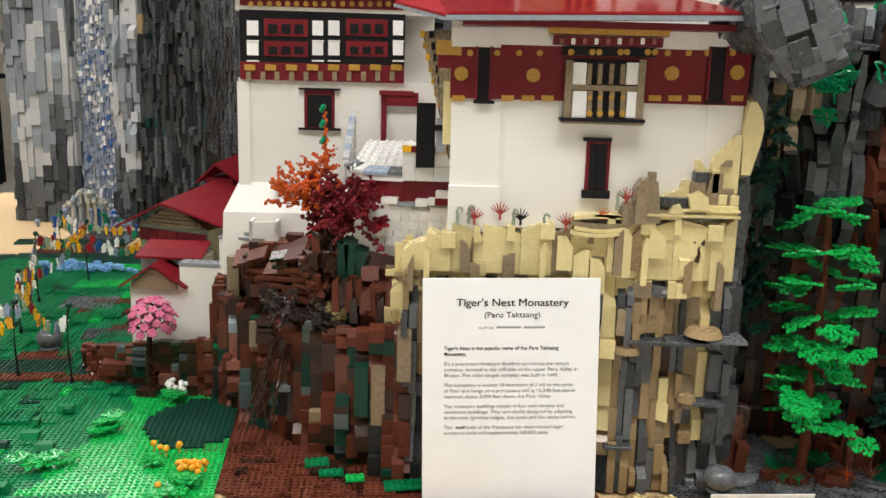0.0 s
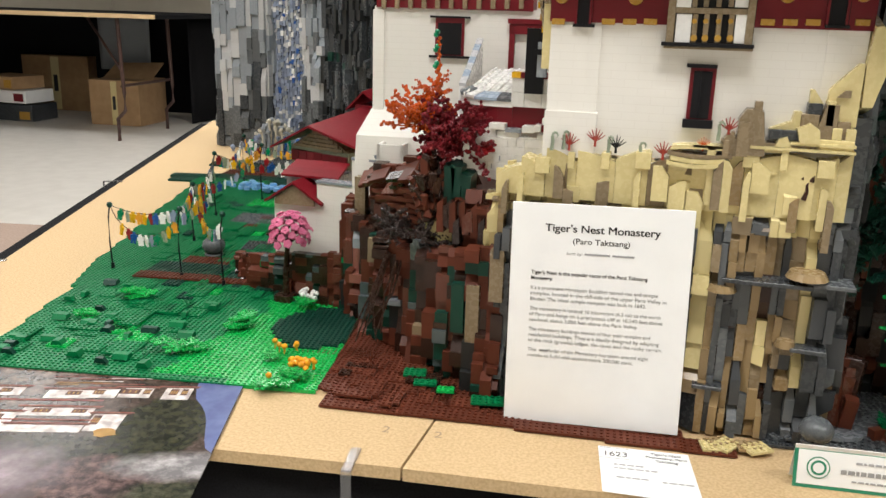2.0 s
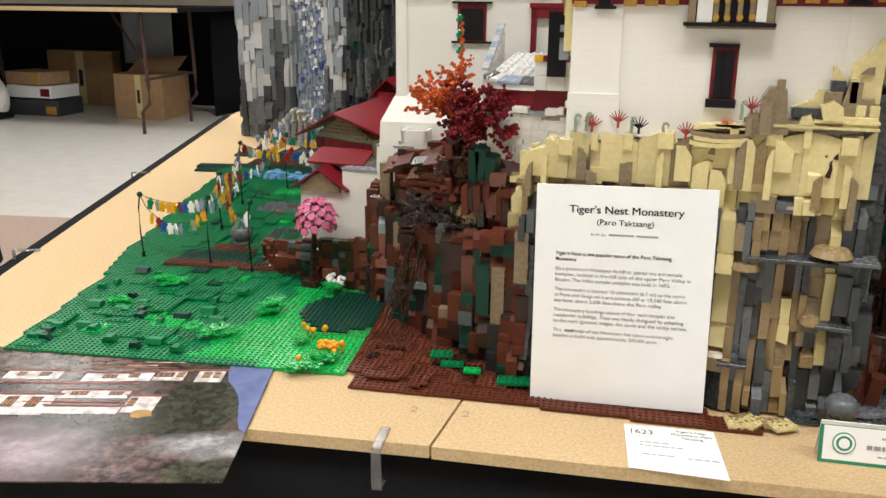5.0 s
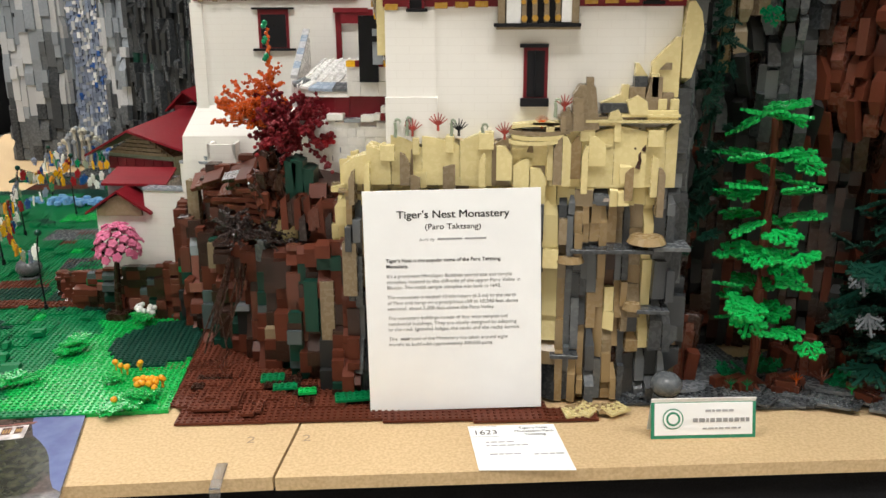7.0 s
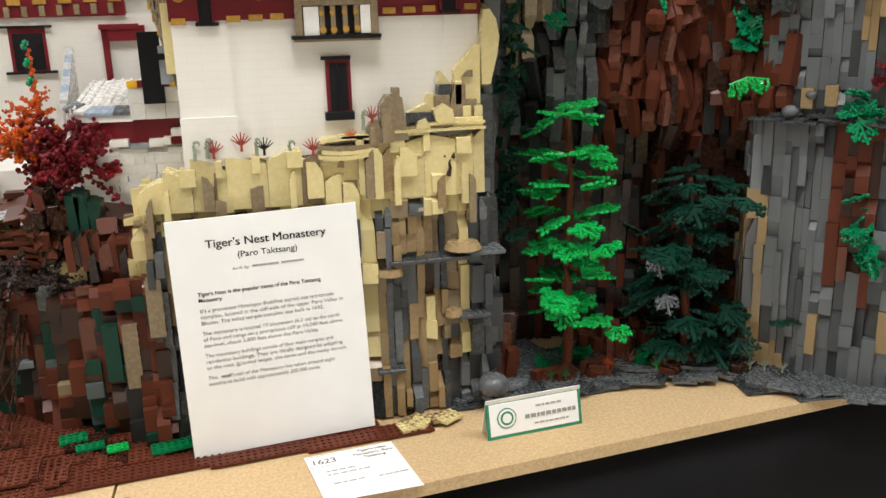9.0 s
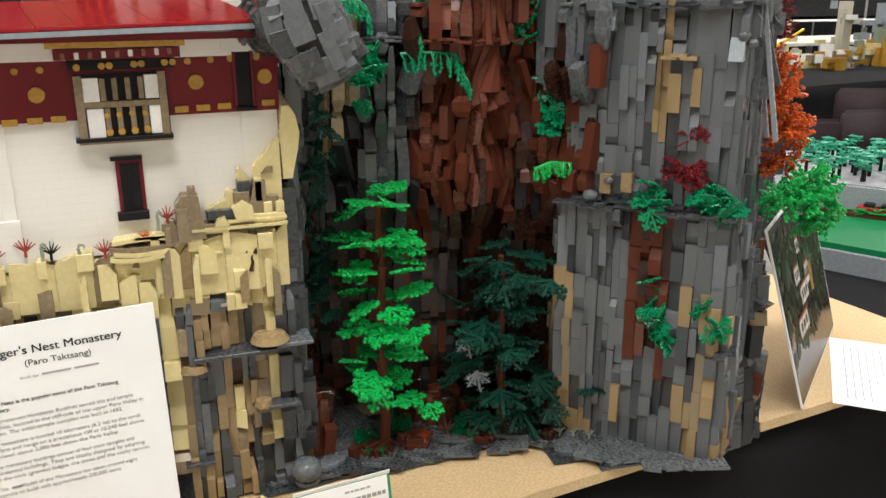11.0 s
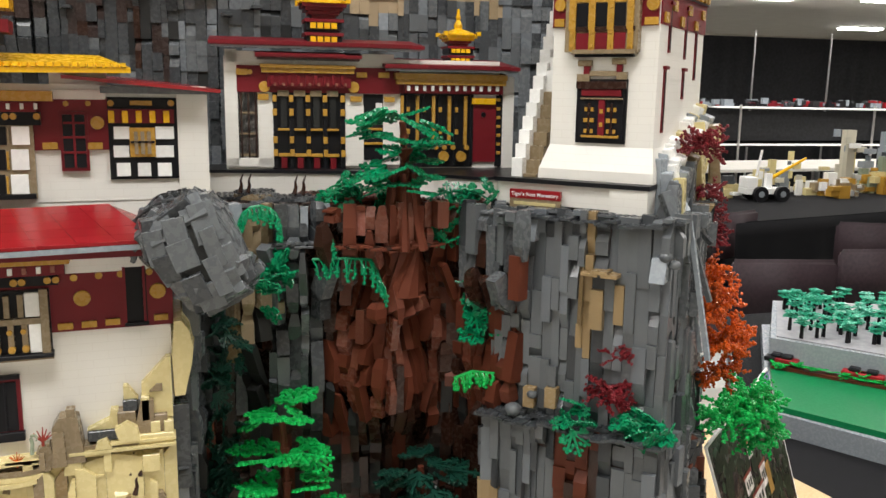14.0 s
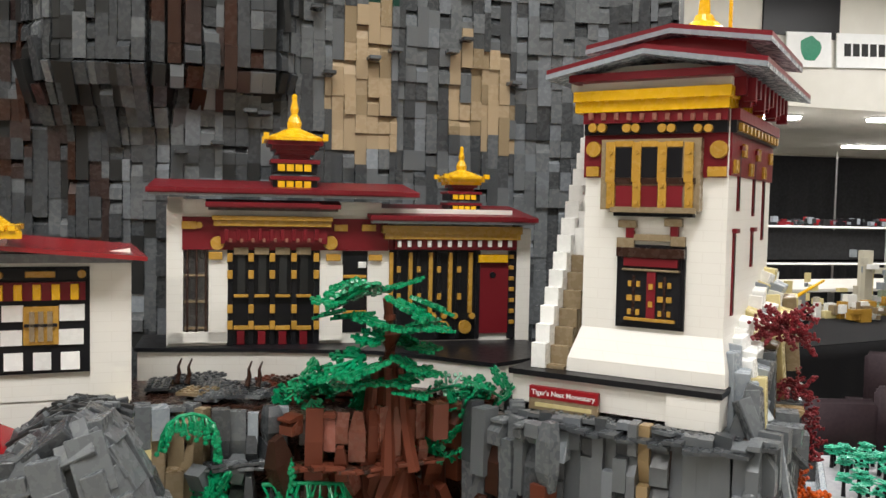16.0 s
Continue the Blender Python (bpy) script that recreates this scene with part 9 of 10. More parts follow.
# flowering tree and beds
blossom = thing("blossom_tree", pose(-0.462, 0.392, 0.030), "small tree with round crown of pink blossoms", "tree", "model trees")
bm = bmesh.new()
tube(bm, [(0, 0, -0.024), (0.001, 0, 0.03), (0.006, 0, 0.088)], 0.0065, 0.004, 9)
add_box(bm, -0.016, 0.016, -0.016, 0.012, -0.024, -0.012)
for k in range(5):
    tube(bm, [(0.005, 0, 0.08), (0.03 * math.cos(k * 1.26), 0.03 * math.sin(k * 1.26), 0.098), (0.006 + 0.02 * math.cos(k * 1.26 + 0.6), 0.02 * math.sin(k * 1.26 + 0.6), 0.125)], 0.003, 0.002, 6)
part("trunk", bm, M["dbrown"], blossom)
bm = bmesh.new()
for s in range(5):
    a = s * 1.2566
    bmesh.ops.create_cone(bm, cap_ends=True, segments=8, radius1=0.0034, radius2=0.0026, depth=0.002, matrix=Matrix.Translation((0.0038 * math.cos(a), 0.0038 * math.sin(a), 0)))
bmesh.ops.create_cone(bm, cap_ends=True, segments=8, radius1=0.002, radius2=0.0018, depth=0.004)
FLOWER = mesh_of(bm, "blossom", M["pink"])
brnd = random.Random(12)
for k in range(52):
    a, e = k * 2.39996, math.asin(max(-0.35, 1 - 1.4 * (k + 0.5) / 52))
    d = Vector((math.cos(a) * math.cos(e), math.sin(a) * math.cos(e), math.sin(e)))
    ob = new("blossom", FLOWER)
    ob.parent = blossom
    tilt = (d + Vector((brnd.uniform(-0.3, 0.3), brnd.uniform(-0.3, 0.3), 0.5))).normalized()
    ob.matrix_local = Matrix.Translation(Vector((0.010, 0, 0.098)) + Vector((d.x * 0.035, d.y * 0.035, d.z * 0.040)) * brnd.uniform(0.88, 1.05)) @ tilt.to_track_quat("Z", "Y").to_matrix().to_4x4() @ Matrix.Scale(1.15, 4)


def bed(x, y, z, m, n, label, seed, leaves=4):
    t = thing("flower_cluster", pose(x, y, z), label, "flower", "flower clusters")
    rnd = random.Random(seed)
    for k in range(n):
        bm = bmesh.new()
        p = Vector((rnd.uniform(-0.019, 0.019), rnd.uniform(-0.012, 0.014), rnd.uniform(0.008, 0.014)))
        bmesh.ops.create_uvsphere(bm, u_segments=10, v_segments=7, radius=0.0043, matrix=Matrix.Translation(p))
        tube(bm, [(p.x, p.y, 0), p], 0.001, None, 5)
        part("flower", bm, M[m], t)
    for k in range(leaves):
        leaf(t, "bgreen", rnd.uniform(-0.012, 0.012), rnd.uniform(-0.024, -0.006), 0.004 + 0.0008 * k, rnd.uniform(180, 360), rnd.uniform(-5, 5), 0, 0.55)


M["bloom_w"] = plastic("white_flower", (0.8, 0.8, 0.78))
M["bloom_o"] = plastic("orange_flower", (0.80, 0.34, 0.02))
bed(-0.413, 0.384, 0.016, "bloom_w", 15, "cluster of white flowers with green leaves", 1)
bed(-0.356, 0.172, 0.010, "bloom_o", 6, "small cluster of orange flowers", 2, 3)
bed(-0.302, 0.122, 0.010, "bloom_o", 20, "cluster of orange flowers with bright green leaves", 3, 8)
bed(-0.315, 0.085, 0.008, "bloom_o", 1, "orange flowers among green leaves", 4, 6)
for k, (x, y, z, m, n) in enumerate(((-0.70, 0.30, 0.014, "bgreen", 7), (-0.46, 0.25, 0.012, "bgreen", 8), (-0.50, 0.13, 0.012, "bgreen", 6), (-0.72, 0.20, 0.012, "bgreen", 4), (0.478, 0.215, 0.016, "green", 3), (0.60, 0.20, 0.016, "green", 3), (0.72, 0.17, 0.016, "pale", 5), (0.52, 0.225, 0.02, "green", 3))):
    t = thing("leafy_plant", pose(x, y, z), "low clump of moulded leaves on the studded ground", "plant", "low plants")
    rnd = random.Random(k)
    for s in range(n):
        leaf(t, m, rnd.uniform(-0.02, 0.02), rnd.uniform(-0.012, 0.012), 0.002 * s, rnd.uniform(0, 360), rnd.uniform(-60, 5) if m != "bgreen" else rnd.uniform(-10, 10), 0, 0.7)
for k, (x, y, z) in enumerate(((0.585, 0.19, 0.016), (-0.215, 0.175, 0.014))):
    coral(x, y, z, "rust", "small rust brown spiky plant", 1.0)

# ---- huts on the green ----


def gable_hut(name, m, w, d, h, rise, over, wall, roof, label, wide=0.0, dip=0.0, lift=0.0):
    t = thing(name, m, label, "hut", "model huts")
    box("wall", 0, w, 0, d, -0.03, h, wall, t)
    bm = bmesh.new()
    a = [bm.verts.new(c) for c in ((0, 0, h), (w, 0, h), (w / 2, 0, h + rise * 0.9))]
    b = [bm.verts.new((v.co.x, d, v.co.z)) for v in a]
    bm.faces.new(a), bm.faces.new(list(reversed(b)))
    for k in range(3):
        bm.faces.new((a[k - 1], b[k - 1], b[k], a[k]))
    bmesh.ops.recalc_face_normals(bm, faces=bm.faces)
    part("gable", bm, M["dtan"], t)
    for x0, x1, z0, z1 in ((-over, w / 2, h - 0.006, h + rise), (w / 2, w + over + wide, h + rise, h - 0.006 + dip)):
        bm = bmesh.new()
        slab(bm, [(x0, -over, z0 + 0.003), (x1, -over, z1 + 0.003), (x1, d + over, z1 + 0.003 + lift), (x0, d + over, z0 + 0.003 + lift)], 0.004)
        r = part("roof", bm, M[roof], t)
    for k in range(5):
        box("gable_board", w * (0.08 + 0.08 * k), w * (0.92 - 0.08 * k), -0.004, 0.0, h + rise * 0.16 * k, h + rise * (0.13 + 0.16 * k), "dtan", t)
    return t


hut = gable_hut("small_hut", pose(-0.506, 0.44, 0.0, 0, 0, 2), 0.082, 0.08, 0.178, 0.030, 0.013, "white", "roofred", "small white hut with dark red gable roof")
bm = bmesh.new()
pts = [(0.004, 0.168), (0.078, 0.168), (0.078, 0.178), (0.066, 0.184), (0.055, 0.197), (0.041, 0.202), (0.027, 0.197), (0.016, 0.184), (0.004, 0.178)]
lo = [bm.verts.new((x, -0.006, z)) for x, z in pts]
hi = [bm.verts.new((x, -0.001, z)) for x, z in pts]
bm.faces.new(lo), bm.faces.new(list(reversed(hi)))
for k in range(len(pts)):
    bm.faces.new((lo[k - 1], hi[k - 1], hi[k], lo[k]))
bmesh.ops.recalc_face_normals(bm, faces=bm.faces)
part("gable_arch", bm, M["dtan"], hut)
mid = thing("lean_to_roof", pose(-0.508, 0.488, 0), "dark red ridged roof over a low white wall", "roof")
box("wall", 0.0, 0.106, 0.004, 0.06, 0.02, 0.214, "lgrey", mid)
for k in range(4):
    bm = bmesh.new()
    slab(bm, [(-0.002 + 0.002 * k, -0.014 + 0.012 * k, 0.214 + 0.0045 * k), (0.110, -0.014 + 0.012 * k, 0.214 + 0.0045 * k), (0.110, 0.001 + 0.012 * k, 0.2195 + 0.0045 * k), (-0.002 + 0.002 * k, 0.001 + 0.012 * k, 0.2195 + 0.0045 * k)], 0.004)
    part("roof_board", bm, M["roofred"], mid)
barn = gable_hut("barn", pose(-0.556, 0.61, 0.020, 0, 0, -20), 0.150, 0.32, 0.224, 0.044, 0.030, "sand", "roofred", "large hut with dark red roof and tan gable boards", 0.050, 0.016, 0.060)
for k in range(7):
    box("wall_brick", 0.004 + k * 0.021, 0.0235 + k * 0.021, -0.006, -0.001, 0.196, 0.217, "dred", barn)
for x0, x1, z0, z1 in ((0.030, 0.076, 0.268, 0.306), (0.076, 0.128, 0.306, 0.278)):
    bm = bmesh.new()
    slab(bm, [(x0, 0.12, z0 + 0.020), (x1, 0.12, z1 + 0.020), (x1, 0.22, z1 + 0.038), (x0, 0.22, z0 + 0.038)], 0.004)
    part("dormer_roof", bm, M["roofred"], barn)
box("dormer_wall", 0.050, 0.112, 0.125, 0.215, 0.24, 0.298, "dred", barn)
steps = thing("stepped_wall", pose(-0.424, 0.442, 0, 0, 0, -4), "white stepped boundary wall with grey coping", "wall")
for x0, x1, z in ((0.0, 0.068, 0.210), (0.068, 0.142, 0.256)):
    box("wall", x0, x1, 0.0, 0.022, 0.02, z, "white", steps)
    box("coping", x0 - 0.001, x1 + 0.001, -0.002, 0.024, z, z + 0.004, "lgrey", steps)
box("coping_tile", 0.105, 0.15, 0.0, 0.06, 0.262, 0.268, "lgrey", steps)
bank = thing("green_bank", pose(-0.53, 0.425, 0.05), "raised green bank behind the brown retaining wall", "ground")
plate(bank, 0, 0, 0, 24, 9, "green", 3, 0.012)
plate(bank, 0.10, 0.005, 0.012, 7, 5, "bgreen", 8)

# ---- flag poles and strings ----
FLAG_COLS = ("twhite", "red", "yellow", "clear", "blue", "bloom_o", "teal", "twhite", "yellow", "sand")
TOPS = {}
for k, (x, y, h) in enumerate(((-0.855, 0.436, 0.122), (-0.698, 0.43, 0.130), (-0.601, 0.417, 0.132), (-0.824, 0.665, 0.122), (-0.905, 0.884, 0.150), (-0.880, 1.068, 0.146), (-1.02, 1.22, 0.14), (-0.76, 1.16, 0.14))):
    t = thing("flag_pole", pose(x, y, 0.010), "thin black flag pole with a green bud on top", "pole", "flag poles")
    bm = bmesh.new()
    tube(bm, [(0, 0, -0.004), (-0.003, 0, h * 0.4), (-0.002, 0, h * 0.8), (0.003, 0, h)], 0.0016, 0.0014, 7)
    tube(bm, [(0, 0, -0.004), (0, 0, 0.008)], 0.004, 0.003, 8)
    part("pole", bm, M["black"], t)
    bm = bmesh.new()
    bmesh.ops.create_icosphere(bm, subdivisions=2, radius=0.0058, matrix=Matrix.Translation((0.003, 0, h)))
    part("bud", bm, M["dgreen"], t)
    TOPS[k] = Vector((x + 0.003, y, 0.010 + h))
bm = bmesh.new()
half = ((0.0, 0.002), (0.0032, 0.002), (0.0032, -0.003), (0.0078, -0.0045), (0.0078, -0.013), (0.0054, -0.013), (0.0060, -0.024), (0.0010, -0.024), (0.0, -0.0165))
line_pts = list(half) + [(-x, z) for x, z in reversed(half[1:-1])]
face = bm.faces.new([bm.verts.new((x, -0.0022, z)) for x, z in line_pts])
ret = bmesh.ops.extrude_face_region(bm, geom=[face])
bmesh.ops.translate(bm, vec=(0, 0.0044, 0), verts=[v for v in ret["geom"] if isinstance(v, bmesh.types.BMVert)])
bmesh.ops.recalc_face_normals(bm, faces=bm.faces)
FLAG = {}
base = mesh_of(bm, "flag", M["twhite"])
for c in set(FLAG_COLS):
    FLAG[c] = base.copy()
    FLAG[c].materials.clear()
    FLAG[c].materials.append(M[c])
for k, (a, c, sag, drop) in enumerate(((0, 1, 0.014, 0.0), (0, 1, 0.045, 0.012), (1, 3, 0.012, 0.0), (3, 4, 0.03, 0.0), (4, 5, 0.03, 0.0), (4, 6, 0.04, 0.0), (5, 6, 0.03, 0.0), (6, 7, 0.03, 0.0), (4, 7, 0.04, 0.0), (5, 7, 0.05, 0.02), (1, 4, 0.03, 0.012), (3, 5, 0.035, 0.0), (2, 3, 0.05, 0.01), (3, 4, 0.06, 0.02))):
    t = thing("flag_string", pose(0, 0, 0), "string of small coloured prayer flags between two poles", "flags", "flag strings")
    pts = [TOPS[a].lerp(TOPS[c], s / 12) - Vector((0, 0, drop + sag * 4 * (s / 12) * (1 - s / 12))) for s in range(13)]
    pts[0], pts[-1] = TOPS[a], TOPS[c]
    bm = bmesh.new()
    tube(bm, pts, 0.0007, None, 5)
    part("cord", bm, M["dbrown"], t)
    rz = math.degrees(math.atan2(*(TOPS[c] - TOPS[a]).yx))
    for s in range(2, 12) if k < 3 else range(1, 12, 2) if k == 3 else range(1, 12):
        ob = new("flag", FLAG[FLAG_COLS[(s * 3 + k * 2) % 10]])
        ob.parent = t
        ob.matrix_local = pose(*pts[s], 8 * math.sin(s * 2.1 + k), 10 * math.cos(s * 3 + k), rz + 34 * math.sin(s * 1.7 + k)) @ Matrix.Scale(0.84, 4)
pool = thing("waterfall_pool", pose(-1.22, 1.79, 0.004), "spray of clear and blue pieces at the waterfall's foot", "water")
rnd = random.Random(4)
for k in range(150):
    bm = bmesh.new()
    p = (rnd.gauss(0, 0.055), rnd.gauss(0.0, 0.028), 0.0)
    hh = max(0.014, 0.115 - 0.9 * abs(p[0]) + rnd.uniform(-0.03, 0.01))
    high = hh > 0.06
    bmesh.ops.create_icosphere(bm, subdivisions=1, radius=rnd.uniform(0.007, 0.011), matrix=Matrix.Translation((p[0], p[1], hh)))
    tube(bm, [p, (p[0] + 0.004, p[1], hh * 0.6), (p[0], p[1], hh)], 0.006, 0.004, 6)
    part("spray", bm, M[rnd.choice(("cream", "cream", "lgrey")) if high else rnd.choice(("clear", "clear", "lgrey", "blue", "teal"))], pool)
pond = thing("blue_pond", pose(-0.94, 1.20, 0.008), "small pond of light blue round studs", "water")
for k in range(60):
    bm = bmesh.new()
    bmesh.ops.create_cone(bm, cap_ends=True, segments=10, radius1=0.009, radius2=0.008, depth=0.008, matrix=Matrix.Translation((rnd.gauss(0, 0.05), rnd.gauss(0, 0.022), rnd.uniform(0.002, 0.014))))
    part("stud", bm, M["lblue"], pond)

# ---- the tiled boulder ----
boulder = thing("tiled_boulder", pose(0.402, 0.122, 0.584, 0, -32, -8), "large grey boulder covered with flat slab tiles", "rock")
BX, BY, BZ = 0.046, 0.046, 0.060


def squircle(a, e):
    """A point on a rounded block, and its outward direction."""
    c = Vector((math.copysign(abs(math.cos(a)) ** 0.72, math.cos(a)) * abs(math.cos(e)) ** 0.75, math.copysign(abs(math.sin(a)) ** 0.72, math.sin(a)) * abs(math.cos(e)) ** 0.75, math.copysign(abs(math.sin(e)) ** 0.75, math.sin(e))))
    c.x *= 0.9 + 0.16 * c.z
    return Vector((c.x * BX, c.y * BY, c.z * BZ)), Vector((c.x ** 3 / BX, c.y ** 3 / BY, c.z ** 3 / BZ)).normalized()


bm = bmesh.new()
bmesh.ops.create_icosphere(bm, subdivisions=3, radius=1.0)
for v in bm.verts:
    v.co = squircle(math.atan2(v.co.y, v.co.x), math.asin(max(-1, min(1, v.co.z))))[0] * 0.97
part("core", bm, M["soot"], boulder)
rnd = random.Random(8)
bm = bmesh.new()
bmesh.ops.create_icosphere(bm, subdivisions=3, radius=1.0)
bmesh.ops.scale(bm, vec=(0.05, 0.085, 0.040), verts=bm.verts)
bmesh.ops.translate(bm, vec=(-0.022, 0.075, 0.026), verts=bm.verts)
part("rear_lobe", bm, M["dgrey"], boulder)
for k in range(90):
    u, v = rnd.uniform(-0.07, 0.025), rnd.uniform(0.0, 0.14)
    w = 1 - ((u + 0.022) / 0.05) ** 2 - ((v - 0.075) / 0.085) ** 2
    if w > 0.05:
        ob = box("streak_tile", -0.018, 0.018, -0.0025, 0.0025, -0.002, 0.003, rnd.choice(("dgrey", "mgrey", "soot")), boulder, 0.0005)
        ob.matrix_local = pose(u, v, 0.026 + 0.040 * math.sqrt(w), rnd.uniform(-8, 8), rnd.uniform(-8, 8) + 50 * (u + 0.022) / 0.05, rnd.uniform(-30, 20))
for row in range(8):
    e = -1.25 + 0.33 * row
    a = -3.7 + 0.2 * (row % 2) + rnd.uniform(0, 0.2)
    while a < 0.55:
        w, h = rnd.choice((0.016, 0.022, 0.026)), rnd.choice((0.030, 0.036, 0.042))
        p, d = squircle(a + 0.5 * w / BX, e + rnd.uniform(-0.06, 0.06))
        ob = box("slab_tile", -w / 2, w / 2, -h / 2, h / 2, -0.007, 0.002 + 0.0025 * rnd.random(), rnd.choice(("dgrey", "mgrey", "mgrey", "mgrey")), boulder, 0.0006)
        ax = Vector((0.25, 0, 1)) - d * (d.z + 0.25 * d.x) if abs(d.z) < 0.85 else Vector((1, 0, 0)) - d * d.x
        ax.normalize()
        side = ax.cross(d)
        ob.matrix_local = Matrix.Translation(p) @ Matrix((side, ax, d)).transposed().to_4x4() @ pose(0, 0, 0, rnd.uniform(-1, 8), rnd.uniform(-4, 4), rnd.uniform(-6, 6))
        a += (w + 0.001) / max(BX * math.cos(e), 0.014)

# ---- cliff tops ----
tops = thing("cliff_top", pose(0, 0, 0), "brown and grey cliff top planted along the terrace", "cliff")
prism("rock_bed", [(0.39, 0.27), (0.47, 0.325), (0.59, 0.305), (0.68, 0.27), (0.765, 0.215), (0.80, 0.24), (0.80, 0.46), (0.42, 0.47)], 0.50, 0.606, "dbrown", tops)
for k in range(70):
    x = rnd.uniform(0.43, 0.74)
    y = 0.47 - 0.62 * (x - 0.43) - rnd.uniform(0.02, 0.14)
    y = max(y, 0.30 - 0.5 * max(0, x - 0.6))
    c = rnd.choice(("dgrey", "mgrey")) if x < 0.56 else rnd.choice(("brown", "dbrown", "rust", "brown"))
    if x < 0.47 and rnd.random() < 0.4:
        c = "dtan"
    plate(tops, x, y, 0.606 + 0.0032 * rnd.randint(0, 2), *rnd.choice(((2, 4), (4, 4), (3, 6))), c, rnd.uniform(-40, 40))
for x0, x1, y0, y1, z0, z1, m in ((0.402, 0.428, 0.262, 0.30, 0.54, 0.612, "tan"), (0.424, 0.440, 0.256, 0.30, 0.53, 0.600, "tan"), (0.412, 0.430, 0.250, 0.28, 0.53, 0.585, "cream"), (0.438, 0.452, 0.262, 0.30, 0.54, 0.606, "dtan")):
    box("rock_block", x0, x1, y0, y1, z0, z1, m, tops, 0.0008)
mound = thing("brown_mound", pose(0, 0, 0), "low heap of reddish brown bricks behind the model trees", "rock")
for k in range(46):
    f = rnd.random()
    x, y = (0.545 + 0.11 * f, 0.225 + 0.05 * rnd.random()) if k % 3 else (0.392 + 0.026 * f, 0.196 + 0.03 * rnd.random())
    h = rnd.uniform(0.02, 0.055) if k % 3 else rnd.uniform(0.04, 0.12)
    w = rnd.choice((0.006, 0.008, 0.010))
    ob = box("brick", -w, w, -0.008, 0.010, 0.0, h, rnd.choice(("brown", "brown", "rust", "dbrown")), mound, 0.0006)
    ob.matrix_local = pose(x, y, 0.004, rnd.uniform(-6, 6), rnd.uniform(-6, 6), rnd.uniform(-25, 25))
for x, y, m, n in ((0.470, 0.178, "brown", 9), (0.538, 0.182, "brown", 10), (0.640, 0.168, "brown", 9), (0.720, 0.142, "dbrown", 6)):
    t = thing("root_heap", pose(x, y, 0.006), "low heap of reddish brown bricks at a model tree's foot", "rock", "root heaps")
    for k in range(n):
        w, h = rnd.choice((0.008, 0.012, 0.016)), rnd.uniform(0.006, 0.022)
        ob = box("brick", -w, w, -0.006, 0.006, 0.0, h, m if rnd.random() < 0.7 else "rust", t, 0.0006)
        ob.matrix_local = pose(rnd.uniform(-0.022, 0.022), rnd.uniform(-0.008, 0.016), 0.0, rnd.uniform(-8, 8), rnd.uniform(-8, 8), rnd.uniform(-40, 40))
coral(0.545, 0.170, 0.026, "orange", "small orange plant among brown bricks", 0.55)
for x, y, m in ((0.462, 0.166, "green"), (0.482, 0.164, "green"), (0.612, 0.160, "bgreen"), (0.735, 0.128, "sand"), (0.752, 0.120, "sand"), (0.770, 0.106, "sand")):
    coral(x, y, 0.020, m, "small green plant at the cliff's foot", 0.5)
sh = thing("rock_shoulder", pose(0, 0, 0), "rough grey and tan rock edge beside the tower platform", "cliff")
for k in range(80):
    f = rnd.random()
    p = Vector((0.925 + 0.16 * f, 0.045 + 0.24 * f, 0.585 + 0.07 * f + rnd.uniform(-0.03, 0.03)))
    ln = rnd.uniform(0.018, 0.042)
    ob = box("wedge", -0.009, 0.009, -0.006, 0.006, -ln, ln, rnd.choice(("lgrey", "mgrey", "mgrey", "lgrey", "dgrey")), sh, 0.001)
    ob.matrix_local = pose(*p, rnd.uniform(-35, 10), rnd.uniform(0, 40), rnd.uniform(20, 75))
for k in range(26):
    f = k / 25
    bm = bmesh.new()
    a, c = Vector((0.95 + 0.09 * f, 0.05 + 0.25 * f, 0.61 + 0.05 * f)), Vector((0.985 + 0.09 * f, 0.045 + 0.25 * f, 0.44 + 0.07 * (k % 3)))
    tube(bm, [a, c], 0.0036, 0.0042, 4)
    part("rib", bm, M[("lgrey", "mgrey", "dgrey")[k % 3]], sh)

for k, (a, c, z) in enumerate((((0.742, 0.168), (0.905, 0.004), 0.3556), ((0.762, 0.182), (0.912, 0.026), 0.6095))):
    for q in range(13):
        f = (q + rnd.random()) / 13
        plate(grey_cliff, a[0] + (c[0] - a[0]) * f, a[1] + (c[1] - a[1]) * f, z + rnd.uniform(0, 0.004), rnd.choice((2, 3)), 2, rnd.choice(("dgrey", "mgrey")), -48 + rnd.uniform(-16, 16), name="ledge_plate")

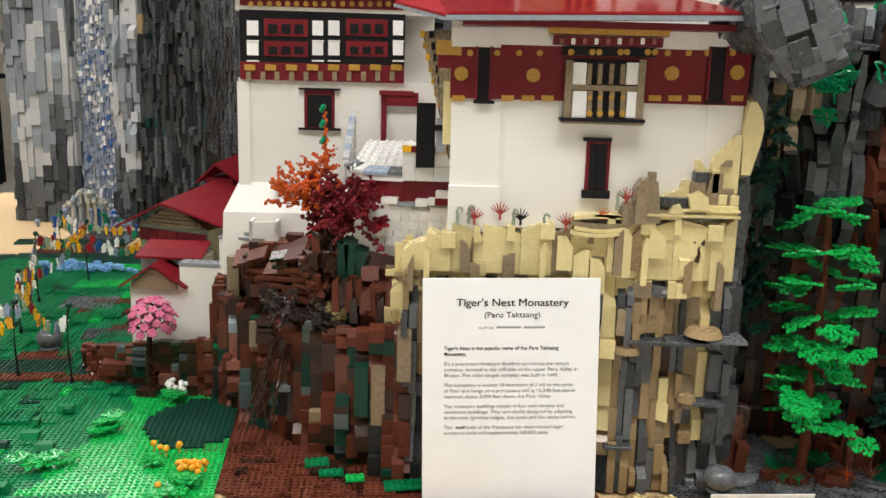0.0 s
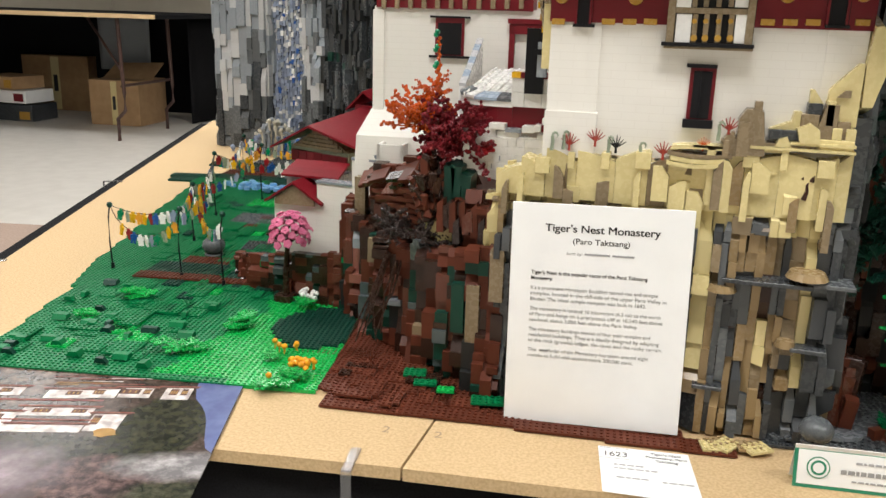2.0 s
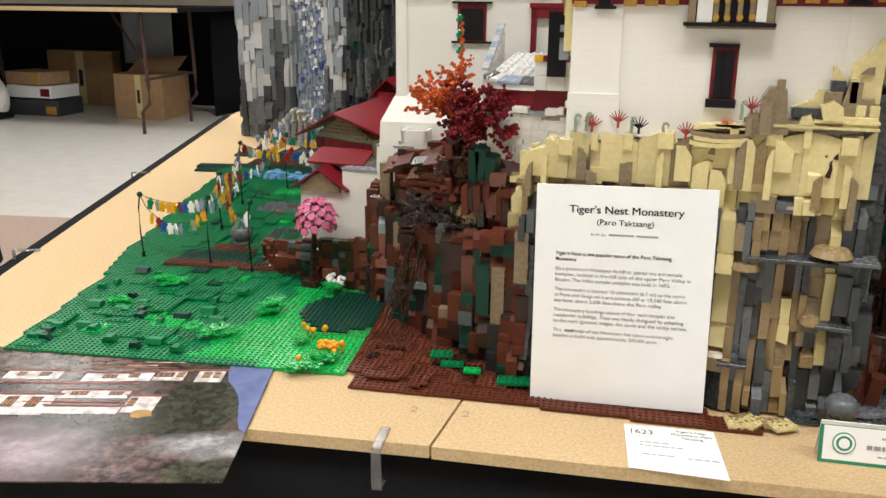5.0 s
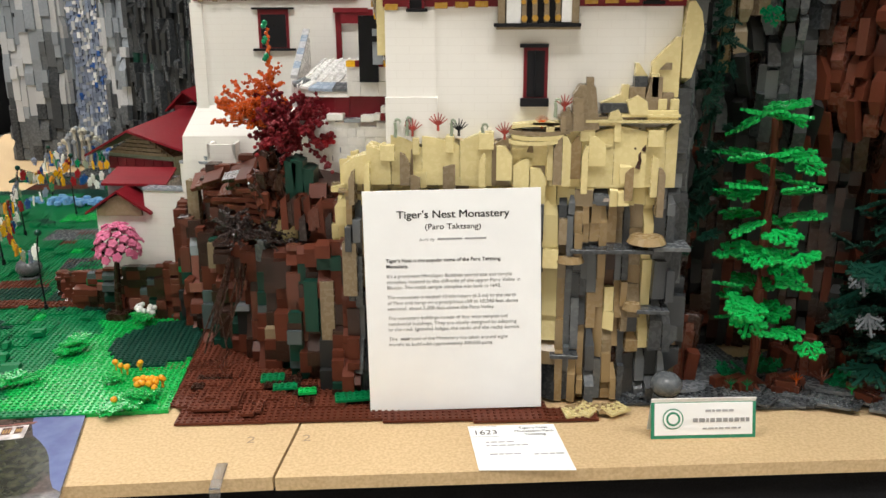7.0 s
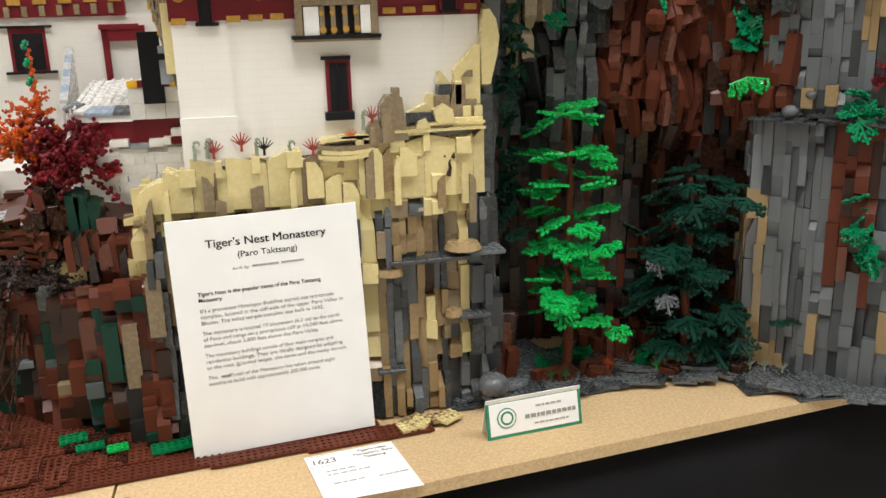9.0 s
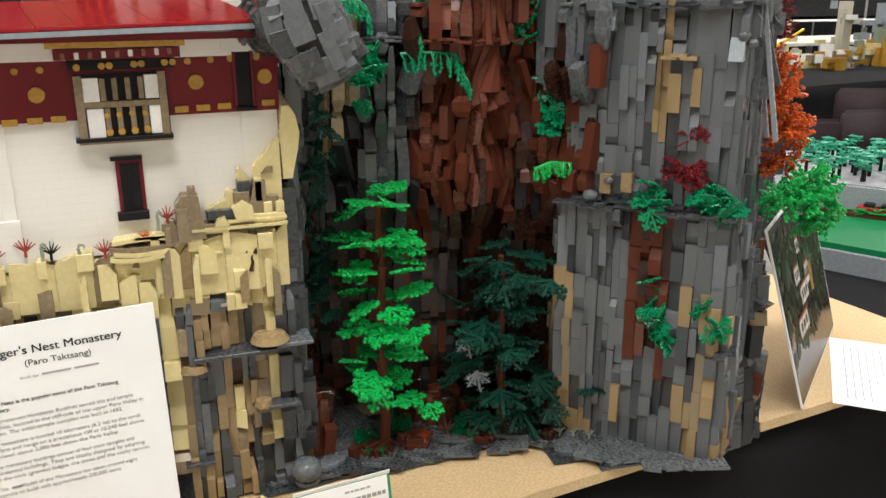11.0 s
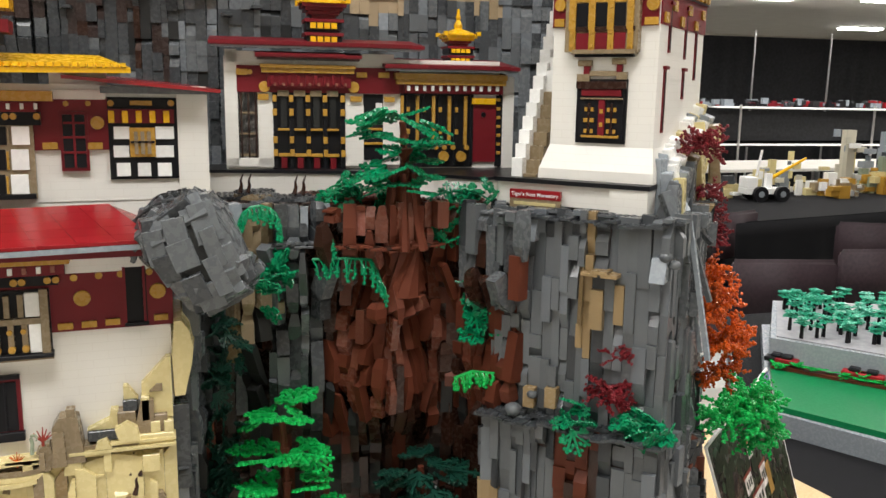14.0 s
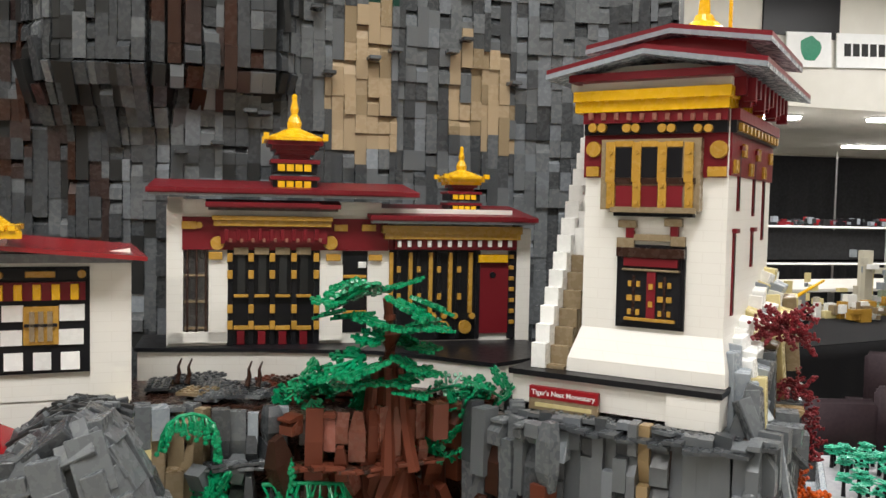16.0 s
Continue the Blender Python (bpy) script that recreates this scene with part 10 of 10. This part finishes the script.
# ---- beyond the table ----
rnd = random.Random(15)
far = thing("far_table", pose(-5.19, 5.54, FLOOR_Z, 0, 0, 6), "raised folding table with brown steel legs across the aisle", "table")
# Top extended backwards beyond its own depth to shade the stored boxes.
box("tabletop", -4.0, 0.78, 0.012, 2.25, 1.10, 1.135, "cloth", far)
box("table_edge", -4.0, 0.78, 0.0, 0.012, 1.10, 1.137, "board", far)
box("cloth", -4.0, 0.48, 2.1, 2.13, 0.02, 1.10, "cloth", far)
drape("side_cloth", [(0.37, 1.38), (0.48, 2.1)], 0.01, 1.1, far)
for x in (-1.9, 0.35):
    for y in (0.12, 1.0):
        bm = bmesh.new()
        tube(bm, [(x, y, 1.1), (x + 0.02, y, 0.45), (x + 0.02, y, 0.28), (x - 0.06, y, 0.2), (x - 0.06, y, 0.0)], 0.018, None, 8)
        part("leg", bm, M["legs"], far)
    bm = bmesh.new()
    tube(bm, [(x, 0.12, 0.5), (x, 1.0, 0.5)], 0.014, None, 8)
    tube(bm, [(x + 0.02, 0.12, 0.62), (x - 0.55, 0.5, 1.1)], 0.012, None, 8)
    part("brace", bm, M["legs"], far)


def carton(x, y, z, w, d, h, rz, label, mat="card", flap=True):
    t = thing("carton", pose(x, y, z, 0, 0, rz), label, "box", "stored cartons")
    box("body", 0, w, 0, d, 0, h, mat, t, 0.004)
    box("tape", w * 0.44, w * 0.56, -0.003, 0.0, h * 0.02, h * 0.98, "tan", t)
    box("print_bar", w * 0.47, w * 0.53, -0.005, -0.003, h * 0.35, h * 0.65, "ink", t)
    if flap:
        bm = bmesh.new()
        slab(bm, [(0, d * 0.5, h), (w, d * 0.5, h), (w, d, h + 0.16), (0, d, h + 0.14)], 0.006)
        part("flap", bm, M[mat], t)


carton(-5.87, 6.49, FLOOR_Z, 0.56, 0.55, 0.46, 6, "open brown cardboard box sealed with tape")
carton(-7.4, 7.25, FLOOR_Z, 0.85, 0.4, 0.62, 6, "large brown cardboard box in the shade under the table", "card", False)
for k, (m, w, z) in enumerate((("dgrey", 0.62, 0.0), ("paper", 0.60, 0.19), ("card", 0.5, 0.33))):
    t = thing("flat_box", pose(-7.09, 6.29, FLOOR_Z + z, 0, 0, 4 - 5 * k), "flat product box stacked on the floor", "box", "stacked boxes")
    box("body", 0, w, 0, 0.4, 0, 0.17 if k < 1 else 0.13, m, t, 0.004)
    box("end_label", w * 0.75, w * 0.95, -0.004, 0.0, 0.02, 0.1, ("gold", "dred", "gold")[k], t)
for k, (x, z, w) in enumerate(((-7.12, 0.0, 0.55), (-7.22, 0.55, 0.5))):
    t = thing("tote_bag", pose(x, 6.0, FLOOR_Z + z * 0.9), "white and black printed tote bag", "bag", "tote bags")
    bm = bmesh.new()
    bmesh.ops.create_icosphere(bm, subdivisions=3, radius=0.3)
    bmesh.ops.scale(bm, vec=(1.0, 0.6, 0.95), verts=bm.verts)
    for v in bm.verts:
        v.co.z = max(v.co.z, -0.2) + 0.2 + 0.03 * noise.noise(v.co * 8)
    part("bag_body", bm, M["paper"], t)
    box("base", -0.27, 0.27, -0.15, 0.15, 0.0, 0.09, "black", t, 0.03)
    box("print_panel", -0.24, 0.2, -0.19, -0.165, 0.1, 0.42, "paper", t, 0.02)
    box("print_bar", -0.1, 0.12, -0.194, -0.19, 0.26, 0.30, "ink", t)
t = thing("hanging_sheets", pose(-6.0, 7.3, FLOOR_Z), "crumpled pale plastic sheeting behind the boxes", "sheeting")
drape("sheet", [(-0.35, 0), (0.35, 0.05)], 0.5, 1.08, t, "lgrey", 4, 0.03, 0.06)
t = thing("black_chair", pose(-2.0, 1.165, FLOOR_Z + 0.40, 0, -8, 90), "black rounded chair back beside the aisle", "chair")
box("back", -0.42, 0.0, -0.02, 0.02, 0.0, 0.5, "curtain", t, 0.012)
box("seat", -0.42, -0.02, 0.02, 0.44, -0.03, 0.01, "curtain", t, 0.012)
for x in (-0.38, -0.05):
    for y in (0.03, 0.40):
        bm = bmesh.new()
        tube(bm, [(x, y, 0.0), (x + 0.055, y, -0.392)], 0.012, None, 8)
        part("leg", bm, M["black"], t)
M["carpet"] = surface("rose_brown_carpet", (0.36, 0.27, 0.22), (0.42, 0.32, 0.265), 90, 0.9, 0.2)
tagged(prism("floor_strip", [(-6.0, 0.6), (-1.9, 0.6), (-1.9, 3.25), (-3.4, 2.90), (-6.0, 2.35)], FLOOR_Z, FLOOR_Z + 0.004, "carpet"), "rose brown carpet strip beside the pale vinyl", "floor", kind="structure")
M["paving"] = surface("grey_paving", (0.24, 0.24, 0.26), (0.31, 0.31, 0.33), 60, 0.5)
# neighbouring layout at the other table
tb = thing("neighbour_table", pose(0, 0, 0), "neighbouring table under black cloth", "table", "cloth-covered tables")
prism("tabletop", [(1.60, 0.42), (1.75, 0.30), (2.05, 0.15), (3.9, 1.3), (3.6, 1.75), (2.3, 1.75), (1.57, 0.62)], -0.06, -0.04, "cloth", tb)
drape("table_skirt", [(1.57, 0.62), (1.60, 0.42), (1.75, 0.30), (2.05, 0.15), (3.9, 1.3)], FLOOR_Z + 0.004, -0.042, tb)
lay = thing("park_layout", pose(0, 0, 0), "neighbouring studded park layout with grey box base", "model")
prism("base", [(1.72, 0.80), (1.85, 0.565), (2.0, 0.33), (3.0, 0.9), (2.6, 1.35), (2.23, 1.46)], -0.0395, 0.012, "lgrey", lay)
prism("lawn", [(1.74, 0.79), (1.86, 0.585), (2.0, 0.36), (2.25, 0.55), (2.09, 0.80), (1.915, 1.03)], 0.0122, 0.027, "green", lay)
prism("terrace", [(1.94, 1.07), (2.12, 0.83), (2.30, 0.6), (2.9, 1.0), (2.55, 1.30), (2.24, 1.43)], 0.0122, 0.10, "lgrey", lay)
prism("terrace_paving", [(1.96, 1.07), (2.12, 0.85), (2.30, 0.63), (2.88, 1.0), (2.54, 1.28), (2.24, 1.41)], 0.10, 0.104, "paving", lay)
prism("hedge_bed", [(1.915, 1.03), (2.09, 0.80), (2.25, 0.56), (2.275, 0.58), (2.11, 0.825), (1.935, 1.055)], 0.0125, 0.036, "brown", lay)
for k in range(24):
    f = rnd.random()
    leaf(lay, "bgreen", 1.925 + 0.17 * f, 1.04 - 0.225 * f + rnd.uniform(-0.01, 0.01), 0.039 + rnd.uniform(0, 0.01), rnd.uniform(0, 360), rnd.uniform(-25, 25), 0, 0.7)
for x, y, m in ((1.945, 1.045, "black"), (1.96, 1.02, "red"), (2.06, 0.885, "red"), (2.085, 0.85, "red")):
    t = thing("model_car", pose(x, y, 0.036, 0, 0, -53), "small brick-built car on the park layout", "car", "model cars")
    box("body", -0.03, 0.03, -0.015, 0.015, 0.004, 0.018, m, t, 0.003)
    box("cabin", -0.014, 0.014, -0.013, 0.013, 0.018, 0.028, "black", t, 0.003)
bm = bmesh.new()
tube(bm, [(0, 0, -0.004), (0, 0, 0.05)], 0.006, 0.004, 7)
TRK = mesh_of(bm, "trunk", M["black"])
M["mint"] = plastic("mint_leaf", (0.03, 0.36, 0.22))
bm = bmesh.new()
one = sprig_mesh("leaf", "mint", 0.62)
for k in range(7):
    tmp = one.copy()
    tmp.transform(pose(0, 0, 0.040 + 0.006 * (k % 3), 0, 12 * math.sin(k * 2.0) + 6, 51 * k))
    bm.from_mesh(tmp)
CROWN = mesh_of(bm, "crown", M["mint"])
for k in range(110):
    u, v = rnd.random(), rnd.random()
    p = Vector((1.97, 1.08, 0.104)).lerp(Vector((2.26, 0.70, 0.104)), u).lerp(Vector((2.25, 1.39, 0.104)).lerp(Vector((2.80, 1.05, 0.104)), u), v)
    t = thing("park_tree", pose(*p), "small mint green model tree on the layout", "tree", "park trees")
    ob = new("trunk", TRK)
    ob.parent = t
    ob = new("crown", CROWN)
    ob.parent = t
    ob.matrix_local = pose(0, 0, 0, 0, 0, rnd.uniform(0, 360)) @ Matrix.Scale(rnd.uniform(0.8, 1.1), 4)

# chairs


def chair(x, y, rz, label):
    t = thing("stacking_chair", pose(x, y, FLOOR_Z, 0, 0, rz), label, "chair", "hall chairs")
    for nm, c, sx, sy, sz in (("backrest", (0, 0.2, 0.66), 0.24, 0.022, 0.17), ("seat", (0, -0.03, 0.44), 0.24, 0.23, 0.022)):
        bm = bmesh.new()
        bmesh.ops.create_cube(bm, size=2)
        bmesh.ops.scale(bm, vec=(sx, sy, sz), verts=bm.verts)
        bmesh.ops.bevel(bm, geom=bm.edges[:], offset=min(sx, sy, sz) * 0.9, segments=3, affect="EDGES")
        for v in bm.verts:
            if nm == "backrest":
                v.co.y += 0.25 * v.co.x ** 2
                q = max(0, abs(v.co.x) - 0.14) / 0.1
                v.co.z *= 1 - 0.22 * q * q
        bmesh.ops.translate(bm, vec=c, verts=bm.verts)
        for f in bm.faces:
            f.smooth = True
        part(nm, bm, M["plum"], t)
    for sx in (-0.21, 0.21):
        bm = bmesh.new()
        tube(bm, [(sx, 0.22, 0.62), (sx, 0.2, 0.42), (sx, 0.24, 0.0)], 0.011, None, 8)
        part("leg", bm, M["steel"], t)
        bm = bmesh.new()
        tube(bm, [(sx, -0.2, 0.43), (sx, -0.23, 0.0)], 0.011, None, 8)
        part("leg", bm, M["steel"], t)


for x, y, rz in ((2.95, 2.36, 165), (3.60, 2.46, 168), (3.72, 3.30, 20), (4.30, 3.10, 150), (4.25, 2.55, 165), (5.3, 3.2, 8)):
    chair(x, y, rz, "dark plum plastic stacking chair with steel legs")

# far display with vehicles
ft = thing("vehicle_table", pose(0, 0, 0), "long display table under black cloth", "table", "cloth-covered tables")
prism("tabletop", [(2.9, 3.38), (8.9, 4.3), (8.8, 5.4), (3.2, 4.8)], -0.03, 0.0, "cloth", ft)
drape("table_skirt", [(2.9, 3.36), (8.9, 4.28)], FLOOR_Z + 0.004, -0.002, ft)


def brick_heap(x, y, z, w, h, cols, seed, label, cat="model"):
    t = thing("brick_model", pose(x, y, z), label, cat, "far brick models")
    r = random.Random(seed)
    for k in range(30):
        a, c = r.uniform(-w / 2, w / 2), r.uniform(-0.12, 0.12)
        s = r.uniform(0.012, 0.055)
        zz = r.uniform(0, h) * (1 - abs(a) / w)
        box("module", a - s, a + s, c - s * 0.6, c + s * 0.6, 0 if k % 3 == 0 else zz, zz + r.uniform(0.02, 0.07), r.choice(cols), t)


def truck(x, y, rz):
    t = thing("model_truck", pose(x, y, 0.0, 0, 0, rz) @ Matrix.Scale(0.75, 4), "brick-built crane truck with black tyres and yellow jib", "vehicle")
    for px in (-0.10, 0.13):
        for py in (-0.1, 0.1):
            bm = bmesh.new()
            bmesh.ops.create_cone(bm, cap_ends=True, segments=20, radius1=0.075, radius2=0.075, depth=0.05, matrix=Matrix.Translation((px, py, 0.075)) @ pose(0, 0, 0, 90))
            wheel = part("wheel", bm, M["black"], t)
            bm = bmesh.new()
            bmesh.ops.create_cone(bm, cap_ends=True, segments=14, radius1=0.035, radius2=0.03, depth=0.056, matrix=Matrix.Translation((px, py, 0.075)) @ pose(0, 0, 0, 90))
            part("rim", bm, M["lgrey"], wheel)
    box("chassis", -0.24, 0.22, -0.08, 0.08, 0.07, 0.13, "twhite", t, 0.004)
    box("cab", -0.24, -0.12, -0.08, 0.08, 0.13, 0.24, "twhite", t, 0.008)
    box("mast", 0.0, 0.06, -0.03, 0.03, 0.13, 0.27, "twhite", t, 0.004)
    bm = bmesh.new()
    tube(bm, [(0.02, 0, 0.2), (0.42, 0, 0.42)], 0.02, 0.012, 6)
    part("jib", bm, M["yellow"], t)
    bm = bmesh.new()
    tube(bm, [(-0.1, 0, 0.24), (-0.06, 0, 0.5)], 0.012, None, 6)
    part("post", bm, M["twhite"], t)


truck(4.58, 4.40, -8)
for k, (x, y, w, h, cols) in enumerate(((3.9, 4.45, 0.5, 0.12, ("twhite", "tan", "lgrey")), (4.35, 4.62, 0.4, 0.16, ("dgrey", "twhite", "tan")), (5.0, 4.75, 0.6, 0.28, ("twhite", "tan", "lgrey", "cream")), (5.35, 4.5, 0.3, 0.15, ("gold", "twhite", "dtan")), (5.75, 4.85, 0.34, 0.5, ("tan", "twhite", "cream", "lgrey")), (5.95, 4.62, 0.35, 0.3, ("tan", "sand", "gold")), (6.4, 4.9, 0.45, 0.55, ("lgrey", "mgrey", "dgrey")), (7.1, 4.9, 0.7, 0.3, ("mgrey", "lgrey", "dtan")), (7.8, 5.0, 0.5, 0.5, ("twhite", "tan")))):
    brick_heap(x, y, 0.0, w, h, cols, 30 + k, "pale brick-built machinery model on black cloth")
pt = thing("pale_table", pose(0, 0, 0), "long pale laminate table behind the machinery models", "table")
box("tabletop", 3.7, 8.6, 5.50, 6.40, 0.095, 0.125, "floor", pt, 0.004)
for x in (3.9, 6.1, 8.4):
    for y in (5.6, 6.3):
        box("leg", x - 0.02, x + 0.02, y - 0.02, y + 0.02, FLOOR_Z, 0.0948, "steel", pt)
rack = thing("display_rack", pose(0, 0, 0), "two-tier rack with silver rails and black drape", "rack")
for z in (0.285, 0.66):
    bm = bmesh.new()
    tube(bm, [(3.6, 6.55, z), (8.4, 6.45, z - 0.02)], 0.011, None, 8)
    part("rail", bm, M["twhite"], rack)
    box("shelf", 3.6, 8.4, 6.5, 7.1, z - 0.03, z, "cloth", rack)
for x in (3.7, 5.9, 7.6):
    bm = bmesh.new()
    tube(bm, [(x, 6.48, FLOOR_Z), (x, 6.48, 0.68)], 0.013, None, 8)
    part("upright", bm, M["steel"], rack)
box("drape_panel", 3.6, 8.4, 6.56, 6.58, 0.31, 0.62, "curtain", rack)
for k in range(7):
    brick_heap(4.6 + 0.55 * k, 6.75, 0.645, 0.42, 0.045, ("dred", "lgrey", "black", "dgrey", "black") if k % 2 else ("red", "dgrey", "lgrey", "soot"), 60 + k, "red and white brick-built racing cars on the rack")

cur = tagged(drape("curtain", [(1.2, 8.9), (13.9, 7.8)], FLOOR_Z + 0.004, 1.50, None, "curtain", 9, 0.05, 0.05), "black pleated curtain hung from a steel rail", "curtain", kind="structure")
for x in (7.3, 8.45):
    t = thing("curtain_pole", pose(x, 8.15, FLOOR_Z), "slim steel curtain pole", "pole", "curtain poles")
    bm = bmesh.new()
    tube(bm, [(0, 0, 0), (0, 0, 2.3)], 0.013, None, 8)
    part("pole", bm, M["steel"], t)
tagged(box("balcony_front", 2.2, 13.9, 5.6, 5.75, 1.72, CEIL_Z, "ceil"), "cream painted balcony front above the display", "balcony", kind="structure")
tagged(box("balcony_soffit", 2.2, 13.9, 5.75, 11.0, 1.74, 1.84, "ceil"), "cream painted soffit under the balcony", "soffit", kind="structure")
win = thing("balcony_window", pose(5.6, 5.6, 2.32), "dark window opening in the balcony front", "window")
box("pane", -0.35, 0.45, -0.02, 0.0, 0, 0.4, "black", win)
ban = thing("club_banner", pose(5.55, 5.58, 2.05, 0, -3, 0), "white club banners with green emblem and dark lettering", "banner")
box("banner_cloth", -0.05, 0.42, -0.012, 0, 0.0, 0.30, "paper", ban)
box("banner_cloth", 0.48, 1.5, -0.012, 0, 0.0, 0.30, "paper", ban)
bm = bmesh.new()
bmesh.ops.create_icosphere(bm, subdivisions=2, radius=0.11, matrix=Matrix.Translation((0.2, -0.012, 0.16)) @ Matrix.Diagonal((1, 0.06, 1, 1)))
for v in bm.verts:
    v.co += Vector((0.03 * noise.noise(v.co * 20), 0, 0.03 * noise.noise(v.co * 23 + Vector((3, 1, 2)))))
part("emblem", bm, M["greenink"], ban)
for k in range(7):
    box("lettering_bar", 0.56 + k * 0.095, 0.63 + k * 0.095, -0.016, -0.012, 0.10, 0.21, "red" if k == 6 else "ink", ban)
for x, y in ((5.95, 6.35), (7.25, 6.05), (4.6, 6.6), (8.4, 6.2), (6.6, 9.3), (9.6, 8.9)):
    t = thing("soffit_light", pose(x, y, 1.74, 0, 0, -8), "long lit fluorescent fitting under the balcony", "ceiling light", "ceiling lights")
    box("tray", -0.32, 0.32, -0.09, 0.09, -0.02, 0.0, "twhite", t)
    box("tube", -0.30, 0.30, -0.075, 0.075, -0.045, -0.02, M["lit_tube"], t)
    d = bpy.data.lights.new("soffit_lamp", "AREA")
    d.shape, d.size, d.size_y, d.energy, d.color = "RECTANGLE", 0.6, 0.15, 14, (0.99, 0.975, 0.962)
    new("soffit_lamp", d).matrix_world = pose(x, y, 1.685)
# Unseen fittings, one to each lamp, the added ones included.
for lx, ly in LAMPS:
    t = thing("ceiling_fitting", pose(lx, ly, CEIL_Z), "long fluorescent ceiling fitting, lit, assumed out of view", "ceiling light", "ceiling lights")
    box("tray", -0.62, 0.62, -0.32, 0.32, -0.04, 0.0, "twhite", t)
    box("diffuser", -0.6, 0.6, -0.3, 0.3, -0.05, -0.04, M["lit"], t)

flush_pieces()
